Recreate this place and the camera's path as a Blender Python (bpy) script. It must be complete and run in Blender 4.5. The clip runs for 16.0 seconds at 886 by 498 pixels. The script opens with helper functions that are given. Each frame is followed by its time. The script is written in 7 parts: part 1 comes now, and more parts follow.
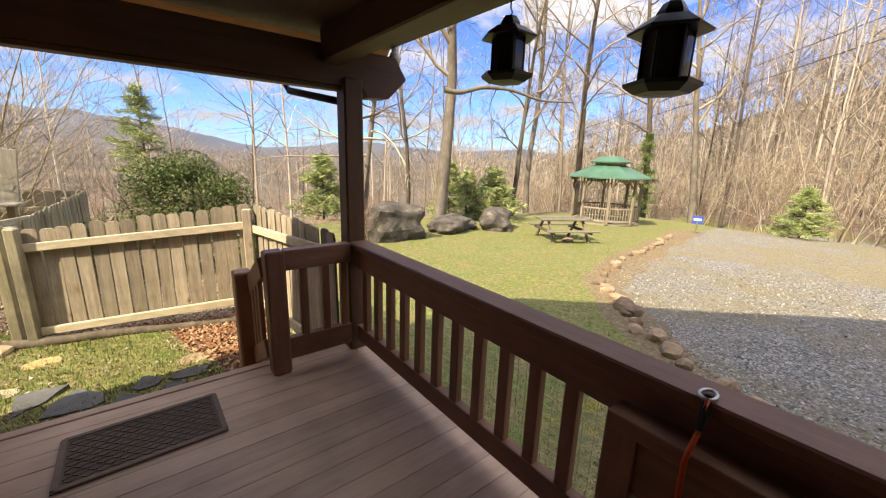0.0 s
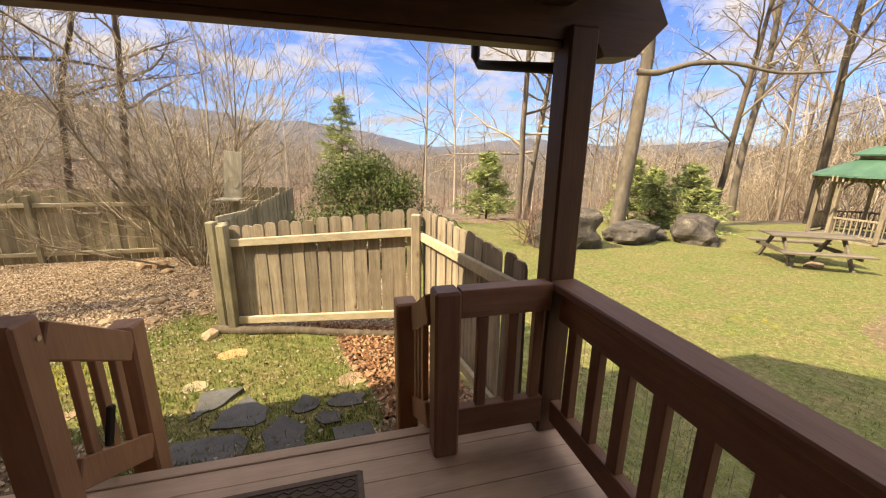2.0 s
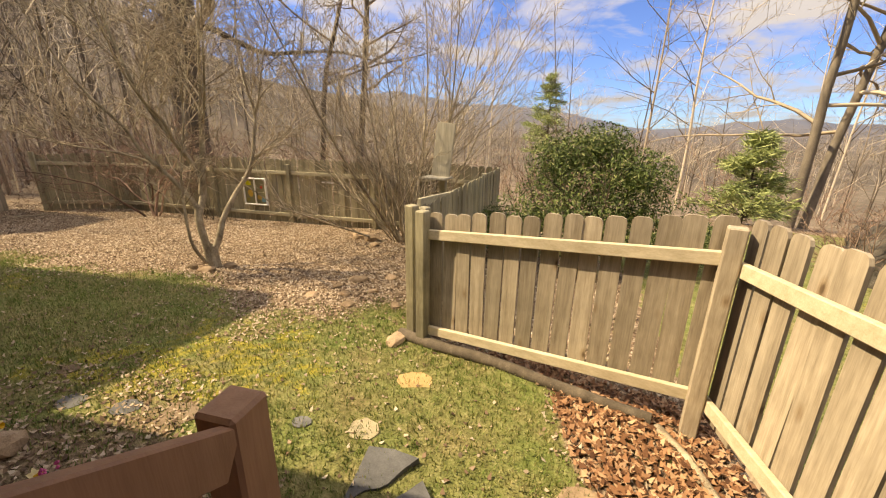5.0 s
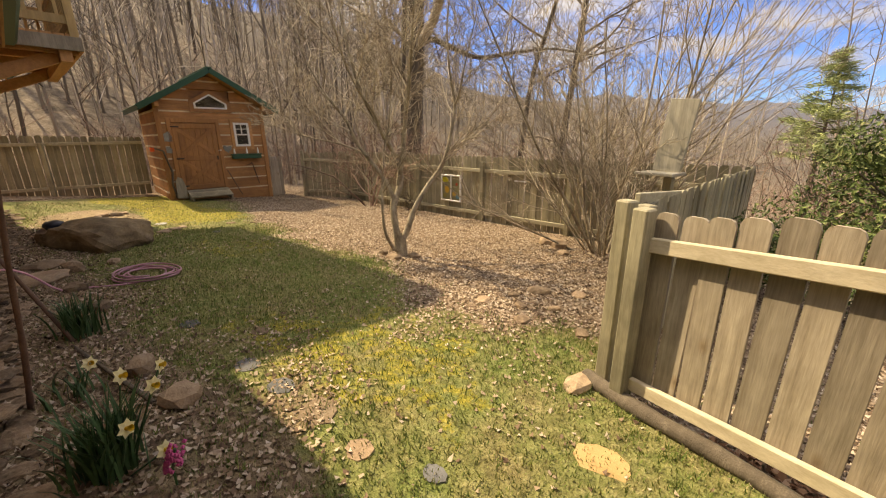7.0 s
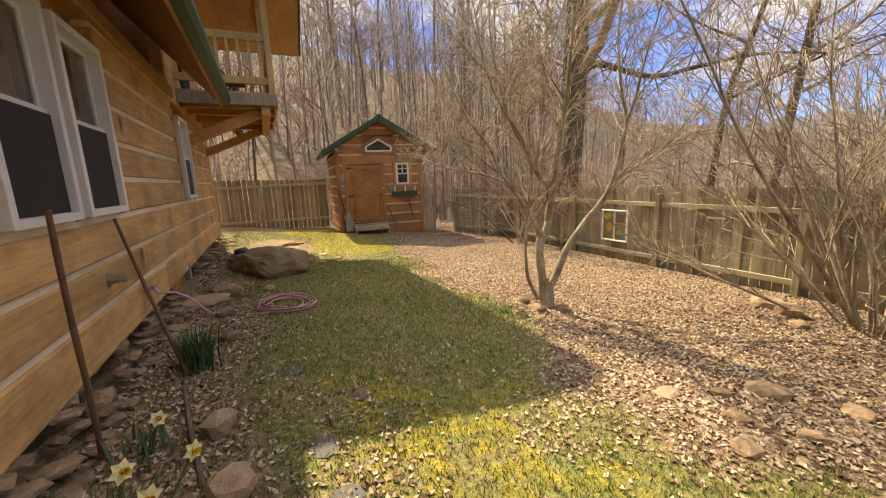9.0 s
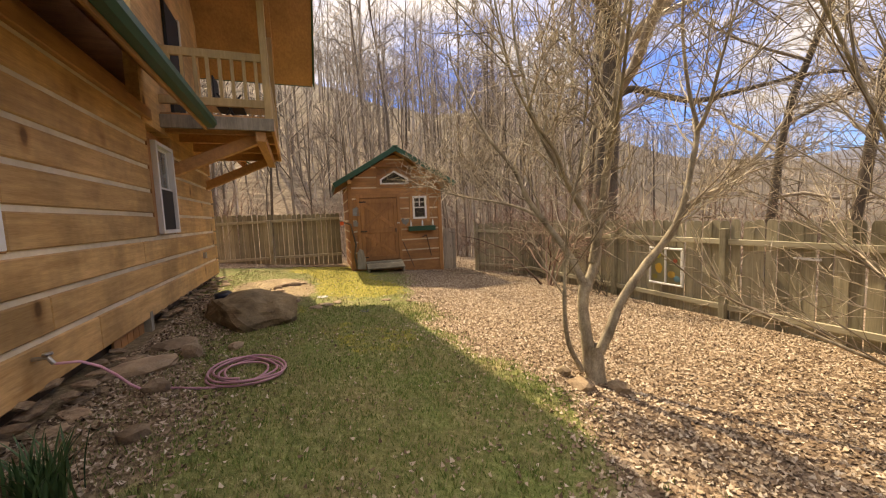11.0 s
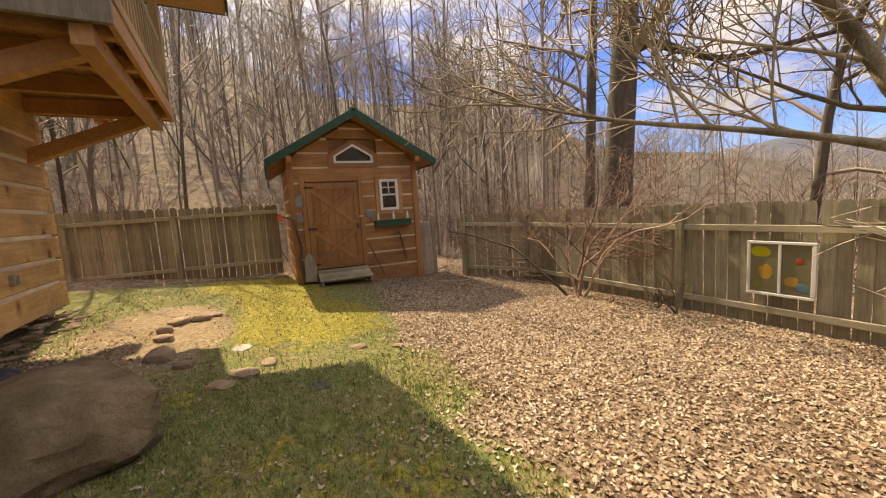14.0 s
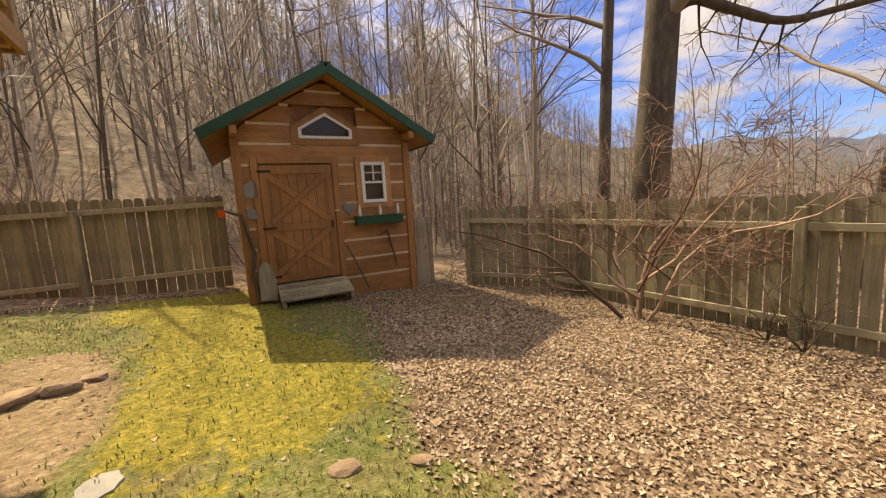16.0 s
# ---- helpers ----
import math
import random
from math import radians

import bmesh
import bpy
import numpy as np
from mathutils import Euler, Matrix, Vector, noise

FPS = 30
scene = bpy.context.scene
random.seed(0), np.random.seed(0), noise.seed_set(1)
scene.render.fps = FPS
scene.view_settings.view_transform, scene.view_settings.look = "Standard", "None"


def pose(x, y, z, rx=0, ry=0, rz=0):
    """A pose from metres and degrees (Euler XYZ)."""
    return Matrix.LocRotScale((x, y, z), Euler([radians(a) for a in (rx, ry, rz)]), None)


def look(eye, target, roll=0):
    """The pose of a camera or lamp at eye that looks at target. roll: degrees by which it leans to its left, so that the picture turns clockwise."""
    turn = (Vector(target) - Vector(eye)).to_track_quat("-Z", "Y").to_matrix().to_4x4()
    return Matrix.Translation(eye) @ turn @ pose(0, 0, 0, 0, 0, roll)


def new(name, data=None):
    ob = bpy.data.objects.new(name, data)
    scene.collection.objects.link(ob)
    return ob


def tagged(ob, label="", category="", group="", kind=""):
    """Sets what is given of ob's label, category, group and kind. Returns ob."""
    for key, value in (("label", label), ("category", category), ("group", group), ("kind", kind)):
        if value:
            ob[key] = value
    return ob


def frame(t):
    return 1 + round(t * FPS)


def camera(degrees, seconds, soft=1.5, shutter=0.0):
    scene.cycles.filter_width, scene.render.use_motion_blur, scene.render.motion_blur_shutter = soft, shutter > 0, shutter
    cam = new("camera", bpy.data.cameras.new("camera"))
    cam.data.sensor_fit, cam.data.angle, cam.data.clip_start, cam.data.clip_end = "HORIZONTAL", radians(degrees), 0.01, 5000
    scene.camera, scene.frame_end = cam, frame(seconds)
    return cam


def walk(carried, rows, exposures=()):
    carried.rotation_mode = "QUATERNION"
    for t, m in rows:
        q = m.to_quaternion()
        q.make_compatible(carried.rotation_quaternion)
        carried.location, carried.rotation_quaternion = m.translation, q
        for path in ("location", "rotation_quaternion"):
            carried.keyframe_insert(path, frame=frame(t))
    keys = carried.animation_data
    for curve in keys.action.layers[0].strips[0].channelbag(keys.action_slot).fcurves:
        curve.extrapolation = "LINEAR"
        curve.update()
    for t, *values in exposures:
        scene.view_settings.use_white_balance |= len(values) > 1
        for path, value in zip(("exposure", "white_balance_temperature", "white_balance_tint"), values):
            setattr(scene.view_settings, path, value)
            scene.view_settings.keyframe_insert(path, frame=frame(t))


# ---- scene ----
cam = camera(98.7, 16.0, 1.15)
METRES, EYE, TILT, LEAN, TURN = 11.2, 1.5, 0.0, 0.0, -38.1
ROWS = [
    (0.0, 0.0, 0.0, 0.0, 0.44, -13.51, -1.82),
    (0.5, -0.0047, 0.0248, -0.002, 6.18, -13.95, -1.51),
    (1.0, -0.0163, 0.0466, -0.0029, 12.25, -14.28, -1.08),
    (1.5, -0.0344, 0.0667, -0.0012, 18.26, -14.44, -0.83),
    (2.0, -0.0462, 0.0869, -0.0016, 23.6, -14.46, -0.73),
    (2.5, -0.057, 0.1054, -0.0005, 28.06, -14.6, -0.72),
    (3.0, -0.078, 0.1212, -0.0047, 32.37, -14.96, -0.83),
    (3.5, -0.0997, 0.136, -0.0065, 36.86, -15.69, -0.97),
    (6.0, -0.1869, 0.1951, -0.0234, 65.01, -17.83, -0.21),
    (6.5, -0.1997, 0.2034, -0.0275, 72.68, -17.28, 0.15),
    (7.0, -0.2236, 0.2065, -0.0402, 80.58, -16.46, 0.27),
    (7.5, -0.2436, 0.2132, -0.0485, 87.85, -15.5, 0.37),
    (8.0, -0.2671, 0.2223, -0.0578, 93.98, -14.19, 0.9),
    (8.5, -0.2928, 0.2149, -0.0577, 99.21, -12.45, 1.67),
    (9.0, -0.3095, 0.2174, -0.0525, 103.21, -10.48, 2.31),
    (9.5, -0.3261, 0.227, -0.0528, 105.82, -8.47, 2.89),
    (12.0, -0.4933, 0.1666, -0.0641, 105.85, -3.63, 2.68),
    (12.5, -0.5325, 0.1451, -0.067, 104.48, -3.74, 3.19),
    (13.0, -0.5723, 0.118, -0.0682, 102.77, -4.37, 3.7),
    (13.5, -0.6136, 0.0912, -0.0661, 100.91, -5.34, 3.63),
    (14.0, -0.6555, 0.071, -0.066, 99.54, -6.26, 3.57),
    (14.5, -0.6969, 0.0496, -0.0686, 98.47, -6.84, 3.35),
    (15.0, -0.7403, 0.0316, -0.0679, 97.51, -7.17, 3.29),
    (15.5, -0.7845, 0.0142, -0.0665, 96.54, -7.27, 3.38),
    (16.0, -0.83, -0.0065, -0.067, 95.43, -7.36, 3.42),
]
walk(cam, [(t, pose(0, 0, EYE, TILT, LEAN, TURN) @ pose(METRES * x, METRES * y, METRES * z, 90 + pitch, roll, yaw)) for t, x, y, z, yaw, pitch, roll in ROWS], [(0.0, 2.38, 8400, 13.0), (4.0, 2.18, 11000, 15.0), (6.5, 2.08, 10300, 14.0), (8.5, 2.34, 10300, 15.5), (9.5, 2.34, 10200, 16.0), (13.0, 2.2, 10200, 16.0), (16.0, 2.04, 10600, 16.0)])

# ---- world, sun, exposure ----
SUN_AZ, SUN_EL = 262.0, 47.0          # compass bearing from +y (clockwise) of the sun, height in degrees
to_sun = Vector((math.sin(radians(SUN_AZ)) * math.cos(radians(SUN_EL)), math.cos(radians(SUN_AZ)) * math.cos(radians(SUN_EL)), math.sin(radians(SUN_EL))))
sun_data = bpy.data.lights.new("sun", "SUN")
sun_data.energy, sun_data.angle, sun_data.color = 1.85, radians(0.53), (1.0, 0.965, 0.83)
sun = new("sun", sun_data)
sun.matrix_world = look(to_sun * 60, (0, 0, 0))

world = bpy.data.worlds.new("sky")
scene.world = world
world.use_nodes = True


def link(nt, a, b):
    nt.links.new(a, b)


def node(nt, kind, **values):
    n = nt.nodes.new(kind)
    for k, v in values.items():
        n.inputs[k].default_value = v
    return n


def ramp(nt, fac, stops):
    n = nt.nodes.new("ShaderNodeValToRGB")
    el = n.color_ramp.elements
    while len(el) < len(stops):
        el.new(0.5)
    for e, (p, c) in zip(el, stops):
        e.position = p
        e.color = (*c, 1) if len(c) == 3 else c
    link(nt, fac, n.inputs["Fac"])
    return n.outputs["Color"]


def mixc(nt, fac, a, b, mode="MIX"):
    n = nt.nodes.new("ShaderNodeMix")
    n.data_type, n.blend_type = "RGBA", mode
    for sock, v in ((n.inputs[0], fac), (n.inputs[6], a), (n.inputs[7], b)):
        if isinstance(v, (int, float)):
            sock.default_value = v
        elif isinstance(v, tuple):
            sock.default_value = (*v, 1)
        else:
            link(nt, v, sock)
    return n.outputs[2]


def calc(nt, op, a, b=0.0, clamp=False):
    n = nt.nodes.new("ShaderNodeMath")
    n.operation, n.use_clamp = op, clamp
    for sock, v in zip(n.inputs, (a, b)):
        if isinstance(v, (int, float)):
            sock.default_value = v
        else:
            link(nt, v, sock)
    return n.outputs[0]


nt = world.node_tree
nt.nodes.clear()
sky = nt.nodes.new("ShaderNodeTexSky")
sky.sky_type, sky.sun_disc = "NISHITA", False
sky.sun_elevation, sky.sun_rotation = radians(SUN_EL), radians(SUN_AZ)
sky.altitude, sky.air_density, sky.dust_density, sky.ozone_density = 800, 1.0, 0.4, 2.5
tc = nt.nodes.new("ShaderNodeTexCoord")
sep = nt.nodes.new("ShaderNodeSeparateXYZ")
link(nt, tc.outputs["Generated"], sep.inputs[0])
# clouds lie on a flat layer overhead: divide by the height of the view line
hgt = calc(nt, "ADD", calc(nt, "MAXIMUM", sep.outputs["Z"], 0.0), 0.16)
comb = nt.nodes.new("ShaderNodeCombineXYZ")
link(nt, calc(nt, "DIVIDE", sep.outputs["X"], hgt), comb.inputs[0])
link(nt, calc(nt, "DIVIDE", sep.outputs["Y"], hgt), comb.inputs[1])
cl = node(nt, "ShaderNodeTexNoise", Scale=1.35, Detail=8.0, Roughness=0.58, Distortion=0.25)
link(nt, comb.outputs[0], cl.inputs["Vector"])
cover = ramp(nt, calc(nt, "ADD", cl.outputs["Fac"], calc(nt, "MULTIPLY", sep.outputs["Z"], 0.10)), [(0.485, (0, 0, 0)), (0.63, (1, 1, 1))])
shade = ramp(nt, cl.outputs["Fac"], [(0.5, (1.25, 1.36, 1.56)), (0.78, (0.97, 1.09, 1.34))])
# extra-bright thick cloud added overhead, unseen, to fill shade; falls off towards the horizon
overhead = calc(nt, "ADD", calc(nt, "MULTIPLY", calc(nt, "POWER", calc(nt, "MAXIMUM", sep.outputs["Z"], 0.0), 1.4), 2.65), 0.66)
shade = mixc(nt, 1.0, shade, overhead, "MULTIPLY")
blue = mixc(nt, 1.0, sky.outputs["Color"], (0.115, 0.20, 0.40), "MULTIPLY")
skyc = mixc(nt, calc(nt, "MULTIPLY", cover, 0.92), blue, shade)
bg = nt.nodes.new("ShaderNodeBackground")
bg.inputs["Strength"].default_value = 0.15
link(nt, skyc, bg.inputs["Color"])
wo = nt.nodes.new("ShaderNodeOutputWorld")
link(nt, bg.outputs[0], wo.inputs["Surface"])

# ---- materials ----


def surface(name, stops, scale=3.0, stretch=(1, 1, 1), rough=0.75, bump=0.3, dist=0.01, fine=14.0, spread=0.25, metal=0.0, stain=0.35, stain_scale=0.7, knots=0.0):
    """Two scales of variation: fine grain through a ramp, broad stains over it, a shift for each object, and relief."""
    m = bpy.data.materials.new(name)
    m.use_nodes = True
    t = m.node_tree
    bs = t.nodes["Principled BSDF"]
    co = t.nodes.new("ShaderNodeTexCoord")
    info = t.nodes.new("ShaderNodeObjectInfo")
    mp = t.nodes.new("ShaderNodeMapping")
    mp.inputs["Scale"].default_value = stretch
    link(t, co.outputs["Object"], mp.inputs["Vector"])
    off = t.nodes.new("ShaderNodeVectorMath")
    off.operation = "ADD"
    sc = calc(t, "MULTIPLY", info.outputs["Random"], 37.0)
    link(t, mp.outputs[0], off.inputs[0])
    link(t, sc, off.inputs[1])
    n1 = node(t, "ShaderNodeTexNoise", Scale=scale, Detail=6.0, Roughness=0.62)
    n2 = node(t, "ShaderNodeTexNoise", Scale=scale * fine, Detail=3.0, Roughness=0.6)
    n3 = node(t, "ShaderNodeTexNoise", Scale=stain_scale, Detail=4.0, Roughness=0.65)
    for n in (n1, n2):
        link(t, off.outputs[0], n.inputs["Vector"])
    link(t, co.outputs["Object"], n3.inputs["Vector"])
    f = calc(t, "ADD", calc(t, "MULTIPLY", n1.outputs["Fac"], 0.65), calc(t, "MULTIPLY", n2.outputs["Fac"], 0.35))
    col = ramp(t, f, stops)
    var = calc(t, "ADD", calc(t, "MULTIPLY", info.outputs["Random"], spread * 2), 1.0 - spread)
    col = mixc(t, 1.0, col, mixc(t, 1.0, (1, 1, 1), var, "MULTIPLY"), "MULTIPLY")
    st = ramp(t, n3.outputs["Fac"], [(0.35, (1 - stain,) * 3), (0.6, (1, 1, 1))])
    col = mixc(t, 1.0, col, st, "MULTIPLY")
    if knots:
        kv = node(t, "ShaderNodeTexVoronoi", Scale=knots)
        kp = t.nodes.new("ShaderNodeVectorMath")
        kp.operation = "ADD"
        km = t.nodes.new("ShaderNodeMapping")
        km.inputs["Scale"].default_value = (1.0, 1.0, 0.62)
        link(t, co.outputs["Object"], km.inputs["Vector"])
        link(t, km.outputs[0], kp.inputs[0])
        link(t, sc, kp.inputs[1])
        link(t, kp.outputs[0], kv.inputs["Vector"])
        col = mixc(t, 1.0, col, ramp(t, kv.outputs["Distance"], [(0.05, (0.32, 0.25, 0.19)), (0.09, (0.8, 0.72, 0.64)), (0.16, (1, 1, 1))]), "MULTIPLY")
    link(t, col, bs.inputs["Base Color"])
    bs.inputs["Roughness"].default_value = rough
    bs.inputs["Metallic"].default_value = metal
    bs.inputs["Specular IOR Level"].default_value = 0.35
    if bump:
        bp = node(t, "ShaderNodeBump", Strength=bump, Distance=dist)
        link(t, f, bp.inputs["Height"])
        link(t, bp.outputs[0], bs.inputs["Normal"])
    return m


def plain(name, color, rough=0.5, metal=0.0):
    return surface(name, [(0.3, tuple(c * 0.88 for c in color)), (0.7, color)], 6, rough=rough, metal=metal, bump=0.08, spread=0.04, stain=0.12)


def woodish(name, dark, light, axis, **kw):
    st = [9, 9, 9]
    st[axis] = 0.7
    return surface(name, [(0.32, dark), (0.5, tuple((a + b) / 2 for a, b in zip(dark, light))), (0.68, light)], 2.2, tuple(st), fine=6, **kw)


M = {}
M["stain_deck"] = woodish("deck_paint", (0.50, 0.345, 0.25), (0.64, 0.47, 0.35), 0, rough=0.6, bump=0.25, spread=0.1)
# porch stain darkened for beams, ceiling and post: roof shade is in the colour
M["stain_x"] = woodish("shaded_brown_stain_x", (0.075, 0.036, 0.022), (0.135, 0.068, 0.042), 0, rough=0.5, bump=0.25, spread=0.1)
M["stain_y"] = woodish("shaded_brown_stain_y", (0.075, 0.036, 0.022), (0.135, 0.068, 0.042), 1, rough=0.5, bump=0.25, spread=0.1)
M["stain_z"] = woodish("shaded_brown_stain_z", (0.075, 0.036, 0.022), (0.135, 0.068, 0.042), 2, rough=0.5, bump=0.25, spread=0.1)
# the same stain in a lighter copy, lifting the shade on the railings
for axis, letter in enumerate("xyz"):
    M["rail_" + letter] = woodish("lifted_rail_stain_" + letter, (0.21, 0.10, 0.06), (0.32, 0.17, 0.105), axis, rough=0.5, bump=0.25, spread=0.1)
# gate tone raised further for the brighter light falling on it
M["gate_wood"] = woodish("lit_gate_stain", (0.34, 0.175, 0.10), (0.46, 0.255, 0.15), 2, rough=0.55, bump=0.25, spread=0.08)
M["log"] = woodish("honey_log", (0.46, 0.25, 0.095), (0.76, 0.48, 0.22), 0, rough=0.6, bump=0.4, dist=0.012, spread=0.16, stain=0.4, stain_scale=1.3, knots=1.6)
M["log_y"] = woodish("shed_log", (0.28, 0.115, 0.045), (0.50, 0.23, 0.09), 1, rough=0.6, bump=0.4, dist=0.012, spread=0.16, stain=0.35, stain_scale=1.5)
M["timber"] = woodish("timber_brown", (0.38, 0.18, 0.075), (0.60, 0.32, 0.135), 0, rough=0.6, bump=0.3, spread=0.12)
M["timber_z"] = woodish("door_wood", (0.30, 0.135, 0.05), (0.48, 0.235, 0.095), 2, rough=0.6, bump=0.3, spread=0.14)
M["pine_rail"] = woodish("pine_rail", (0.38, 0.24, 0.10), (0.58, 0.40, 0.19), 2, rough=0.6, bump=0.2, spread=0.1)
M["log_shed"] = woodish("shed_front_log", (0.27, 0.125, 0.05), (0.49, 0.245, 0.10), 0, rough=0.6, bump=0.4, dist=0.012, spread=0.16, stain=0.35, stain_scale=1.5)
M["chink"] = surface("chinking", [(0.3, (0.70, 0.58, 0.41)), (0.7, (0.86, 0.75, 0.57))], 8, bump=0.4, spread=0.08)
# pale weathered rails, lightened further for their sunlit top edges
M["fence_rail"] = woodish("weathered_lit_rail", (0.33, 0.295, 0.20), (0.58, 0.53, 0.39), 0, rough=0.85, bump=0.3, spread=0.12, stain=0.3)
M["fence"] = woodish("weathered_cedar", (0.215, 0.19, 0.125), (0.47, 0.425, 0.30), 2, rough=0.85, bump=0.4, spread=0.28, stain=0.4, stain_scale=1.6)
M["fence_new"] = woodish("cedar_boards", (0.22, 0.175, 0.125), (0.50, 0.43, 0.335), 2, rough=0.8, bump=0.4, spread=0.28, stain=0.35, stain_scale=1.8, knots=4.5)
M["rail_new"] = woodish("cedar_rail", (0.42, 0.35, 0.24), (0.64, 0.56, 0.42), 0, rough=0.8, bump=0.3, spread=0.12, stain=0.25)
M["white"] = plain("white_vinyl", (0.78, 0.78, 0.76), 0.35)
M["green"] = plain("green_metal", (0.018, 0.085, 0.052), 0.4)
M["green_roof"] = surface("green_metal_roof", [(0.3, (0.05, 0.135, 0.09)), (0.7, (0.095, 0.215, 0.15))], 2, rough=0.4, bump=0.1, spread=0.05)
M["black"] = plain("black_metal", (0.015, 0.014, 0.013), 0.45)
# near-black: shade inside rooms is put into this colour; feeder body too
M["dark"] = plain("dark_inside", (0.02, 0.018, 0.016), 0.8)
M["rubber"] = surface("brown_rubber", [(0.3, (0.12, 0.085, 0.065)), (0.7, (0.20, 0.145, 0.11))], 40, rough=0.7, bump=0.2)
M["steel"] = plain("galvanised_steel", (0.5, 0.5, 0.48), 0.35, 0.9)
M["rock"] = surface("field_stone", [(0.25, (0.16, 0.105, 0.065)), (0.5, (0.31, 0.22, 0.145)), (0.72, (0.47, 0.365, 0.25))], 5, rough=0.9, bump=0.7, dist=0.02, spread=0.3, stain=0.4, stain_scale=3)
M["boulder"] = surface("grey_boulder", [(0.35, (0.05, 0.046, 0.042)), (0.55, (0.115, 0.10, 0.085)), (0.68, (0.30, 0.275, 0.235))], 4, rough=0.9, bump=0.8, dist=0.04, spread=0.12, stain=0.5, stain_scale=1.5)
M["brown_boulder"] = surface("brown_boulder", [(0.3, (0.12, 0.083, 0.046)), (0.5, (0.22, 0.16, 0.092)), (0.72, (0.36, 0.275, 0.17))], 5, rough=0.92, bump=0.8, dist=0.03, spread=0.05, stain=0.45, stain_scale=2)
M["slab"] = surface("slate_slab", [(0.3, (0.07, 0.072, 0.075)), (0.7, (0.16, 0.162, 0.165))], 6, rough=0.75, bump=0.4, spread=0.2, stain=0.4, stain_scale=3)
M["bark"] = surface("grey_bark", [(0.3, (0.06, 0.047, 0.036)), (0.55, (0.14, 0.113, 0.085)), (0.75, (0.27, 0.225, 0.175))], 5, (2, 2, 0.5), rough=0.9, bump=0.7, dist=0.02, spread=0.12)
M["bark_pale"] = surface("pale_bark", [(0.3, (0.13, 0.10, 0.07)), (0.46, (0.32, 0.26, 0.185)), (0.56, (0.46, 0.39, 0.29)), (0.72, (0.66, 0.585, 0.46))], 7, (1.6, 1.6, 0.8), rough=0.85, bump=0.6, dist=0.012, spread=0.1, stain=0.45, stain_scale=3.0)
M["bark_grey"] = surface("ash_grey_bark", [(0.3, (0.11, 0.092, 0.073)), (0.55, (0.215, 0.185, 0.15)), (0.75, (0.36, 0.315, 0.265))], 4, (2, 2, 0.5), rough=0.9, bump=0.6, dist=0.02, spread=0.12)
M["old_wood"] = woodish("old_grey_wood", (0.11, 0.092, 0.07), (0.26, 0.225, 0.175), 0, rough=0.9, bump=0.3)
M["stick"] = surface("brown_stick", [(0.3, (0.09, 0.05, 0.034)), (0.7, (0.2, 0.12, 0.085))], 8, rough=0.8, bump=0.4)
M["leaf_ever"] = surface("evergreen_leaf", [(0.3, (0.018, 0.042, 0.012)), (0.55, (0.05, 0.095, 0.028)), (0.75, (0.115, 0.165, 0.05))], 3, rough=0.45, bump=0, spread=0.1)
M["leaf_spruce"] = surface("spruce_needles", [(0.3, (0.05, 0.085, 0.03)), (0.7, (0.145, 0.20, 0.075))], 3, rough=0.7, bump=0, spread=0.15)
M["blade"] = surface("daffodil_leaf", [(0.3, (0.03, 0.085, 0.028)), (0.7, (0.08, 0.16, 0.06))], 6, rough=0.5, bump=0)
M["petal"] = plain("cream_petal", (0.80, 0.74, 0.42), 0.6)
M["trumpet"] = plain("yellow_trumpet", (0.75, 0.48, 0.04), 0.6)
M["pink"] = plain("pink_blossom", (0.60, 0.10, 0.28), 0.6)
M["hose"] = surface("pink_hose", [(0.3, (0.55, 0.24, 0.32)), (0.7, (0.78, 0.46, 0.54))], 10, rough=0.4, bump=0.1)
M["orange"] = plain("orange_cord", (0.75, 0.10, 0.015), 0.5)
M["board"] = woodish("old_plywood", (0.22, 0.20, 0.16), (0.42, 0.39, 0.32), 2, rough=0.9, bump=0.3)
M["grey_stone"] = surface("grey_slate", [(0.3, (0.20, 0.20, 0.19)), (0.7, (0.36, 0.36, 0.34))], 10, rough=0.8, bump=0.3)
M["pale_stone"] = surface("pale_sandstone", [(0.3, (0.38, 0.32, 0.20)), (0.7, (0.56, 0.49, 0.34))], 8, rough=0.9, bump=0.4)
M["tan_stone"] = surface("tan_sandstone", [(0.3, (0.34, 0.21, 0.09)), (0.7, (0.52, 0.35, 0.17))], 8, rough=0.9, bump=0.4)
M["dirt_house"] = surface("dark_soil", [(0.3, (0.05, 0.035, 0.024)), (0.7, (0.13, 0.09, 0.06))], 5, rough=1.0, bump=0.5)


def island(name, stops, rough=0.9, translucent=0.0):
    """Colour picked for each loose piece of a joined mesh."""
    m = bpy.data.materials.new(name)
    m.use_nodes = True
    t = m.node_tree
    g = t.nodes.new("ShaderNodeNewGeometry")
    bs = t.nodes["Principled BSDF"]
    bs.inputs["Roughness"].default_value = rough
    bs.inputs["Specular IOR Level"].default_value = 0.25
    link(t, ramp(t, g.outputs["Random Per Island"], stops), bs.inputs["Base Color"])
    return m


M["bark_wood"] = island("wood_bark", [(0.0, (0.075, 0.06, 0.046)), (0.35, (0.20, 0.162, 0.126)), (0.7, (0.38, 0.32, 0.255)), (1.0, (0.62, 0.54, 0.45))])
M["twig_red"] = island("red_twigs", [(0.0, (0.09, 0.055, 0.04)), (0.5, (0.21, 0.13, 0.10)), (1.0, (0.42, 0.30, 0.235))])
M["twig_pale"] = island("pale_twigs", [(0.0, (0.15, 0.115, 0.08)), (0.5, (0.34, 0.275, 0.20)), (1.0, (0.62, 0.54, 0.43))])
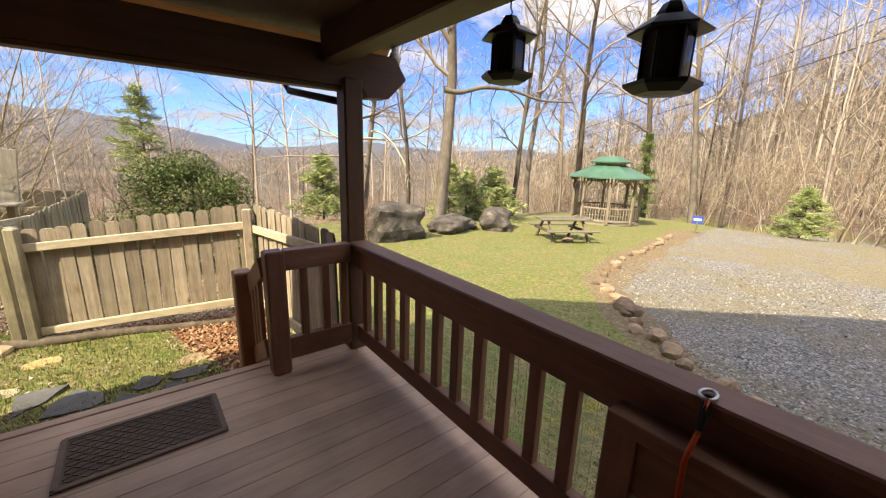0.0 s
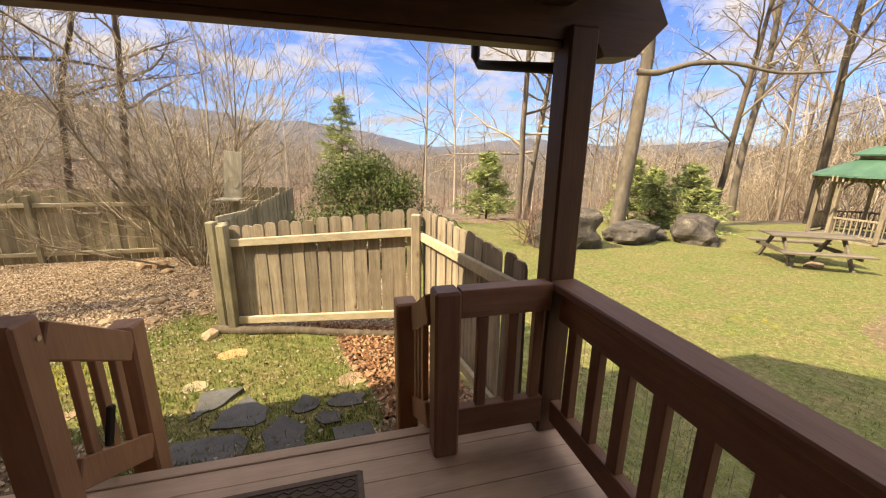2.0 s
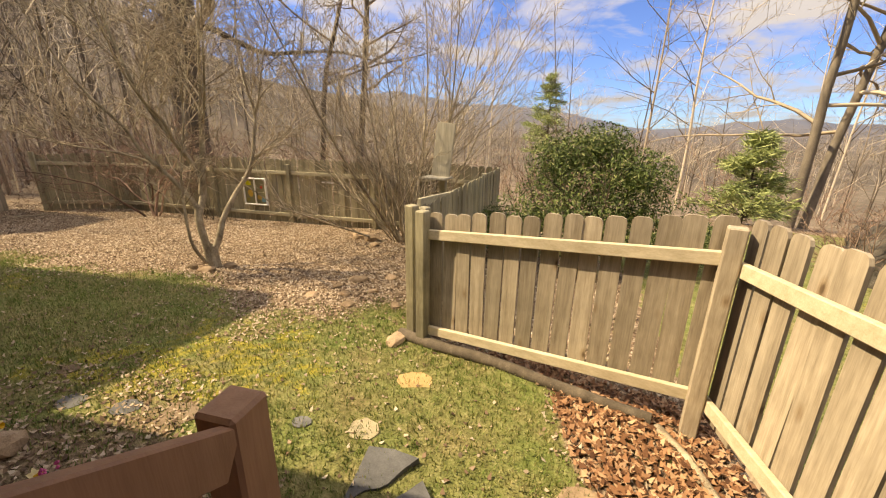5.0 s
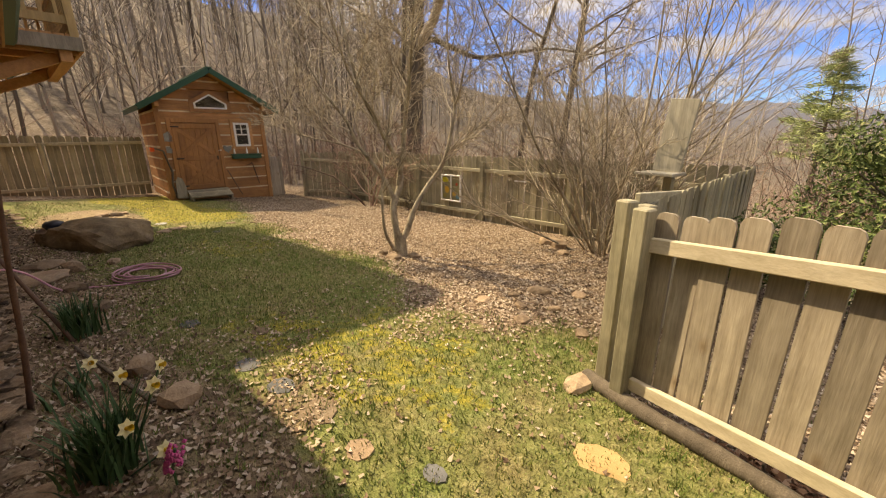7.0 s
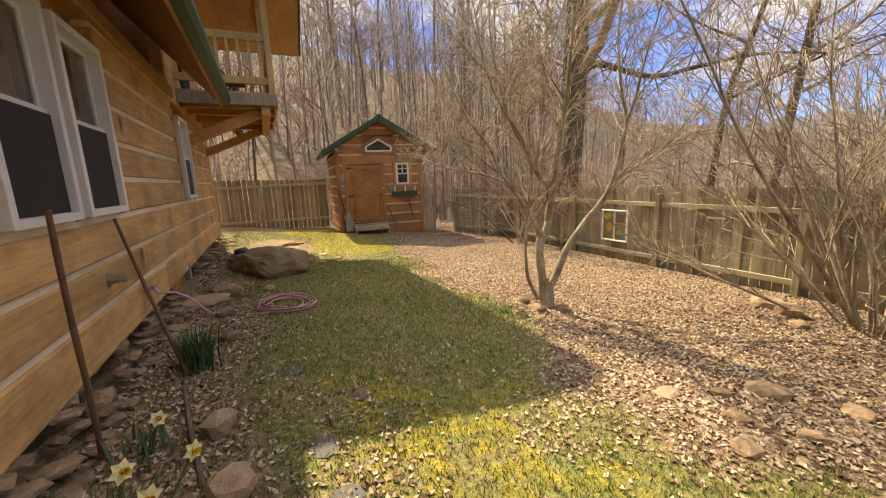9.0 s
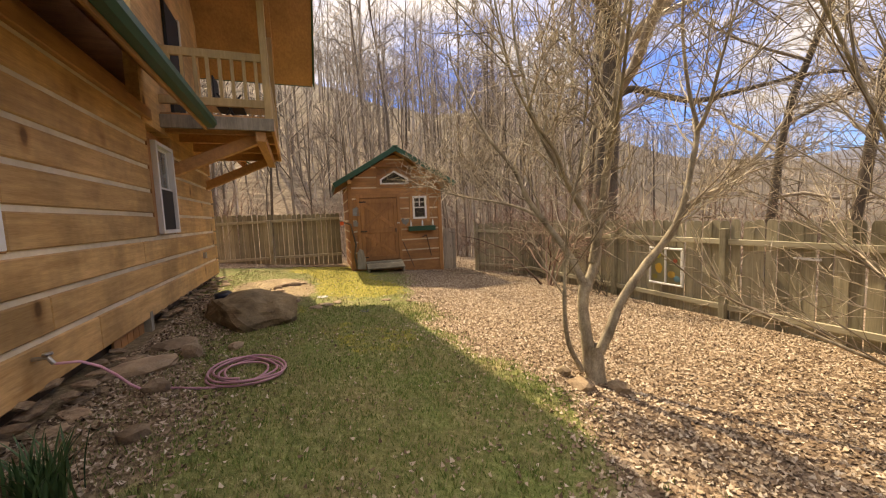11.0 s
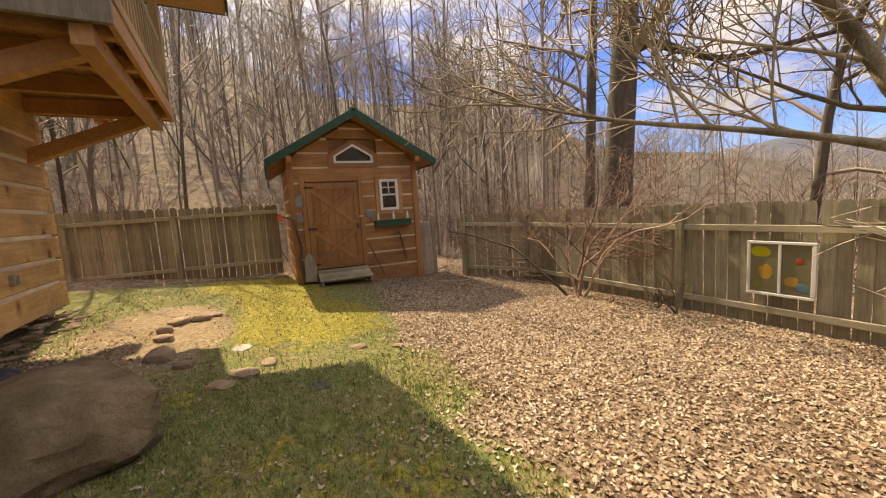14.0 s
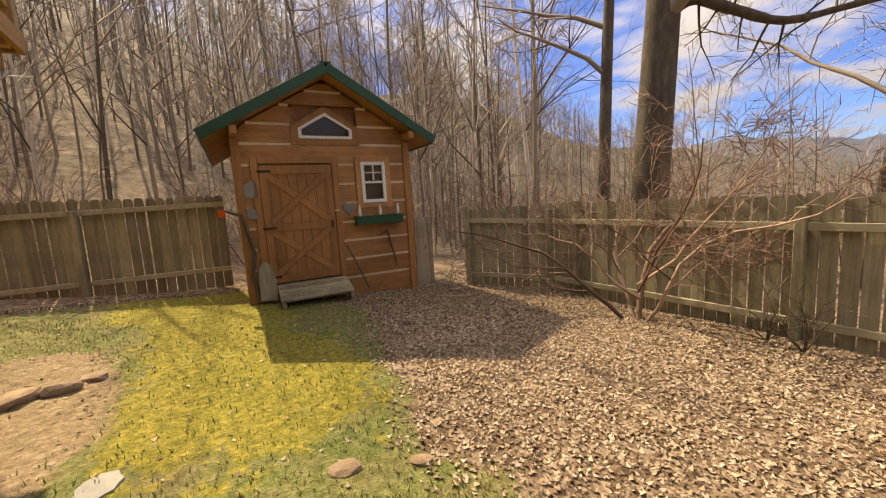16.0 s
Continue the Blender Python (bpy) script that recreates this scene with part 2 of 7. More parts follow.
M["litter"] = island("dead_leaves", [(0.0, (0.085, 0.053, 0.035)), (0.3, (0.195, 0.13, 0.086)), (0.6, (0.335, 0.25, 0.175)), (0.85, (0.43, 0.345, 0.26)), (1.0, (0.54, 0.46, 0.37))])
M["grass"] = island("grass_blades", [(0.0, (0.10, 0.155, 0.04)), (0.4, (0.19, 0.235, 0.07)), (0.7, (0.29, 0.28, 0.115)), (1.0, (0.45, 0.39, 0.23))])
M["pebble"] = island("gravel_stones", [(0.0, (0.11, 0.11, 0.108)), (0.6, (0.26, 0.257, 0.247)), (1.0, (0.44, 0.43, 0.405))])
M["bushleaf"] = island("laurel_leaves", [(0.0, (0.035, 0.06, 0.016)), (0.5, (0.075, 0.115, 0.032)), (0.85, (0.15, 0.19, 0.06)), (1.0, (0.26, 0.27, 0.12))], 0.55)
M["needle_pale"] = island("pale_needle_sprays", [(0.0, (0.13, 0.17, 0.07)), (0.5, (0.27, 0.33, 0.135)), (1.0, (0.46, 0.50, 0.22))], 0.7)
M["litter_dark"] = island("dark_dead_leaves", [(0.0, (0.08, 0.035, 0.02)), (0.4, (0.22, 0.105, 0.055)), (0.75, (0.36, 0.20, 0.115)), (1.0, (0.5, 0.34, 0.22))])
M["tuft"] = island("green_tufts", [(0.0, (0.095, 0.16, 0.04)), (0.55, (0.18, 0.255, 0.07)), (1.0, (0.32, 0.35, 0.14))])
M["needle"] = island("needle_sprays", [(0.0, (0.06, 0.10, 0.03)), (0.5, (0.135, 0.19, 0.06)), (1.0, (0.27, 0.32, 0.12))], 0.7)


def glass_mat(name, tint, rough=0.03):
    m = bpy.data.materials.new(name)
    m.use_nodes = True
    bs = m.node_tree.nodes["Principled BSDF"]
    bs.inputs["Base Color"].default_value = (*tint, 1)
    bs.inputs["Roughness"].default_value = rough
    bs.inputs["Transmission Weight"].default_value = 1.0
    bs.inputs["IOR"].default_value = 1.45
    return m


M["glass"] = glass_mat("window_glass", (0.9, 0.93, 0.92))
M["screen"] = plain("insect_screen", (0.022, 0.023, 0.025), 0.6)

# ---- building helpers ----


class Geo:
    """Vertices and faces gathered in plain lists, one mesh in the end."""

    def __init__(self):
        self.v, self.f = [], []

    def add(self, verts, faces):
        b = len(self.v)
        self.v.extend([tuple(p) for p in verts])
        self.f.extend([tuple(i + b for i in f) for f in faces])
        return self

    def box(self, c, s, m=None, ch=0.004):
        """A box with chamfered edges; c the centre, s the full size, m an extra pose."""
        hx, hy, hz = s[0] / 2, s[1] / 2, s[2] / 2
        ch = min(ch, hx * 0.45, hy * 0.45, hz * 0.45)
        vs, idx = [], {}
        for sx in (-1, 1):
            for sy in (-1, 1):
                for sz in (-1, 1):
                    for ax in range(3):
                        p = [sx * (hx - ch), sy * (hy - ch), sz * (hz - ch)]
                        p[ax] = (sx * hx, sy * hy, sz * hz)[ax]
                        idx[sx, sy, sz, ax] = len(vs)
                        q = Vector((p[0], p[1], p[2]))
                        if m is not None:
                            q = m.to_3x3() @ q
                        vs.append((q.x + c[0], q.y + c[1], q.z + c[2]))
        fs = []
        ring = ((-1, -1), (1, -1), (1, 1), (-1, 1))
        for ax in range(3):
            o = [a for a in range(3) if a != ax]
            for s1 in (-1, 1):
                f = []
                for a, b in ring:
                    k = [0, 0, 0]
                    k[ax], k[o[0]], k[o[1]] = s1, a, b
                    f.append(idx[(*k, ax)])
                flip = (s1 < 0) != (ax == 1)
                fs.append(f[::-1] if flip else f)
            for a in (-1, 1):
                for b in (-1, 1):
                    lo, hi = [0, 0, 0], [0, 0, 0]
                    lo[ax], hi[ax] = -1, 1
                    for k in (lo, hi):
                        k[o[0]], k[o[1]] = a, b
                    f = [idx[(*lo, o[0])], idx[(*hi, o[0])], idx[(*hi, o[1])], idx[(*lo, o[1])]]
                    flip = (a * b > 0) != (ax == 1)
                    fs.append(f if flip else f[::-1])
        for sx in (-1, 1):
            for sy in (-1, 1):
                for sz in (-1, 1):
                    f = [idx[sx, sy, sz, 0], idx[sx, sy, sz, 1], idx[sx, sy, sz, 2]]
                    fs.append(f if sx * sy * sz > 0 else f[::-1])
        return self.add(vs, fs)

    def beam(self, a, b, w, h, roll=0.0, ch=0.006):
        """A squared timber from a to b, w wide (sideways) and h high."""
        a, b = Vector(a), Vector(b)
        d = b - a
        q = d.to_track_quat("X", "Z").to_matrix().to_4x4() @ Matrix.Rotation(roll, 4, "X")
        return self.box((a + b) / 2, (d.length, w, h), q, ch)

    def tube(self, pts, radii, sides=6, cap=True):
        pts = [Vector(p) for p in pts]
        n = len(pts)
        up = Vector((0.13, 0.31, 0.94))
        rings = []
        for i, p in enumerate(pts):
            d = (pts[min(i + 1, n - 1)] - pts[max(i - 1, 0)])
            if d.length < 1e-9:
                d = Vector((0, 0, 1))
            d.normalize()
            e = d.cross(up)
            if e.length < 0.05:
                e = d.cross(Vector((1, 0, 0)))
            e.normalize()
            g = e.cross(d)
            r = radii[i] if hasattr(radii, "__len__") else radii
            rings.append([p + r * (math.cos(6.28318 * k / sides) * e + math.sin(6.28318 * k / sides) * g) for k in range(sides)])
        vs = [v for r in rings for v in r]
        fs = []
        for i in range(n - 1):
            for k in range(sides):
                k2 = (k + 1) % sides
                fs.append((i * sides + k, i * sides + k2, (i + 1) * sides + k2, (i + 1) * sides + k))
        if cap:
            fs.append(tuple(range(sides - 1, -1, -1)))
            fs.append(tuple(range((n - 1) * sides, n * sides)))
        return self.add(vs, fs)

    def prism(self, outline, depth, m=None, taper=1.0):
        """An outline in x, z pushed along y by depth."""
        n = len(outline)
        m = m or Matrix()
        cx, cz = sum(p[0] for p in outline) / n, sum(p[1] for p in outline) / n
        vs = [m @ Vector((x, 0, z)) for x, z in outline] + [m @ Vector((cx + (x - cx) * taper, depth, cz + (z - cz) * taper)) for x, z in outline]
        fs = [tuple(range(n)), tuple(range(2 * n - 1, n - 1, -1))] + [(i, i + n, (i + 1) % n + n, (i + 1) % n) for i in range(n)]
        return self.add(vs, fs)

    def lathe(self, prof, sides=10, c=(0, 0, 0)):
        """A turned shape: rows of (radius, height)."""
        vs = [(c[0] + r * math.cos(6.28318 * k / sides), c[1] + r * math.sin(6.28318 * k / sides), c[2] + z) for r, z in prof for k in range(sides)]
        fs = [(i * sides + k, i * sides + (k + 1) % sides, (i + 1) * sides + (k + 1) % sides, (i + 1) * sides + k) for i in range(len(prof) - 1) for k in range(sides)]
        fs += [tuple(range(sides - 1, -1, -1)), tuple(range((len(prof) - 1) * sides, len(prof) * sides))]
        return self.add(vs, fs)

    def mesh(self, name, smooth=False):
        me = bpy.data.meshes.new(name)
        me.from_pydata(self.v, [], self.f)
        if smooth:
            me.polygons.foreach_set("use_smooth", [True] * len(me.polygons))
        me.update()
        return me


def thing(name, label, category, m=None, group="", kind=""):
    ob = new(name)
    ob.empty_display_size = 0.1
    if m is not None:
        ob.matrix_basis = m
    return tagged(ob, label, category, group, kind)


def part(name, geo, material, parent, label="", smooth=False):
    me = geo if isinstance(geo, bpy.types.Mesh) else geo.mesh(name, smooth)
    if not me.materials:
        me.materials.append(material)
    ob = new(name, me)
    ob.parent = parent
    return tagged(ob, label)


def solo(name, geo, material, label, category="", kind="", group="", smooth=False, m=None):
    me = geo.mesh(name, smooth)
    me.materials.append(material)
    ob = new(name, me)
    if m is not None:
        ob.matrix_basis = m
    return tagged(ob, label, category, group, kind)


def rng(seed):
    return random.Random(seed)


def smooth(a, b, x):
    u = min(1.0, max(0.0, (x - a) / (b - a)))
    return u * u * (3 - 2 * u)


# ---- the lie of the land ----


def curb(x):
    """The stone edge between lawn and drive: its y for each x."""
    return float(np.interp(x, (3.6, 4.2, 4.5, 5.2, 6.3, 7.3, 10.5, 17.4, 30), (-6, -1.5, 1.0, 2.0, 3.0, 3.95, 4.9, 6.4, 8.5)))


def hill(x, y):
    dx, dy = x + 8.0, y - 6.0
    r = math.hypot(dx, dy)
    th = math.degrees(math.atan2(-dx, dy))
    s = float(np.interp(th, (-180, -140, -110, -80, -60, -45, -10, 8, 25, 45, 60, 75, 90, 110, 150, 180), (0.42, 0.36, 0.30, 0.22, 0.10, 0.03, 0.02, 0.04, 0.16, 0.29, 0.38, 0.45, 0.50, 0.55, 0.50, 0.42)))
    r0 = float(np.interp(th, (-180, -120, -80, -50, 0, 30, 55, 75, 90, 180), (24, 36, 42, 60, 70, 55, 22, 13, 11, 13)))
    rise = max(0.0, r - r0)
    cap = 190.0
    h = s * (rise if rise < cap else cap + (rise - cap) * 0.06)
    if r > 300:
        a = radians(th)
        h += smooth(300, 1500, r) * (55 + 32 * math.sin(3.1 * a + 0.8) + 20 * math.sin(7.3 * a) + 12 * math.sin(15 * a + 2))
    return h * (0.85 + 0.3 * noise.noise((x * 0.012, y * 0.012, 3.0)))


def land(x, y):
    yard = -0.5 - 0.075 * (min(max(y, 2.0), 12.5) - 3.3)
    front = -0.72 - 0.038 * min(max(x - 2, 0.0), 24.0) - 0.015 * (min(max(y, -12), 14) - 3)
    k = smooth(0.6, 2.6, x)
    z = yard * (1 - k) + front * k
    if y > 12.5:
        z -= 0.13 * min(y - 12.5, 45.0) * smooth(12, 20, y)
    if x > 24:
        z -= 0.16 * min(x - 24, 18.0)
    z += hill(x, y)
    if x > 3.5 and y < curb(x):
        z -= 0.05 * smooth(0.0, 0.3, curb(x) - y)
    return z + 0.028 * noise.noise((x * 0.7, y * 0.7, 0.0)) + 0.012 * noise.noise((x * 2.3, y * 2.3, 5.0))


def zone(x, y):
    """How much of gravel, leaf litter, moss, bare dirt and dark soil lies at a place."""
    n = noise.noise((x * 0.5, y * 0.5, 9.0)) + 0.5 * noise.noise((x * 1.4, y * 1.4, 2.0))
    gravel = smooth(0.15, 0.95, curb(x) - y + 0.3 * n) * (1 - smooth(0.2, 0.9, hill(x, y))) if x > 3.4 else 0.0
    edge = float(np.interp(x, (-17, -13.5, -11, -8.5, -5, -2.5, -1.4, 0.6), (6.8, 7.6, 7.4, 6.9, 6.5, 6.3, 6.6, 7.5)))
    leaf = smooth(-0.5, 0.5, y - edge + 0.7 * n) * (1 - smooth(0.9, 1.8, x))
    if -1.4 < x < 1.2 and y > 3.3:
        wedge = float(np.interp(y, (3.3, 3.8, 4.2, 4.6, 5.05), (0.35, 0.4, 0.28, 0.14, 0.02)))
        beyond = y - float(np.interp(x, (-1.3, -0.45, 0.1, 0.75), (5.86, 5.55, 5.32, 5.08)))
        leaf = max(leaf, 0.9 * smooth(-0.12, 0.12, x - wedge + 0.15 * n), 0.9 * smooth(-0.05, 0.1, beyond))
    if x > 1.2 and y > 13.0:
        leaf = max(leaf, smooth(13.0, 15.5, y + n))
    if x < -15.2 or y > 12.0 and x < 3:
        leaf = 1.0
    if hill(x, y) > 1.0:
        leaf = 1.0
    moss = smooth(0.0, 0.7, n + 0.1) * (1 - leaf) * (1 - gravel) * (0.35 if x > 1.3 else 0.5)
    if x < -2 and y > 3.6:
        moss = max(moss, smooth(0.0, 1.0, 1.25 - abs(y - (5.5 + 0.1 * (x + 14))) / 1.3 + 0.5 * n) * (1 - leaf) * smooth(-8.6, -11.0, x))
    dirt = smooth(0.0, 0.8, 1.35 - math.hypot((x + 11.4) / 1.9, (y - 4.3) / 0.85) + 0.5 * n)
    dark = smooth(0.0, 0.9, 4.35 - y + 0.7 * n) * (1 if x < -1.4 else 0) * smooth(-11.5, -9.5, x)
    if 3.2 < x < 20:
        dark = max(dark, smooth(0.9, 0.3, abs(curb(x) - y - 0.15) + 0.25 * n))
    return gravel, leaf, moss, dirt, dark

# ---- ground: one sheet out to the horizon ----


def make_ground():
    cx, cy = -3.0, 5.0
    radii = [0.0]
    while radii[-1] < 3200:
        radii.append(radii[-1] + max(0.16, radii[-1] * (0.018 if radii[-1] < 24 else 0.06)))
    sides = 240
    vs, fs = [(cx, cy, land(cx, cy))], []
    att = [zone(cx, cy)]
    for r in radii[1:]:
        for k in range(sides):
            a = 6.2831853 * k / sides
            x, y = cx + r * math.cos(a), cy + r * math.sin(a)
            vs.append((x, y, land(x, y)))
            att.append(zone(x, y))
    for k in range(sides):
        fs.append((0, 1 + k, 1 + (k + 1) % sides))
    for i in range(len(radii) - 2):
        for k in range(sides):
            a, b = 1 + i * sides + k, 1 + i * sides + (k + 1) % sides
            fs.append((a, a + sides, b + sides, b))
    me = bpy.data.meshes.new("ground")
    me.from_pydata(vs, [], fs)
    me.polygons.foreach_set("use_smooth", [True] * len(fs))
    for i, nm in enumerate(("gravel", "leaf", "moss", "dirt", "dark")):
        a = me.attributes.new(nm, "FLOAT", "POINT")
        a.data.foreach_set("value", [q[i] for q in att])
    m = bpy.data.materials.new("ground_cover")
    m.use_nodes = True
    t = m.node_tree
    bs = t.nodes["Principled BSDF"]
    geo = t.nodes.new("ShaderNodeNewGeometry")
    pos = geo.outputs["Position"]

    def tex(scale, detail=4.0, rough=0.6):
        n = node(t, "ShaderNodeTexNoise", Scale=scale, Detail=detail, Roughness=rough)
        link(t, pos, n.inputs["Vector"])
        return n.outputs["Fac"]

    def attr(nm):
        n = t.nodes.new("ShaderNodeAttribute")
        n.attribute_name = nm
        return n.outputs["Fac"]

    big, mid, fine, grit = tex(0.35), tex(2.2, 5), tex(16, 4, 0.7), tex(60, 3, 0.7)
    grass = mixc(t, ramp(t, mid, [(0.35, (0, 0, 0)), (0.68, (1, 1, 1))]), ramp(t, fine, [(0.3, (0.085, 0.115, 0.03)), (0.55, (0.18, 0.215, 0.07)), (0.75, (0.30, 0.305, 0.135))]), ramp(t, fine, [(0.3, (0.12, 0.10, 0.045)), (0.55, (0.25, 0.215, 0.10)), (0.75, (0.42, 0.35, 0.19))]))
    mossy = ramp(t, fine, [(0.3, (0.13, 0.14, 0.026)), (0.5, (0.28, 0.25, 0.042)), (0.62, (0.41, 0.33, 0.06)), (0.75, (0.50, 0.39, 0.13))])
    v = node(t, "ShaderNodeTexVoronoi", Scale=17.0, Randomness=1.0)
    link(t, pos, v.inputs["Vector"])
    sepv = t.nodes.new("ShaderNodeSeparateColor")
    link(t, v.outputs["Color"], sepv.inputs[0])
    litter = ramp(t, sepv.outputs[0], [(0.0, (0.06, 0.038, 0.025)), (0.35, (0.175, 0.12, 0.078)), (0.7, (0.31, 0.23, 0.16)), (1.0, (0.48, 0.385, 0.285))])
    litter = mixc(t, 0.35, litter, ramp(t, fine, [(0.3, (0.09, 0.055, 0.036)), (0.7, (0.38, 0.27, 0.19))]))
    gv = node(t, "ShaderNodeTexVoronoi", Scale=38.0)
    link(t, pos, gv.inputs["Vector"])
    sepg = t.nodes.new("ShaderNodeSeparateColor")
    link(t, gv.outputs["Color"], sepg.inputs[0])
    gravel = ramp(t, sepg.outputs[0], [(0.0, (0.10, 0.099, 0.095)), (0.6, (0.22, 0.216, 0.205)), (1.0, (0.38, 0.37, 0.345))])
    gravel = mixc(t, ramp(t, big, [(0.42, (0, 0, 0)), (0.6, (0.85, 0.85, 0.85))]), gravel, ramp(t, fine, [(0.3, (0.14, 0.12, 0.075)), (0.7, (0.32, 0.27, 0.17))]))
    dirt = ramp(t, fine, [(0.3, (0.20, 0.135, 0.085)), (0.55, (0.36, 0.265, 0.175)), (0.75, (0.52, 0.41, 0.29))])
    soil = ramp(t, fine, [(0.3, (0.12, 0.085, 0.057)), (0.55, (0.25, 0.18, 0.12)), (0.75, (0.42, 0.32, 0.22))])

    def mask(nm, amount=0.5):
        w = calc(t, "ADD", attr(nm), calc(t, "MULTIPLY", calc(t, "SUBTRACT", tex(5.0, 5, 0.7), 0.5), amount * 2))
        return ramp(t, w, [(0.42, (0, 0, 0)), (0.58, (1, 1, 1))])

    col = mixc(t, calc(t, "MULTIPLY", mask("moss", 0.85), 0.85), grass, mossy)
    col = mixc(t, calc(t, "MULTIPLY", mask("dark"), 0.85), col, soil)
    col = mixc(t, mask("leaf", 0.4), col, litter)
    col = mixc(t, calc(t, "MULTIPLY", mask("dirt"), 0.85), col, dirt)
    col = mixc(t, mask("gravel", 0.25), col, gravel)
    slope = ramp(t, tex(1.6, 9, 0.78), [(0.33, (0.055, 0.044, 0.034)), (0.48, (0.16, 0.125, 0.092)), (0.6, (0.27, 0.215, 0.16)), (0.72, (0.46, 0.38, 0.285))])
    far = t.nodes.new("ShaderNodeVectorMath")
    far.operation = "LENGTH"
    link(t, pos, far.inputs[0])
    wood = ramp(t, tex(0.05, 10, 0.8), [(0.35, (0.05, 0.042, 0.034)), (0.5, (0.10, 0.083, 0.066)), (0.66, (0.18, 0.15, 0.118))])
    # aerial haze put into the colour: hills turn blue with distance
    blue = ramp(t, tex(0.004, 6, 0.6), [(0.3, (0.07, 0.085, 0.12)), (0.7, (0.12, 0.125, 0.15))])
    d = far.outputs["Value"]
    col = mixc(t, calc(t, "MULTIPLY", attr("leaf"), calc(t, "DIVIDE", calc(t, "SUBTRACT", d, 17.0), 10.0, True)), col, slope)
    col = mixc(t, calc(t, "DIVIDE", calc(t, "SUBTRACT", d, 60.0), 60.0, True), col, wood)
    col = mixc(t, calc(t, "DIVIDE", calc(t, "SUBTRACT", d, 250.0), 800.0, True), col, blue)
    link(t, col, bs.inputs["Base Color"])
    bs.inputs["Roughness"].default_value = 0.95
    bs.inputs["Specular IOR Level"].default_value = 0.2
    hgt = calc(t, "ADD", calc(t, "MULTIPLY", fine, 0.6), calc(t, "MULTIPLY", grit, 0.4))
    bp = node(t, "ShaderNodeBump", Strength=0.9, Distance=0.06)
    link(t, hgt, bp.inputs["Height"])
    link(t, bp.outputs[0], bs.inputs["Normal"])
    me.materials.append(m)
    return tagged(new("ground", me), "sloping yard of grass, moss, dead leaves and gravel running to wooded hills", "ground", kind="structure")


make_ground()

# ---- house ----
WALL_Y, CORNER_X, EAST_X = 2.86, -12.7, -1.45
ROW0, ROWH = 0.05, 0.327
WINDOWS = [(-4.62, -3.80, 0.74, 2.10), (-5.57, -4.75, 0.74, 2.10), (-9.62, -8.80, 0.76, 2.09)]


def house_window(x0, x1, z0, z1, name):
    """A white double-hung sash window in the log wall, seen from the north."""
    ob = thing(name, "white vinyl double-hung window with dark insect screen in a log wall", "window", kind="structure")
    y = WALL_Y
    w, h = x1 - x0, z1 - z0
    g = Geo()
    for a, b, c, d in ((x0, x0 + 0.055, z0, z1), (x1 - 0.055, x1, z0, z1), (x0 + 0.055, x1 - 0.055, z1 - 0.055, z1), (x0 + 0.055, x1 - 0.055, z0, z0 + 0.055)):
        g.box(((a + b) / 2, y + 0.012, (c + d) / 2), (b - a, 0.10, d - c))
    part("window_frame", g, M["white"], ob)
    mid = (z0 + z1) / 2
    for lo, hi, dy, nm in ((mid - 0.02, z1 - 0.055, -0.035, "upper_sash"), (z0 + 0.055, mid + 0.025, -0.008, "lower_sash")):
        g = Geo()
        a, b = x0 + 0.055, x1 - 0.055
        for p in ((a, a + 0.035, lo, hi), (b - 0.035, b, lo, hi), (a + 0.035, b - 0.035, hi - 0.035, hi), (a + 0.035, b - 0.035, lo, lo + 0.035)):
            g.box(((p[0] + p[1]) / 2, y + dy, (p[2] + p[3]) / 2), (p[1] - p[0], 0.03, p[3] - p[2]))
        s = part(nm, g, M["white"], ob)
        part("pane", Geo().box(((a + b) / 2, y + dy - 0.004, (lo + hi) / 2), (b - a - 0.07, 0.006, hi - lo - 0.07), ch=0.001), M["glass"], s)
    part("insect_screen", Geo().box(((x0 + x1) / 2, y + 0.014, (z0 + mid) / 2 + 0.02), (w - 0.12, 0.003, h / 2 - 0.06), ch=0.0005), M["screen"], ob, "dark mesh screen")
    # near-black sheet in place of the room's shade
    part("dark_room", Geo().box(((x0 + x1) / 2, y - 0.35, (z0 + z1) / 2), (w + 0.1, 0.02, h + 0.1)), M["dark"], ob, "near-black panel standing in for the shaded room behind the glass")
    g = Geo()
    for a, b, c, d in ((x0 - 0.12, x0 - 0.003, z0 - 0.02, z1 + 0.02), (x1 + 0.003, x1 + (0.06 if name == "window_2" else 0.12), z0 - 0.02, z1 + 0.02)):
        if name == "window_1" and a < x0:
            continue
        g.box(((a + b) / 2, y - 0.03, (c + d) / 2), (b - a, 0.05, d - c))
    part("jamb_board", g, M["timber_z"], ob)


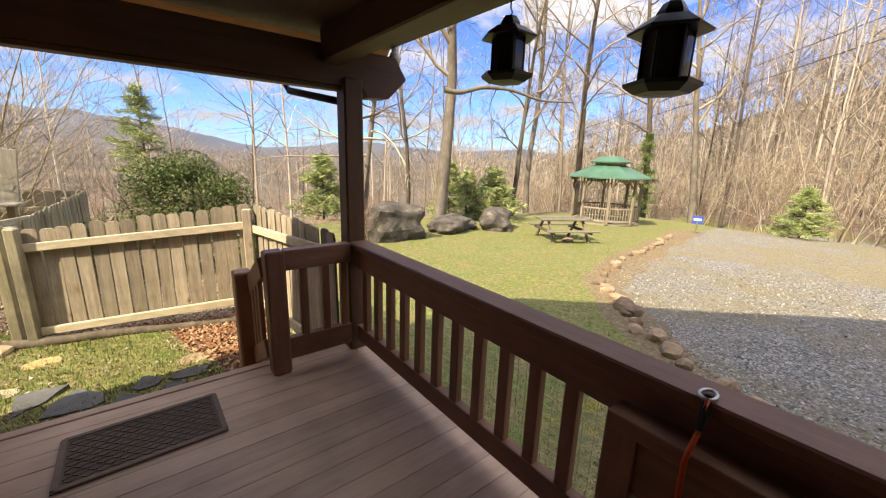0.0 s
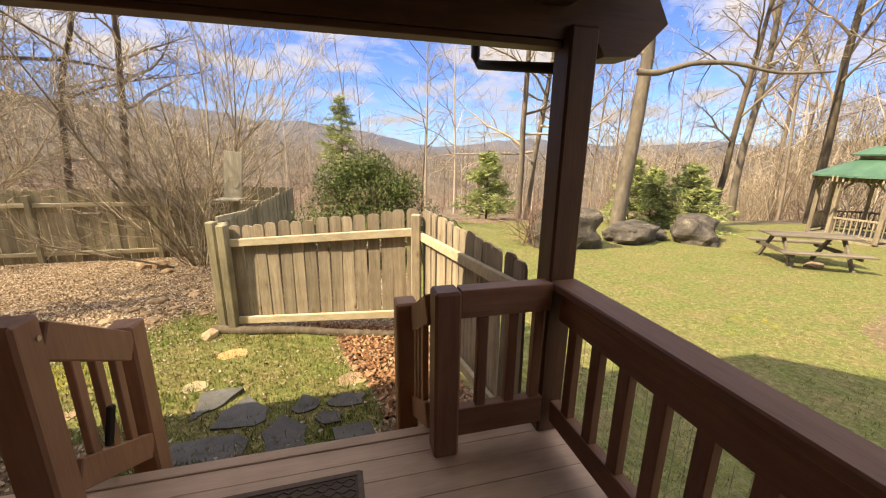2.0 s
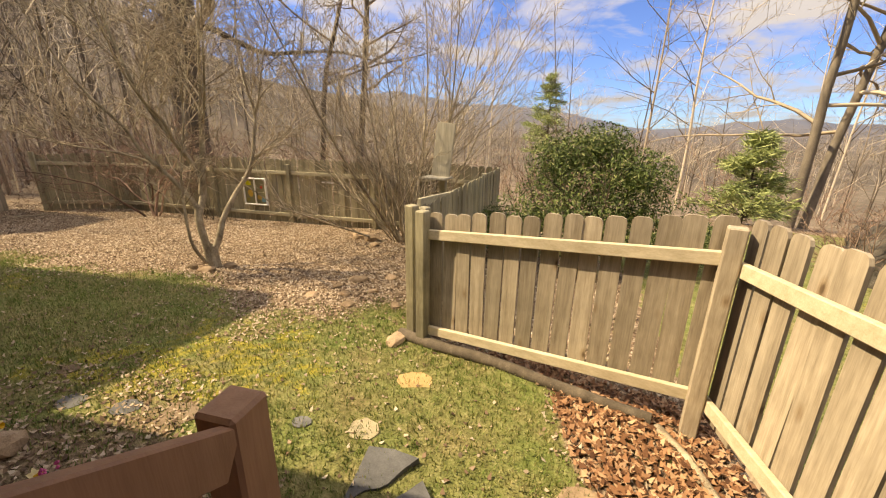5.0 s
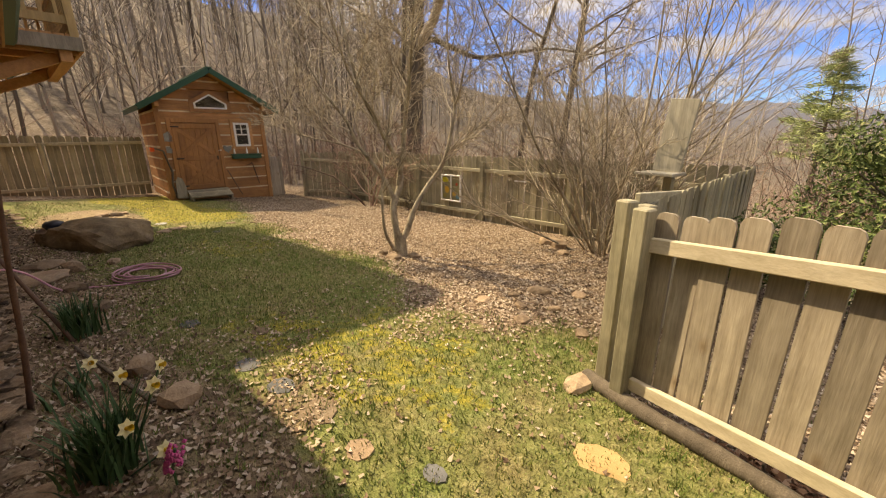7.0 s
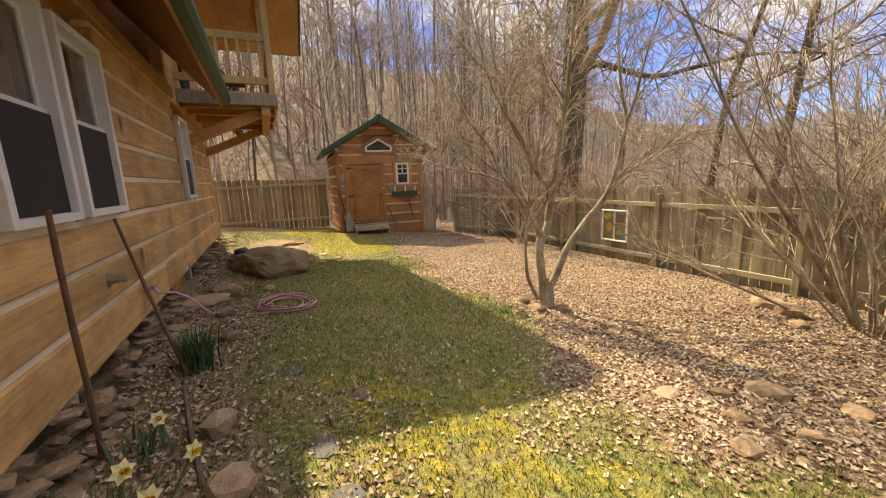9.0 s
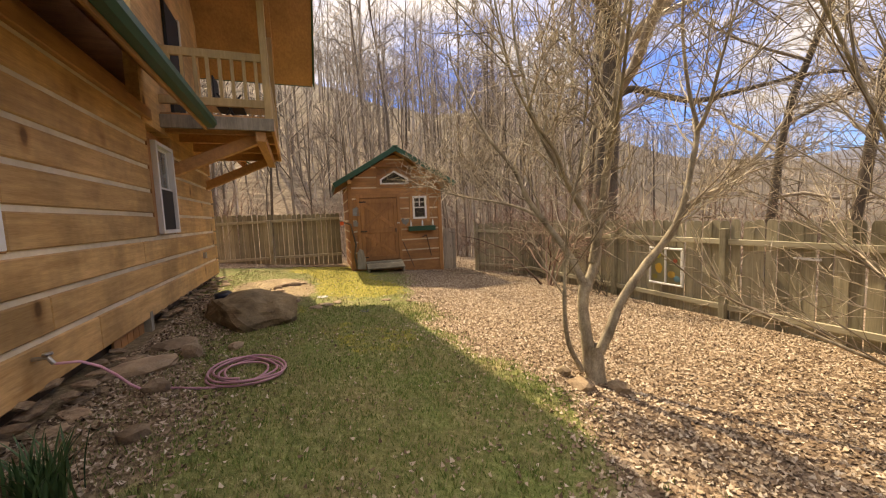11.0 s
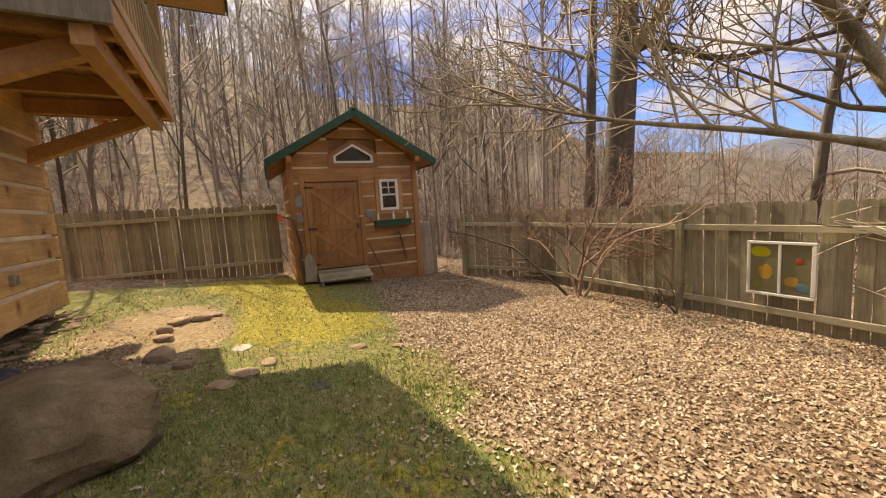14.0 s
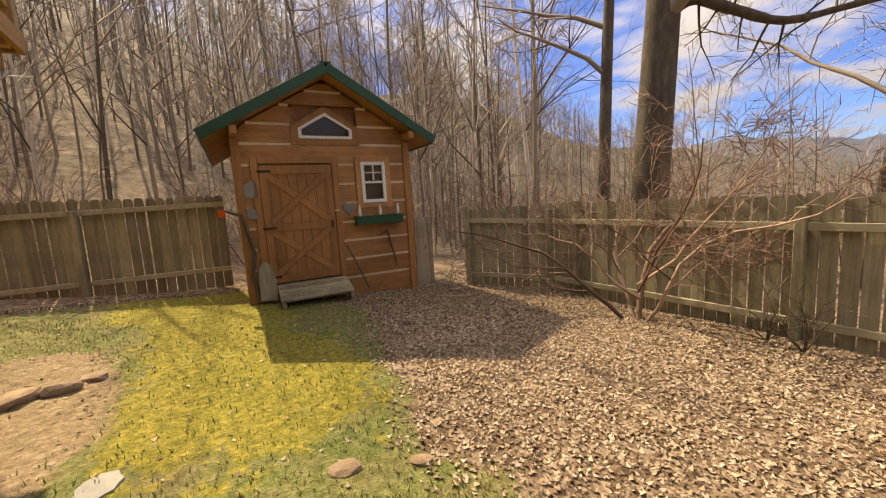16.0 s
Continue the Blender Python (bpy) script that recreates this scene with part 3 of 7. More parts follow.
def house():
    ob = thing("wall_north", "honey-stained square log house wall with pale chinking", "wall", kind="structure")
    rows = [(-0.33, 0.05)] + [(ROW0 + i * ROWH, ROW0 + (i + 1) * ROWH) for i in range(7)]
    r = rng(5)
    ch = Geo()
    for z0, z1 in rows:
        spans = [(CORNER_X, EAST_X)]
        for a, b, c, d in WINDOWS:
            if c < z1 - 0.04 and d > z0 + 0.04:
                nxt = []
                for s, e in spans:
                    if a - 0.13 > s and b + 0.13 < e:
                        nxt += [(s, a - 0.125), (b + 0.125, e)]
                    elif b + 0.13 >= e and a - 0.13 > s:
                        nxt += [(s, a - 0.125)]
                    else:
                        nxt += [(s, e)]
                spans = nxt
        for s, e in spans:
            if e - s < 0.12:
                continue
            cuts = [s, e]
            if e - s > 6:
                cuts = [s, s + (e - s) * r.uniform(0.4, 0.6), e]
            for a, b in zip(cuts, cuts[1:]):
                part("log", Geo().box(((a + b) / 2 + 0.001, WALL_Y - 0.075 + r.uniform(-0.004, 0.004), (z0 + z1) / 2), (b - a - 0.004, 0.15, z1 - z0 - 0.05), ch=0.012), M["log"], ob)
            part("chinking", Geo().box(((s + e) / 2, WALL_Y - 0.085, z1), (e - s, 0.13, 0.09), ch=0.02), M["chink"], ob)
    g = Geo()
    # the wall behind the logs, with openings for the windows
    xs = sorted({CORNER_X + 0.02, EAST_X, *[q for w in WINDOWS for q in w[:2]]})
    for a, b in zip(xs, xs[1:]):
        w = [q for q in WINDOWS if q[0] < (a + b) / 2 < q[1]]
        for lo, hi in ([(-0.3, w[0][2]), (w[0][3], 2.75)] if w else [(-0.3, 2.75)]):
            g.box(((a + b) / 2, WALL_Y - 0.2, (lo + hi) / 2), (b - a, 0.1, hi - lo), ch=0.0)
    part("wall_core", g, M["timber"], ob)
    for i, w in enumerate(WINDOWS):
        house_window(*w, "window_%d" % (i + 1))
    # other walls close the house
    for nm, c, s in (("wall_west", (CORNER_X + 0.1, -3.3, 1.6), (0.2, 12.0, 4.4)), ("wall_south", (-7.0, -9.4, 1.9), (11.2, 0.2, 5.0)), ("wall_east", (EAST_X - 0.1, -3.3, 1.6), (0.2, 12.0, 4.4))):
        solo(nm, Geo().box(c, s), M["log_y"] if s[1] > 1 else M["log"], "brown log wall closing the house", "wall", "structure")
    solo("floor", Geo().box((-7.1, -3.3, -0.05), (11.0, 11.9, 0.1)), M["timber"], "wooden floor inside the house", "floor", "structure")
    # log ends at the far corner
    g = Geo()
    for i, (z0, z1) in enumerate(rows):
        g.box((CORNER_X - 0.04, WALL_Y - 0.075, (z0 + z1) / 2), (0.16, 0.16, z1 - z0 - 0.03), ch=0.012)
    part("corner_post", g, M["log"], ob)


house()
EAVE_Y, EAVE_Z, PITCH = 3.57, 2.27, 1.12


def roofs():
    ob = thing("roof", "green metal roof with brown board soffit over the log house", "roof", kind="structure")
    rz = EAVE_Z + PITCH * (EAVE_Y + 1.0)
    for a, b in ((-8.76, 1.95), (-13.3, -12.95)):
        for nm, off, mat, th in (("soffit", 0.0, M["timber"], 0.03), ("roof_sheet", 0.15, M["green_roof"], 0.03), ("roof_sheathing", 0.075, M["timber"], 0.1)):
            c, s_ = math.cos(math.atan(PITCH)), math.sin(math.atan(PITCH))
            L = math.hypot(EAVE_Y + 1.0, rz - EAVE_Z)
            mid = Vector(((a + b) / 2, (EAVE_Y - 1.0) / 2, (EAVE_Z + rz) / 2)) + Vector((0, s_, c)) * off
            part(nm, Geo().box(mid, (b - a, L, th), Matrix.Rotation(-math.atan(PITCH), 4, "X")), mat, ob)
        # gutter and fascia
        g = Geo()
        pr = [(0.0, 0.0), (0.085, 0.0), (0.125, 0.05), (0.125, 0.115), (0.108, 0.115), (0.106, 0.055), (0.078, 0.016), (0.016, 0.016), (0.016, 0.115), (0.0, 0.115)]
        m = Matrix(((0, 1, 0, a), (1, 0, 0, EAVE_Y + 0.015), (0, 0, 1, EAVE_Z), (0, 0, 0, 1)))
        g.prism(pr, b - a, m)
        part("gutter", g, M["green"], ob, "dark green metal gutter")
        part("fascia", Geo().box(((a + b) / 2, EAVE_Y - 0.005, EAVE_Z + 0.05), (b - a, 0.03, 0.17)), M["timber"], ob)
    part("south_slope", Geo().box((-5.6, -5.5, rz + 0.13 - 0.33 * 4.5), (15.2, 9.6, 0.14), Matrix.Rotation(math.atan(0.33), 4, "X")), M["green_roof"], ob)
    # gable ends
    for x in (-12.6, -1.55):
        part("gable_wall", Geo().prism([(-9.4, 2.0), (2.75, 2.3), (-1.0, rz - 0.25), (-9.4, rz - 0.25 - 0.33 * 8.4)], 0.12, Matrix(((0, 1, 0, x), (1, 0, 0, 0), (0, 0, 1, 0), (0, 0, 0, 1)))), M["log_y"], ob)
    # soffit logs along the top of the wall
    part("plate_log", Geo().box((-5.2, WALL_Y - 0.06, 2.44), (7.3, 0.2, 0.16), ch=0.01), M["timber"], ob)


roofs()


def balcony():
    ob = thing("balcony", "wooden balcony with pine railing on braced brown timbers", "balcony", kind="structure")
    x0, x1, y0, y1, z = -12.75, -9.37, 2.86, 4.42, 2.40
    for i in range(11):
        y = y0 + (i + 0.5) * (y1 - y0) / 11
        part("floorboard", Geo().box(((x0 + x1) / 2, y, z + 0.20), (x1 - x0, 0.136, 0.035)), M["timber"], ob)
    for nm, c, s in (("rim_board", ((x0 + x1) / 2, y1 + 0.02, z + 0.08), (x1 - x0, 0.05, 0.2)), ("rim_board", (x1 + 0.02, (y0 + y1) / 2, z + 0.08), (0.05, y1 - y0 + 0.09, 0.2)), ("rim_board", (x0 - 0.02, (y0 + y1) / 2, z + 0.08), (0.05, y1 - y0 + 0.09, 0.2))):
        part(nm, Geo().box(c, s), M["fence_new"] if c[0] > -10 else M["timber"], ob, "weathered rim board")
    for x in (-12.5, -11.4, -10.4, -9.6):
        part("joist", Geo().beam((x, y0, z + 0.05), (x, y1, z + 0.05), 0.09, 0.2), M["timber"], ob)
    for x in (-12.4, -9.75):
        part("brace", Geo().beam((x, y0 - 0.05, z - 0.66), (x, y1 - 0.12, z - 0.02), 0.16, 0.18), M["timber"], ob, "heavy diagonal log brace")
    part("header", Geo().box((-11.05, y1 - 0.18, z - 0.1), (3.3, 0.15, 0.17)), M["timber"], ob)
    zt = z + 1.16
    posts = [(x1 - 0.03, y1 - 0.03), (x0 + 0.03, y1 - 0.03)]
    for x, y in posts:
        part("post", Geo().box((x, y, z + 1.55), (0.11, 0.11, 2.75)), M["pine_rail"], ob)
    for (a, b) in (((x0, y1 - 0.03), (x1, y1 - 0.03)), ((x1 - 0.03, y0), (x1 - 0.03, y1)), ((x0 + 0.03, y0), (x0 + 0.03, y1))):
        L = math.hypot(b[0] - a[0], b[1] - a[1])
        for zz, h in ((zt, 0.13), (z + 0.42, 0.13)):
            part("rail", Geo().beam((*a, zz), (*b, zz), 0.055, h), M["pine_rail"], ob)
        n = int(L / 0.17)
        for i in range(1, n):
            u = i / n
            part("baluster", Geo().box((a[0] + (b[0] - a[0]) * u, a[1] + (b[1] - a[1]) * u, z + 0.79), (0.05, 0.05, 0.74)), M["pine_rail"], ob)
    # upper gable roof over the balcony
    rf = thing("dormer_roof", "gabled roof with brown board soffit and green metal trim above the balcony", "roof", kind="structure")
    ax, ez, az = -11.08, 4.62, 7.35
    for side in (-1, 1):
        ex = ax + side * 2.76
        a, b = Vector((ax, 0, az)), Vector((ex, 0, ez))
        d = (b - a).normalized()
        n = Vector((-d.z * side, 0, d.x * side))
        L = (b - a).length
        q = Matrix.Rotation(-math.atan2(d.z, d.x), 4, "Y")
        for nm, off, th, mat, yy in (("soffit", 0.0, 0.03, M["timber"], 1.95), ("roof_sheet", 0.14, 0.04, M["green_roof"], 1.97)):
            c = (a + b) / 2 + n * off
            part(nm, Geo().box((c.x, yy, c.z), (L, 6.9, th), q), mat, rf)
        c = (a + b) / 2 + n * 0.06
        part("rake_trim", Geo().box((c.x, 5.43, c.z), (L, 0.035, 0.2), q), M["green"], rf)
        part("eave_trim", Geo().box((ex, 1.95, ez + 0.07), (0.035, 6.9, 0.17)), M["green"], rf)
        for yy in (4.4,):
            part("rafter", Geo().beam((ax, yy, az - 0.12), (ex - side * 0.5, yy, ez + 0.38), 0.12, 0.16), M["timber"], rf)
    w = thing("dormer_wall", "brown log gable wall behind the balcony with a dark door", "wall", kind="structure")
    part("wall_panel", Geo().prism([(-12.7, 2.3), (-8.6, 2.3), (-8.6, 5.0), (ax, 7.0), (-12.7, 5.4)], -0.15, Matrix.Translation((0, 2.86, 0))), M["log"], w)
    part("door", Geo().box((-10.4, 2.89, 3.6), (0.8, 0.05, 2.0)), M["screen"], w)
    part("door_casing", Geo().box((-10.85, 2.9, 3.6), (0.08, 0.06, 2.1)), M["white"], w)
    for nm, x in (("dormer_cheek", -12.65), ("dormer_cheek", -9.35)):
        part(nm, Geo().box((x, 0.8, 3.9), (0.1, 4.0, 3.2)), M["log_y"], w)
    ch = thing("patio_chair", "dark folding chair standing on the balcony", "chair", Matrix.Translation((-10.7, 3.7, z + 0.218)))
    for x in (-0.25, 0.25):
        part("leg", Geo().beam((x, -0.25, 0), (x, 0.2, 0.65), 0.03, 0.03), M["black"], ch)
        part("leg", Geo().beam((x, 0.25, 0), (x, -0.2, 0.65), 0.03, 0.03), M["black"], ch)
    part("seat", Geo().box((0, 0, 0.42), (0.5, 0.45, 0.03)), M["screen"], ch)
    part("backrest", Geo().box((0, -0.25, 0.72), (0.5, 0.03, 0.5)), M["screen"], ch)


balcony()


def blob(geo, c, s, seed, sub=2, rough=0.25, turn=0.0):
    """A lumpy stone: a rounded box pushed about by noise."""
    bm = bmesh.new()
    bmesh.ops.create_icosphere(bm, subdivisions=sub, radius=1.0)
    vs = []
    for v in bm.verts:
        p = v.co.copy()
        k = max(abs(p.x), abs(p.y), abs(p.z))
        p = p.lerp(p / k * 0.85, 0.45)
        n = noise.noise(p * 1.3 + Vector((seed * 3.1, seed * 1.7, 0))) + 0.4 * noise.noise(p * 3.1 + Vector((seed, 0, 5)))
        p *= 1 + rough * n
        p = Vector((p.x * s[0] / 2, p.y * s[1] / 2, p.z * s[2] / 2))
        p.rotate(Euler((0, 0, turn)))
        vs.append((p.x + c[0], p.y + c[1], p.z + c[2]))
    fs = [[v.index for v in f.verts] for f in bm.faces]
    bm.free()
    return geo.add(vs, fs)


# ---- porch ----
DECK = -0.13


def porch():
    fl = thing("deck", "brown painted wooden porch deck of long boards", "deck", kind="structure")
    y, r = -4.0, rng(2)
    while y < 2.93:
        part("plank", Geo().box((-0.03, y + 0.07, DECK - 0.016 + r.uniform(-0.001, 0.001)), (2.98, 0.1405, 0.032), ch=0.0025), M["stain_deck"], fl)
        y += 0.142
    part("skirt_board", Geo().box((-0.03, 2.985, DECK - 0.12), (2.98, 0.035, 0.2)), M["gate_wood"], fl)
    part("skirt_board", Geo().box((1.48, -0.5, DECK - 0.14), (0.035, 7.0, 0.22)), M["rail_y"], fl)
    part("nosing", Geo().box((-0.03, 2.97, DECK - 0.006), (2.98, 0.07, 0.03)), M["stain_deck"], fl)
    for x in (-1.3, 1.3):
        for y in (-3.5, -0.3, 2.8):
            part("pier", Geo().box((x, y, -0.55), (0.14, 0.14, 0.8)), M["rail_z"], fl)
    st = thing("porch_step", "brown wooden step below the porch gate", "step", kind="structure")
    part("tread", Geo().box((-0.2, 3.16, -0.40), (1.5, 0.3, 0.045)), M["rail_x"], st)
    part("riser", Geo().box((-0.2, 3.1, -0.55), (1.4, 0.04, 0.26)), M["rail_x"], st)
    # post and beams
    po = thing("porch_post", "dark brown square timber porch post", "post", kind="structure")
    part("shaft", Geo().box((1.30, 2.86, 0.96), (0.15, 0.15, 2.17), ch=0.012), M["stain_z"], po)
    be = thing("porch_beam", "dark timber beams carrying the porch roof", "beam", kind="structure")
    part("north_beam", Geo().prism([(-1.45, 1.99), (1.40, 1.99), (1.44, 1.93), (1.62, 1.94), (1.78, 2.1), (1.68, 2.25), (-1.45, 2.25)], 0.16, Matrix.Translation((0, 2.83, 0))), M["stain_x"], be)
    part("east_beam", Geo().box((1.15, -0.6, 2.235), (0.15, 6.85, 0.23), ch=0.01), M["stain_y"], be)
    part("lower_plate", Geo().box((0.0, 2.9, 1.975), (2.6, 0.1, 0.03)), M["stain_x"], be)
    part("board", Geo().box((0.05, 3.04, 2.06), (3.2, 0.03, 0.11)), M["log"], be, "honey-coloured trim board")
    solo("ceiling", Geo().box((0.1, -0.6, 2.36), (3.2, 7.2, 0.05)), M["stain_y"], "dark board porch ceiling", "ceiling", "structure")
    solo("porch_end_wall", Geo().box((0.0, -4.15, 1.1), (3.0, 0.15, 2.5)), M["log"], "log wall closing the porch", "wall", "structure")
    # railing on the drive side
    ra = thing("porch_railing", "dark brown wooden porch railing with square balusters and wire mesh", "railing", kind="structure")
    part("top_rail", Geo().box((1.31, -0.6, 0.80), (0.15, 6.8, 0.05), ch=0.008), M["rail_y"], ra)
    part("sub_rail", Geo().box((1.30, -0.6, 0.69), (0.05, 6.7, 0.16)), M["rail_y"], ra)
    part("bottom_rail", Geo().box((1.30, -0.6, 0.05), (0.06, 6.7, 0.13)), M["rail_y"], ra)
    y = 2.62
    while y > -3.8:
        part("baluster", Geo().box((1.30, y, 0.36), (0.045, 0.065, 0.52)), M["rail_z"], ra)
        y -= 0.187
    g = Geo()
    for i in range(56):
        yy = 2.74 - i * 0.052
        g.tube([(1.335, yy, 0.1), (1.335, yy, 0.64)], 0.0009, 3, False)
    for i in range(11):
        g.tube([(1.335, 2.74, 0.1 + i * 0.052), (1.335, -0.1, 0.1 + i * 0.052)], 0.0009, 3, False)
    part("wire_mesh", g, M["steel"], ra, "thin galvanised wire mesh")
    # short return with newel, end of the porch
    rr = thing("newel_railing", "short dark brown railing between post and gate newel", "railing", kind="structure")
    part("newel", Geo().box((0.66, 2.80, 0.345), (0.135, 0.135, 0.95), ch=0.014), M["rail_z"], rr)
    part("top_rail", Geo().box((0.98, 2.80, 0.745), (0.5, 0.09, 0.15)), M["rail_x"], rr)
    part("bottom_rail", Geo().box((0.98, 2.80, 0.05), (0.5, 0.06, 0.17)), M["rail_x"], rr)
    for x in (0.86, 1.03, 1.18):
        part("baluster", Geo().box((x, 2.80, 0.38), (0.055, 0.045, 0.56)), M["rail_z"], rr)
    # sloping railings down the step, each from a newel on the deck to a post on the ground
    def stair_rail(x, newel):
        g = thing("stair_railing", "reddish-brown wooden step railing sloping down to a square post", "railing", group="step railings", kind="structure")
        if newel:
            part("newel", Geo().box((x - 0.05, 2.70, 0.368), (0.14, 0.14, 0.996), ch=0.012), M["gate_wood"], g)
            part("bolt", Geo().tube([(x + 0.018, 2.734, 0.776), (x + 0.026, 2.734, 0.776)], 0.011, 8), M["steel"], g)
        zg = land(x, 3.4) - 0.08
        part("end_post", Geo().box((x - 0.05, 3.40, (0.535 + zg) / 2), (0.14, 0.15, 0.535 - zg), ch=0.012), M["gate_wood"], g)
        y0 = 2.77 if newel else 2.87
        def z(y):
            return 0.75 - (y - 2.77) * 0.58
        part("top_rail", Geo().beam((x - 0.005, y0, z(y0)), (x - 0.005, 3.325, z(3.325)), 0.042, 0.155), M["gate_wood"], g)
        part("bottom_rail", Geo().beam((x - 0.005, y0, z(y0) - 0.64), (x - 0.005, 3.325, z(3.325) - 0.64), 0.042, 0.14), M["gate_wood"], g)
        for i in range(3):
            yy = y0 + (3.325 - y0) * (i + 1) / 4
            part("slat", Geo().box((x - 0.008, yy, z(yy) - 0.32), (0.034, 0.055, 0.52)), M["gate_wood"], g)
        return g
    sr = stair_rail(-0.975, True)
    part("latch", Geo().beam((-0.935, 2.93, 0.12), (-0.92, 2.98, 0.30), 0.025, 0.035), M["black"], sr, "black metal latch")
    stair_rail(0.60, False)
    # a spare gate leaf folded against the railing, tied with a cord
    sp = thing("side_gate", "dark brown wooden side gate folded back against the railing", "gate", Matrix.Translation((1.185, 0.53, DECK)))
    part("stile", Geo().box((0, -0.05, 0.42), (0.08, 0.11, 0.80)), M["rail_z"], sp)
    part("stile", Geo().box((0, -1.0, 0.42), (0.08, 0.11, 0.80)), M["rail_z"], sp)
    part("top_rail", Geo().box((0, -0.56, 0.80), (0.098, 1.12, 0.06)), M["rail_y"], sp)
    part("apron", Geo().box((0, -0.52, 0.66), (0.05, 0.84, 0.2)), M["rail_y"], sp)
    part("bottom_rail", Geo().box((0, -0.52, 0.10), (0.05, 0.84, 0.14)), M["rail_y"], sp)
    for i in range(5):
        part("slat", Geo().box((0, -0.2 - 0.16 * i, 0.37), (0.03, 0.06, 0.42)), M["rail_z"], sp)
    co = thing("tie_cord", "orange cord with a steel snap hook tied over the rails", "cord")
    part("rope", Geo().tube([(1.235, 0.29, 0.838), (1.19, 0.285, 0.745), (1.14, 0.285, 0.712), (1.118, 0.285, 0.68), (1.112, 0.28, 0.5), (1.118, 0.28, 0.3)], 0.008, 7), M["orange"], co, smooth=True)
    part("sleeve", Geo().tube([(1.245, 0.292, 0.842), (1.19, 0.286, 0.75)], 0.012, 8), M["black"], co)
    g = Geo()
    pts = [(1.262 + 0.034 * math.cos(a), 0.298 + 0.022 * math.sin(a), 0.835) for a in np.linspace(0, 6.28, 14)]
    g.tube(pts, 0.006, 6, False)
    part("snap_hook", g, M["steel"], co, "steel snap hook", smooth=True)
    # mat
    ma = thing("doormat", "dark brown rubber doormat with a woven lattice on the deck", "doormat", pose(-0.16, 2.52, DECK, 0, 0, 1))
    part("base", Geo().box((0, 0, 0.006), (0.76, 0.45, 0.010)), M["rubber"], ma)
    g = Geo()
    for a, b in (((-0.365, -0.21), (0.365, -0.21)), ((-0.365, 0.21), (0.365, 0.21)), ((-0.365, -0.21), (-0.365, 0.21)), ((0.365, -0.21), (0.365, 0.21))):
        g.beam((*a, 0.012), (*b, 0.012), 0.03, 0.010, ch=0.003)
    part("border", g, M["rubber"], ma)
    g = Geo()
    for i in range(22):
        for j in range(12):
            g.box((-0.325 + i * 0.031, -0.175 + j * 0.032, 0.0125), (0.034, 0.009, 0.007), Matrix.Rotation(0.6 if (i + j) % 2 else -0.6, 4, "Z"), ch=0.002)
    part("lattice", g, M["rubber"], ma)
    # bird feeders
    def feeder(m, gls):
        f = thing("bird_feeder", "dark bronze lantern-shaped bird feeder hanging from the porch beam", "bird feeder", m, group="bird feeders")
        part("tray", Geo().lathe([(0.03, -0.145), (0.085, -0.14), (0.118, -0.118), (0.122, -0.105), (0.10, -0.112), (0.055, -0.12)], 6), M["black"], f)
        part("body", Geo().lathe([(0.068, -0.12), (0.068, 0.05)], 6), M["dark"], f)
        g = Geo()
        for k in range(6):
            a = 6.283 * k / 6
            g.box((0.072 * math.cos(a), 0.072 * math.sin(a), -0.035), (0.012, 0.012, 0.17), Matrix.Rotation(a, 4, "Z"))
        part("corner_bar", g, M["black"], f)
        part("roof", Geo().lathe([(0.125, 0.045), (0.128, 0.052), (0.075, 0.088), (0.05, 0.092), (0.046, 0.11), (0.03, 0.135), (0.012, 0.14)], 6), M["black"], f)
        part("hanger", Geo().tube([(0, 0, 0.14), (0.012, 0, 0.155), (0.0, 0, 0.17), (0, 0, 0.42)], 0.0035, 5), M["black"], f)
        part("window_panel", Geo().box((0.0, -0.062, -0.03), (0.055, 0.012, 0.12)), M["glass"], f)
        return f
    feeder(Matrix.Translation((1.59, 1.53, 2.06)) @ Matrix.Diagonal((1.15, 1.15, 1.15, 1)), 1)
    feeder(Matrix.Translation((1.62, 0.736, 1.925)) @ Matrix.Diagonal((1.15, 1.15, 1.15, 1)), 1)
    # downspout from gutter to post, white lamp at the beam end
    ds = thing("downspout", "black metal downspout elbow running to the porch post", "downspout", kind="structure")
    part("pipe", Geo().tube([(1.07, 3.66, 2.27), (1.07, 3.66, 2.08), (1.08, 3.6, 2.02), (1.28, 3.0, 1.90), (1.36, 2.967, 1.84), (1.36, 2.967, -0.6)], 0.03, 8), M["black"], ds, smooth=True)
    lm = thing("porch_lamp", "small white round lamp under the rake of the roof", "lamp")
    part("globe", Geo().lathe([(0.01, -0.05), (0.038, -0.036), (0.052, 0.0), (0.038, 0.036), (0.01, 0.05)], 12, (1.72, 2.9, 2.27)), M["white"], lm, smooth=True)
    part("base", Geo().lathe([(0.03, 0.0), (0.03, 0.06)], 10, (1.72, 2.9, 2.305)), M["white"], lm)


porch()


# ---- fences ----


def picket_mesh(w, h, t, round_top=True):
    g = Geo()
    c = w * 0.24
    g.prism([(-w / 2, 0), (w / 2, 0), (w / 2, h - c), (w / 2 - c * 0.35, h - c * 0.3), (w / 2 - c, h), (-w / 2 + c, h), (-w / 2 + c * 0.35, h - c * 0.3), (-w / 2, h - c)], t)
    return g


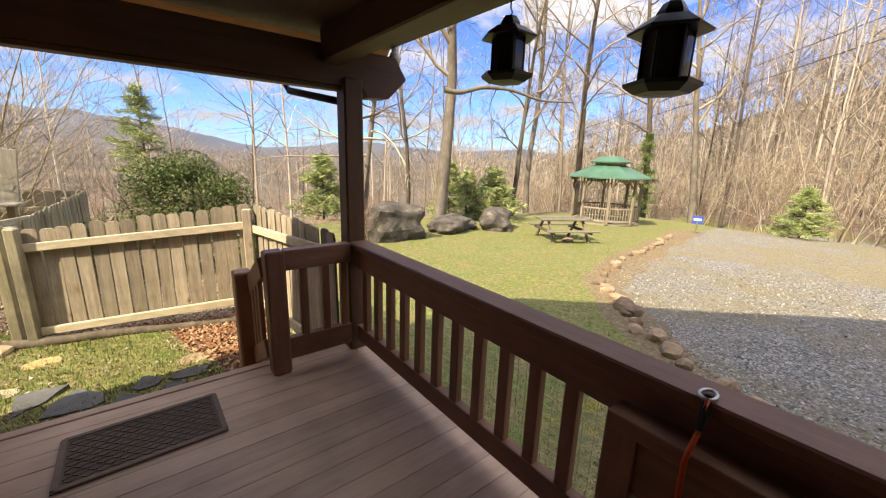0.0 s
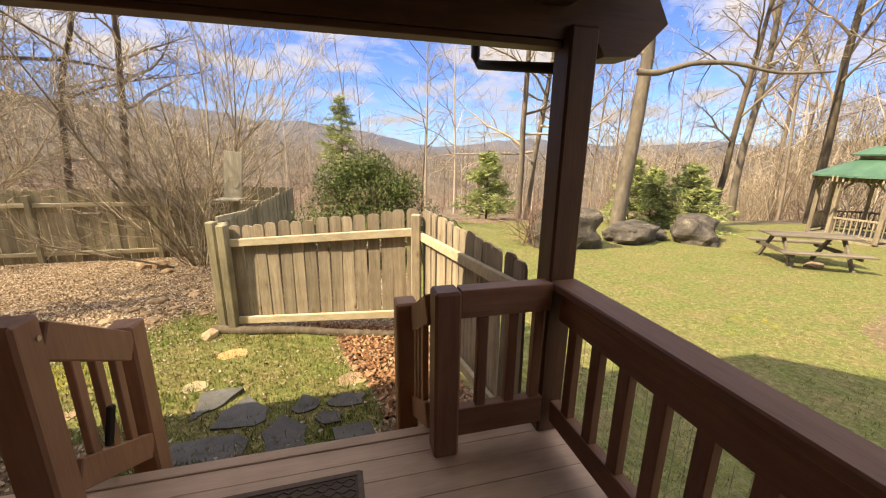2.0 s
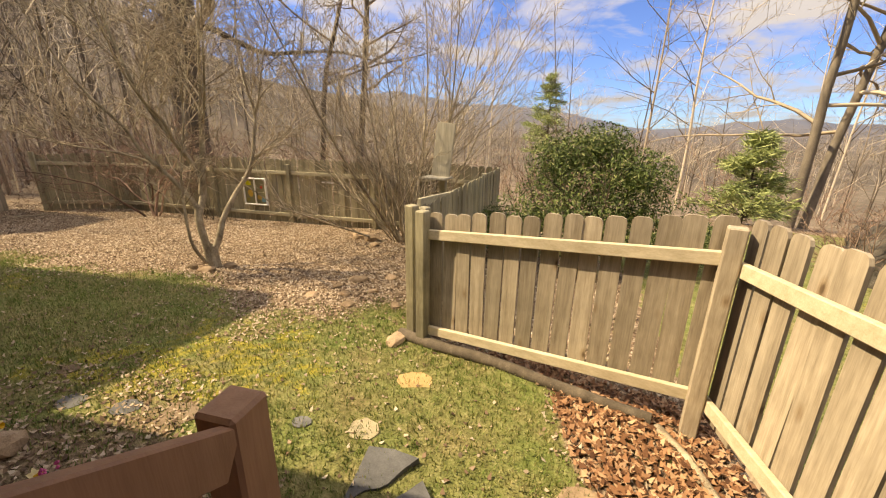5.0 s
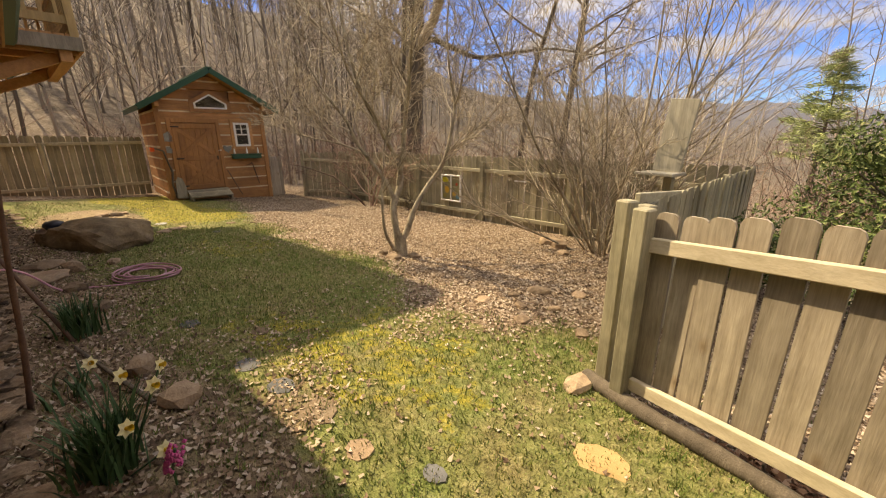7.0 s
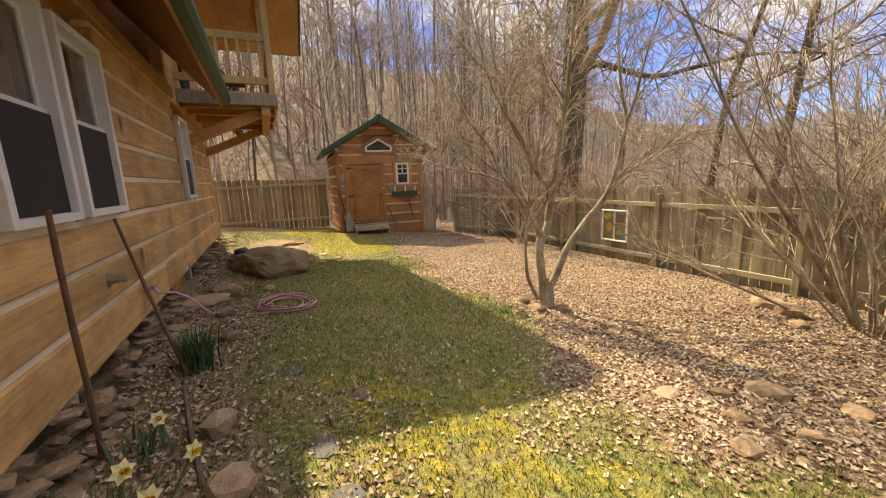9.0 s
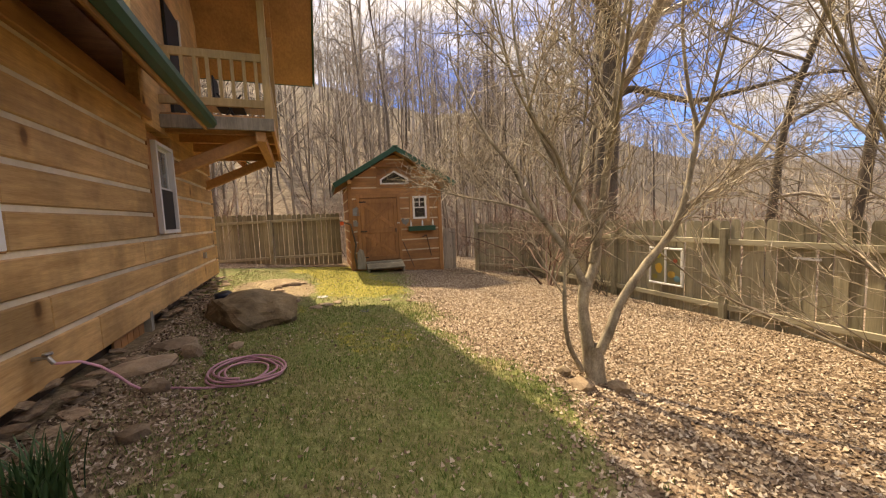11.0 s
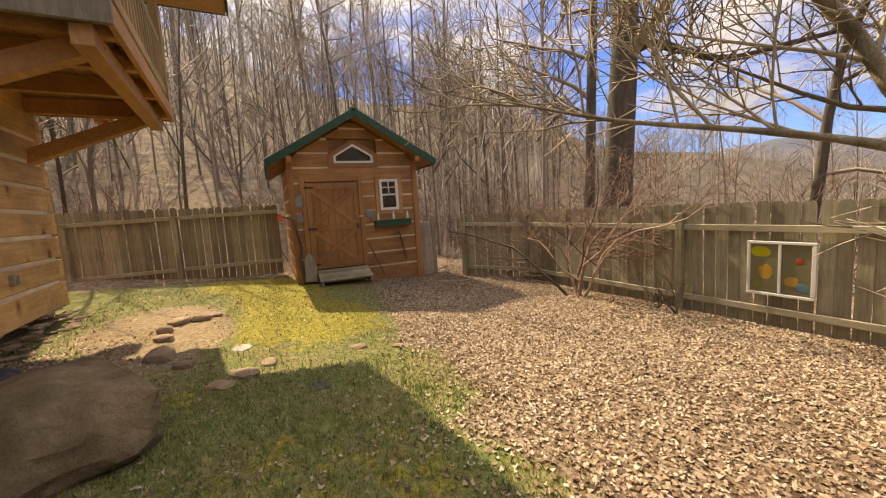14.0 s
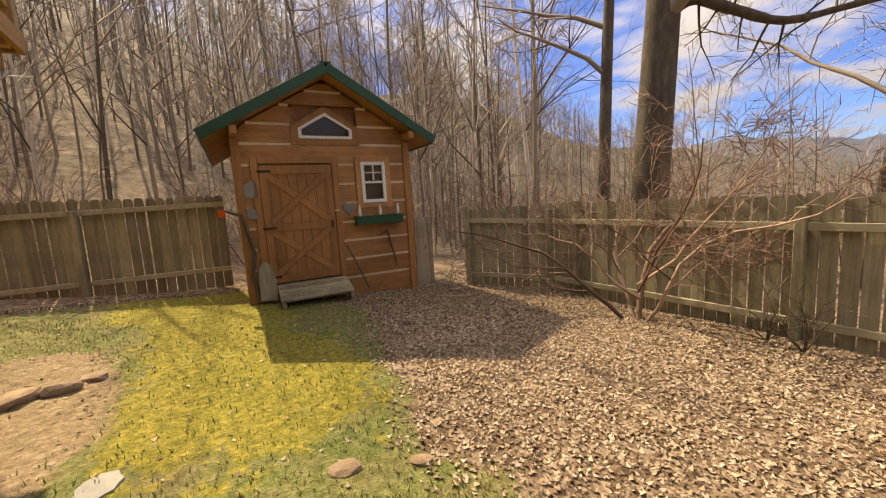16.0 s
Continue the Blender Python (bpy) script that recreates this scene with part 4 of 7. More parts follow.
def fence(p0, p1, top, bot, w, gap, label, boards, rails, posts, post_h, front=1, name="picket_fence", rail_z=(0.22, 1.45), miss=(), seed=1, post_w=0.1, rail_h=0.09):
    """Upright dog-eared boards on two rails and posts from p0 to p1; top and bot: height above datum at each end; front: side of the rails."""
    ob = thing(name, label, "fence", kind="structure")
    a, b = Vector((*p0, 0)), Vector((*p1, 0))
    d = (b - a)
    L = d.length
    d.normalize()
    nrm = Vector((-d.y, d.x, 0)) * front
    ang = math.atan2(d.y, d.x)
    r = rng(seed)
    shared = [picket_mesh(w * k, 1.0, 0.02).mesh("board") for k in (0.97, 1.0, 0.94)]
    for me in shared:
        me.materials.append(boards)
    n = max(1, int(round(L / (w + gap))))
    for i in range(n):
        if i in miss:
            continue
        u = (i + 0.5) / n
        z0, z1 = bot[0] + (bot[1] - bot[0]) * u + r.uniform(-0.02, 0.02), top[0] + (top[1] - top[0]) * u + r.uniform(-0.015, 0.015)
        p = a + d * (L * u)
        o = part("board", shared[i % 3], boards, ob)
        o.matrix_basis = Matrix.Translation((p.x, p.y, z0)) @ Matrix.Rotation(ang, 4, "Z") @ pose(0, 0, 0, r.uniform(-0.6, 0.6), r.uniform(-0.7, 0.7), 0) @ Matrix.Diagonal((1, 1, z1 - z0, 1))
    for f in rail_z:
        za, zb = bot[0] + f, bot[1] + f
        part("rail", Geo().beam((a.x + nrm.x * 0.035, a.y + nrm.y * 0.035, za), (b.x + nrm.x * 0.035, b.y + nrm.y * 0.035, zb), 0.04, rail_h), rails, ob)
    for u in posts:
        p = a + d * (L * u) + nrm * 0.075
        zb = land(p.x, p.y) - 0.12
        zt = bot[0] + (bot[1] - bot[0]) * u + post_h
        part("post", Geo().box((p.x, p.y, (zb + zt) / 2), (post_w, post_w, zt - zb), Matrix.Rotation(ang, 4, "Z"), ch=0.008), boards, ob)
    return ob


# low fence between porch and yard
fence((-1.12, 5.86), (0.98, 5.14), (0.61, 0.86), (-0.60, -0.40), 0.135, 0.018, "weathered cedar picket fence with pale rails beside the porch", M["fence_new"], M["rail_new"], (0.99,), 1.22, -1, rail_z=(0.06, 1.02), seed=3, name="cedar_fence")
fence((1.02, 5.12), (1.20, 2.98), (0.88, 0.86), (-0.48, -0.35), 0.135, 0.02, "weathered cedar picket fence running to the porch post", M["fence_new"], M["rail_new"], (), 1.2, -1, rail_z=(0.12, 1.05), seed=4, name="cedar_fence")
for x, y, h in ((-1.16, 5.80, 0.64), (-1.30, 5.92, 0.66), (-1.22, 6.06, 0.62)):
    zb = land(x, y) - 0.1
    pst = thing("fence_post", "weathered greenish square fence post at the garden gap", "post", group="gap posts", kind="structure")
    part("shaft", Geo().box((x, y, (zb + h) / 2), (0.1, 0.1, h - zb), Matrix.Rotation(-0.33, 4, "Z"), ch=0.01), M["fence"], pst)
# tall back fence
fence((-12.5, 11.35), (-1.05, 11.35), (0.58, 0.56), (-1.17, -1.20), 0.15, 0.012, "tall weathered grey-green board fence behind the yard", M["fence"], M["fence_rail"], (0.01, 0.325, 0.53, 0.735, 0.97), 1.62, -1, rail_z=(0.30, 1.40), seed=7, name="board_fence")
fence((-1.30, 6.25), (-1.05, 11.35), (0.58, 0.56), (-0.78, -1.2), 0.15, 0.014, "tall weathered board fence running from the gap to the back fence", M["fence"], M["fence_rail"], (1.0,), 1.7, 1, rail_z=(0.30, 1.40), seed=8, name="board_fence")
fence((-13.7, 10.25), (-12.5, 11.3), (0.52, 0.56), (-1.10, -1.17), 0.15, 0.012, "tall weathered board fence beside the shed gate", M["fence"], M["fence_rail"], (0.03,), 1.7, -1, rail_z=(0.30, 1.40), seed=9, name="board_fence")
fence((-16.9, 1.2), (-15.75, 6.1), (1.18, 1.08), (-0.72, -0.66), 0.145, 0.012, "tall weathered board fence between house and shed", M["fence"], M["fence_rail"], (0.12, 0.55), 1.62, -1, rail_z=(0.35, 1.58), seed=10, name="board_fence")
fence((-13.95, 9.2), (-14.1, 9.68), (0.42, 0.42), (-0.92, -0.92), 0.13, 0.012, "small weathered board gate standing open by the shed", M["fence_new"], M["fence_new"], (), 1.3, 1, rail_z=(0.25, 0.98), seed=11, name="garden_gate")


# ---- shed ----


def shed():
    g0 = land(-13.9, 7.4)
    sh = thing("shed", "small brown log shed with green gable roof and white windows", "shed", pose(-13.93, 7.65, -0.66, 0, 0, 86))
    W, H, AP, D = 1.45, 2.63, 3.48, 3.0
    door = (-1.12, 0.02, 0.20, 2.14)
    win = (0.52, 0.97, 1.44, 2.16)
    zs = [-0.3, 0.14, 0.47, 0.80, 1.13, 1.46, 1.79, 2.12, 2.45, 2.76, 3.06, 3.30, 3.47]
    ch = Geo()
    for z0, z1 in zip(zs, zs[1:]):
        def half(z):
            return W if z <= H else W * max(0.0, AP - z) / (AP - H)
        lo, hi = z0 + 0.022, z1 - 0.022
        if half(hi) < 0.06:
            hi = AP - 0.05
        cuts = [q for q in (door, win, (-0.46, 0.42, 2.54, 2.93)) if q[2] < z1 - 0.03 and q[3] > z0 + 0.07]
        edges = [-9.0] + [e for q in sorted(cuts) for e in (q[0] - 0.10, q[1] + 0.10)] + [9.0]
        for s, e in zip(edges[::2], edges[1::2]):
            def fit(z, s=s, e=e):
                return max(s, -half(z)), min(e, half(z))
            (a0, b0), (a1, b1) = fit(lo), fit(hi)
            if b0 - a0 < 0.04:
                continue
            if b1 < a1:
                a1 = b1 = (a1 if s > -9 else b1)
                a1 = b1 = min(max(a1, a0), b0)
            part("log", Geo().prism([(a0, lo), (b0, lo), (b1, hi), (a1, hi)], 0.12), M["log_shed"], sh)
            if half(z1) > 0.1:
                c0, c1 = fit(z1)
                if c1 - c0 > 0.03:
                    part("chinking", Geo().box(((c0 + c1) / 2, 0.065, z1), (c1 - c0 - 0.01, 0.10, 0.08), ch=0.015), M["chink"], sh)
        if z1 <= 2.46:
            for x in (-W + 0.05, W - 0.05):
                part("log", Geo().box((x, D / 2 + 0.1, (z0 + z1) / 2), (0.1, D - 0.2, z1 - z0 - 0.045), ch=0.01), M["log_y"], sh)
                part("chinking", Geo().box((x, D / 2 + 0.1, z1), (0.085, D - 0.22, 0.08), ch=0.015), M["chink"], sh)
    part("back_wall", Geo().prism([(-W, 0), (W, 0), (W, H), (0, AP), (-W, H)], 0.1, Matrix.Translation((0, D, 0))), M["log"], sh)
    part("wall_core", Geo().prism([(-W + 0.12, 0), (W - 0.12, 0), (W - 0.12, H), (0, AP - 0.15), (-W + 0.12, H)], 0.02, Matrix.Translation((0, 0.10, 0))), M["log_shed"], sh)
    for x in (-W + 0.05, W - 0.05):
        part("corner_board", Geo().box((x, -0.012, 1.12), (0.12, 0.05, 2.8)), M["timber_z"], sh)
    # roof
    ov, fr = 0.36, 0.36
    for s in (-1, 1):
        sl = (AP - H) / W
        a, b = Vector((0, 0, AP + 0.06)), Vector((s * (W + ov), 0, AP + 0.06 - sl * (W + ov)))
        d = (b - a).normalized()
        q = Matrix.Rotation(-math.atan2(d.z, d.x), 4, "Y")
        c, n = (a + b) / 2, Vector((-d.z * s, 0, d.x * s))
        for nm, off, th, mat, ext in (("soffit", 0.0, 0.04, M["timber"], 0.0), ("roof_sheet", 0.085, 0.025, M["green_roof"], 0.03)):
            e = c + n * off
            part(nm, Geo().box((e.x, D / 2, e.z), ((b - a).length + ext, D + 2 * fr + ext, th), q), mat, sh)
        e = c + n * 0.035
        part("rake_board", Geo().box((e.x, -fr - 0.012, e.z), ((b - a).length + 0.03, 0.03, 0.15), q), M["green"], sh, "dark green rake trim")
        part("eave_board", Geo().box((b.x, D / 2, b.z + 0.02), (0.03, D + 2 * fr, 0.12)), M["green"], sh)
        part("purlin", Geo().beam((s * (W - 0.05), -fr + 0.02, H - 0.03), (s * (W - 0.05), 0.05, H - 0.03), 0.1, 0.12), M["timber"], sh)
    part("ridge_cap", Geo().box((0, D / 2, AP + 0.17), (0.16, D + 2 * fr + 0.04, 0.035)), M["green"], sh)
    # door
    dr = part("door", Geo().box(((door[0] + door[1]) / 2, 0.03, (door[2] + door[3]) / 2), (door[1] - door[0] - 0.02, 0.03, door[3] - door[2] - 0.02)), M["timber_z"], sh, "brown plank door with crossed braces")
    a, b, c, d = door
    for i in range(8):
        part("plank", Geo().box((a + (i + 0.5) * (b - a) / 8, 0.008, (c + d) / 2), ((b - a) / 8 - 0.006, 0.02, d - c - 0.03)), M["timber_z"], dr)
    mid = (c + d) / 2 - 0.05
    for z in (c + 0.08, mid, d - 0.1):
        part("ledge", Geo().box(((a + b) / 2, -0.012, z), (b - a - 0.04, 0.022, 0.13)), M["timber_z"], dr)
    for x in (a + 0.06, b - 0.06):
        part("door_stile", Geo().box((x, -0.010, (c + d) / 2), (0.10, 0.02, d - c - 0.04)), M["timber_z"], dr)
    for z0, z1 in ((c + 0.15, mid - 0.07), (mid + 0.07, d - 0.17)):
        part("cross_brace", Geo().beam((a + 0.11, -0.010, z1), (b - 0.11, -0.010, z0), 0.02, 0.10), M["timber_z"], dr)
        part("cross_brace", Geo().beam((a + 0.11, -0.014, z0), (b - 0.11, -0.014, z1), 0.02, 0.10), M["timber_z"], dr)
    for z in (c + 0.12, mid, d - 0.12):
        part("strap_hinge", Geo().box((a + 0.08, -0.028, z), (0.2, 0.012, 0.035)), M["black"], dr)
    part("latch", Geo().box((b - 0.07, -0.03, mid), (0.035, 0.02, 0.12)), M["black"], dr)
    part("padlock", Geo().box((b + 0.02, -0.04, mid + 0.22), (0.09, 0.02, 0.025)), M["white"], dr)
    for x, z, w, h in ((a - 0.05, (c + d) / 2, 0.10, d - c + 0.22), (b + 0.05, (c + d) / 2, 0.10, d - c + 0.22), ((a + b) / 2, d + 0.055, b - a, 0.11)):
        part("door_casing", Geo().box((x, -0.005, z), (w, 0.05, h)), M["timber_z"], sh)
    # sash window
    a, b, c, d = win
    wn = thing("shed_window", "", "")
    wn.parent = sh
    wn.name = "window"
    for x, z, w, h in ((a + 0.03, (c + d) / 2, 0.06, d - c), (b - 0.03, (c + d) / 2, 0.06, d - c), ((a + b) / 2, d - 0.03, b - a - 0.12, 0.06), ((a + b) / 2, c + 0.03, b - a - 0.12, 0.06), ((a + b) / 2, (c + d) / 2, b - a - 0.12, 0.04), ((a + b) / 2, (c + d * 3) / 4 - 0.01, 0.02, (d - c) / 2 - 0.08), ((a + b) / 2, (c + d * 3) / 4 - 0.01, b - a - 0.12, 0.018)):
        part("frame", Geo().box((x, -0.012, z), (w, 0.05, h)), M["white"], wn)
    part("pane", Geo().box(((a + b) / 2, 0.0, (c + d) / 2), (b - a - 0.1, 0.006, d - c - 0.1), ch=0.001), M["glass"], wn)
    for x, z, w, h in ((a - 0.05, (c + d) / 2, 0.09, d - c + 0.2), (b + 0.05, (c + d) / 2, 0.09, d - c + 0.2), ((a + b) / 2, d + 0.05, b - a + 0.01, 0.09), ((a + b) / 2, c - 0.05, b - a + 0.01, 0.09)):
        part("window_casing", Geo().box((x, 0.0, z), (w, 0.05, h)), M["timber"], sh)
    # no room inside: a near-black sheet gives the shade behind the pane
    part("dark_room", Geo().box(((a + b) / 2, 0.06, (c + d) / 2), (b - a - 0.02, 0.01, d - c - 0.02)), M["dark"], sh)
    # gable window
    def pent(x0, x1, z0, zs_, zp):
        return [(x0, z0), (x1, z0), (x1, zs_), ((x0 + x1) / 2, zp), (x0, zs_)]
    outer, inner = pent(-0.46, 0.42, 2.54, 2.70, 2.96), pent(-0.41, 0.37, 2.585, 2.685, 2.91)
    gw = Geo()
    n = 5
    for y in (-0.035, 0.02):
        gw.v += [(x, y, z) for x, z in outer] + [(x, y, z) for x, z in inner]
    for i in range(n):
        j = (i + 1) % n
        gw.f += [(i, j, n + j, n + i), (10 + i, 10 + j, 15 + j, 15 + i), (i, j, 10 + j, 10 + i), (n + i, n + j, 15 + j, 15 + i)]
    part("gable_window_frame", gw, M["white"], sh)
    part("gable_pane", Geo().prism(inner, 0.006, Matrix.Translation((0, 0.0, 0))), M["glass"], sh)
    # same near-black sheet for the shade behind the gable pane
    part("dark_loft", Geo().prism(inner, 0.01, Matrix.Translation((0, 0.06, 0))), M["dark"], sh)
    rim = pent(-0.58, 0.54, 2.44, 2.73, 3.07)
    gc = Geo()
    for y in (-0.02, 0.03):
        gc.v += [(x, y, z) for x, z in rim] + [(x, y, z) for x, z in outer]
    for i in range(n):
        j = (i + 1) % n
        gc.f += [(i, j, n + j, n + i), (10 + i, 10 + j, 15 + j, 15 + i), (i, j, 10 + j, 10 + i), (n + i, n + j, 15 + j, 15 + i)]
    part("gable_casing", gc, M["timber_z"], sh)
    # things on the front wall
    inv = sh.matrix_basis
    def on(name, label, cat, geo, mat, **kw):
        ob = thing(name, label, cat, inv.copy())
        part("body", geo, mat, ob, **kw)
        return ob
    fb = thing("window_box", "dark green wooden window box holding white bottles on the shed wall", "flower box", inv.copy())
    part("trough", Geo().box((0.77, -0.11, 1.13), (0.86, 0.16, 0.13)).box((0.77, -0.11, 1.20), (0.9, 0.19, 0.025)), M["green"], fb)
    for x in (0.42, 0.79, 1.13):
        bt = thing("bottle", "white bottle standing in the green window box", "bottle", inv.copy(), group="white bottles")
        part("body", Geo().lathe([(0.02, 0), (0.028, 0.02), (0.028, 0.11), (0.012, 0.16), (0.012, 0.19)], 10, (x, -0.11, 1.2125)), M["white"], bt, smooth=True)
    on("slate_plaque", "grey slate plaque hanging on the shed logs", "plaque", Geo().prism([(-1.36, 1.62), (-1.15, 1.60), (-1.14, 1.80), (-1.2, 1.90), (-1.3, 1.84), (-1.38, 1.80)], 0.03, Matrix.Translation((0, -0.03, 0))), M["grey_stone"])
    on("slate_plaque", "small grey slate plaque on the shed logs", "plaque", Geo().prism([(-1.36, 1.30), (-1.2, 1.28), (-1.17, 1.40), (-1.28, 1.47), (-1.36, 1.43)], 0.03, Matrix.Translation((0, -0.03, 0))), M["grey_stone"])
    on("rooster_cutout", "grey metal rooster cutout on the shed wall", "ornament", Geo().prism([(0.14, 1.40), (0.19, 1.30), (0.25, 1.28), (0.26, 1.24), (0.29, 1.24), (0.30, 1.29), (0.38, 1.36), (0.38, 1.46), (0.31, 1.45), (0.25, 1.42), (0.21, 1.48), (0.16, 1.47)], 0.02, Matrix.Translation((0, -0.02, 0))), M["grey_stone"])
    on("garden_hoe", "old garden hoe leaning on the shed wall", "tool", Geo().tube([(0.16, -0.06, 0.72), (0.42, -0.32, -0.05)], 0.014, 6), M["stick"])
    on("hand_scythe", "rusty scythe hanging on the shed logs", "tool", Geo().tube([(0.92, -0.05, 0.92), (1.05, -0.09, 0.25)], 0.016, 6).tube([(0.92, -0.05, 0.92), (0.80, -0.05, 0.86), (0.70, -0.05, 0.85)], [0.02, 0.014, 0.006], 5), M["stick"])
    on("weathered_board", "bleached grey driftwood board leaning at the shed corner", "board", Geo().prism([(-1.30, 0.0), (-1.05, -0.03), (-1.04, 0.30), (-1.1, 0.55), (-1.2, 0.62), (-1.28, 0.5)], 0.04, Matrix.Translation((0, -0.16, 0)) @ Matrix.Rotation(-0.12, 4, "X")), M["board"])
    on("dead_vine", "bare twisted vine stem climbing the shed corner", "vine", Geo().tube([(-1.30, -0.10, 0.0), (-1.36, -0.07, 0.4), (-1.30, -0.06, 0.75), (-1.38, -0.07, 1.1), (-1.42, -0.08, 1.35), (-1.6, -0.1, 1.42), (-1.75, -0.12, 1.5)], [0.035, 0.025, 0.03, 0.02, 0.025, 0.018, 0.008], 6), M["bark"])
    on("reflector", "orange reflector hanging on the shed corner", "reflector", Geo().box((-1.68, -0.1, 1.40), (0.10, 0.06, 0.11)), M["orange"])
    rp = thing("ramp", "weathered wooden plank ramp in front of the shed door", "ramp", inv.copy())
    for i in range(6):
        u = (i + 0.5) / 6
        part("board", Geo().box((-0.48, -0.09 - 0.5 * u, 0.19 - 0.17 * u), (1.12, 0.085, 0.035), Matrix.Rotation(0.32, 4, "X")), M["fence"], rp)
    part("side", Geo().prism([(-0.09, 0.17), (-0.58, 0.0), (-0.58, -0.08), (-0.09, -0.08)], 0.05, Matrix(((0, 1, 0, -1.02), (1, 0, 0, 0), (0, 0, 1, 0), (0, 0, 0, 1)))), M["fence"], rp)
    part("side", Geo().prism([(-0.09, 0.17), (-0.58, 0.0), (-0.58, -0.08), (-0.09, -0.08)], 0.05, Matrix(((0, 1, 0, 0.02), (1, 0, 0, 0), (0, 0, 1, 0), (0, 0, 0, 1)))), M["fence"], rp)


shed()

# ---- trees ----


def grow(geo, r, p, d, length, rad, level, spec, thin=0.0032):
    """One limb with its children. spec per level: (segments, wander, lift, children, child length, child angle, sides, first child)"""
    seg, wander, lift, kids, klen, kang, sides, first = spec[level]
    pts, rads = [Vector(p)], [rad]
    d = Vector(d).normalized()
    for i in range(seg):
        d = (d + Vector((r.gauss(0, wander), r.gauss(0, wander), r.gauss(0, wander) + lift))).normalized()
        pts.append(pts[-1] + d * (length / seg))
        rads.append(rad * (1 - (0.72 if level < len(spec) - 1 else 0.6) * (i + 1) / seg))
    (geo if isinstance(geo, Geo) else geo[min(level, 1)]).tube(pts, rads, sides, False)
    if level + 1 >= len(spec):
        return
    for k in range(kids):
        u = first + (1 - first) * (k + r.uniform(0.1, 0.9)) / kids
        i = min(int(u * seg), seg - 1)
        f = u * seg - i
        q = pts[i].lerp(pts[i + 1], f)
        rr = rads[i] + (rads[i + 1] - rads[i]) * f
        ax = (pts[i + 1] - pts[i]).normalized()
        side = ax.orthogonal().normalized()
        side.rotate(Matrix.Rotation(r.uniform(0, 6.283), 3, ax))
        ang = radians(kang) * r.uniform(0.7, 1.3)
        cd = ax * math.cos(ang) + side * math.sin(ang)
        grow(geo, r, q, cd, length * klen * r.uniform(0.65, 1.2) * (1.15 - 0.45 * u), max(thin, min(rr * 0.6, rad * 0.42)), level + 1, spec, thin)


def merge(name, temps, places, material, label, category, kind="stuff"):
    """Copies of template meshes (verts, quads) at (index, matrix), joined into one mesh by plain arrays."""
    vs, fs, base = [], [], 0
    for i, m in places:
        v, f = temps[i]
        a = np.array(m)
        vs.append(v @ a[:3, :3].T + a[:3, 3])
        fs.append(f + base)
        base += len(v)
    v, f = np.concatenate(vs), np.concatenate(fs)
    me = bpy.data.meshes.new(name)
    me.vertices.add(len(v))
    me.vertices.foreach_set("co", v.astype(np.float32).ravel())
    k = f.shape[1]
    me.loops.add(f.size)
    me.loops.foreach_set("vertex_index", f.astype(np.int32).ravel())
    me.polygons.add(len(f))
    me.polygons.foreach_set("loop_start", np.arange(0, f.size, k, dtype=np.int32))
    me.update(calc_edges=True)
    me.materials.append(material)
    ob = new(name, me)
    return tagged(ob, label, category, kind=kind)


def arrays(geo):
    return np.array(geo.v, float), np.array([f for f in geo.f if len(f) == 4], int)


def spin(x, y, z, turn, size, tall=1.0):
    return Matrix.Translation((x, y, z)) @ Matrix.Rotation(turn, 4, "Z") @ Matrix.Diagonal((size, size, size * tall, 1))


FOREST = [(6, 0.035, 0.02, 14, 0.30, 50, 4, 0.30), (3, 0.14, 0.06, 5, 0.45, 42, 3, 0.2), (1, 0.16, 0.04, 3, 0.6, 40, 3, 0.2), (1, 0.2, 0.02, 0, 0, 0, 3, 0)]


def forest_templates():
    out = []
    for s in range(6):
        g = Geo()
        r = rng(40 + s)
        grow(g, r, (0, 0, -0.4), (r.gauss(0, 0.03), r.gauss(0, 0.03), 1), 19 + 3 * (s % 3), 0.105 + 0.03 * (s % 3), 0, FOREST, 0.011)
        out.append(arrays(g))
    return out


def twig_templates():
    out = []
    for s in range(4):
        g = Geo()
        r = rng(70 + s)
        for k in range(6):
            a = r.uniform(0, 6.28)
            grow(g, r, (r.gauss(0, 0.1), r.gauss(0, 0.1), -0.1), (math.cos(a) * 0.45, math.sin(a) * 0.45, 1), r.uniform(1.5, 2.6), 0.013, 0, [(4, 0.10, 0.02, 5, 0.45, 38, 3, 0.2), (2, 0.14, 0.03, 3, 0.5, 38, 3, 0.2), (1, 0.15, 0.0, 0, 0, 0, 3, 0)], 0.006)
        out.append(arrays(g))
    return out


def far_templates():
    out = []
    for s in range(5):
        g = Geo()
        r = rng(90 + s)
        grow(g, r, (0, 0, -0.5), (0, 0, 1), 15, 0.16, 0, [(3, 0.05, 0.02, 10, 0.36, 45, 3, 0.28), (2, 0.12, 0.08, 3, 0.55, 35, 3, 0.2), (1, 0.1, 0.05, 0, 0, 0, 3, 0)], 0.03)
        out.append(arrays(g))
    return out


def blocked(x, y):
    if -17.2 < x < 3.2 and -7 < y < 12.6:
        return True
    if x > 1 and -14 < y < 14.5 and x < 25:
        return True
    return False


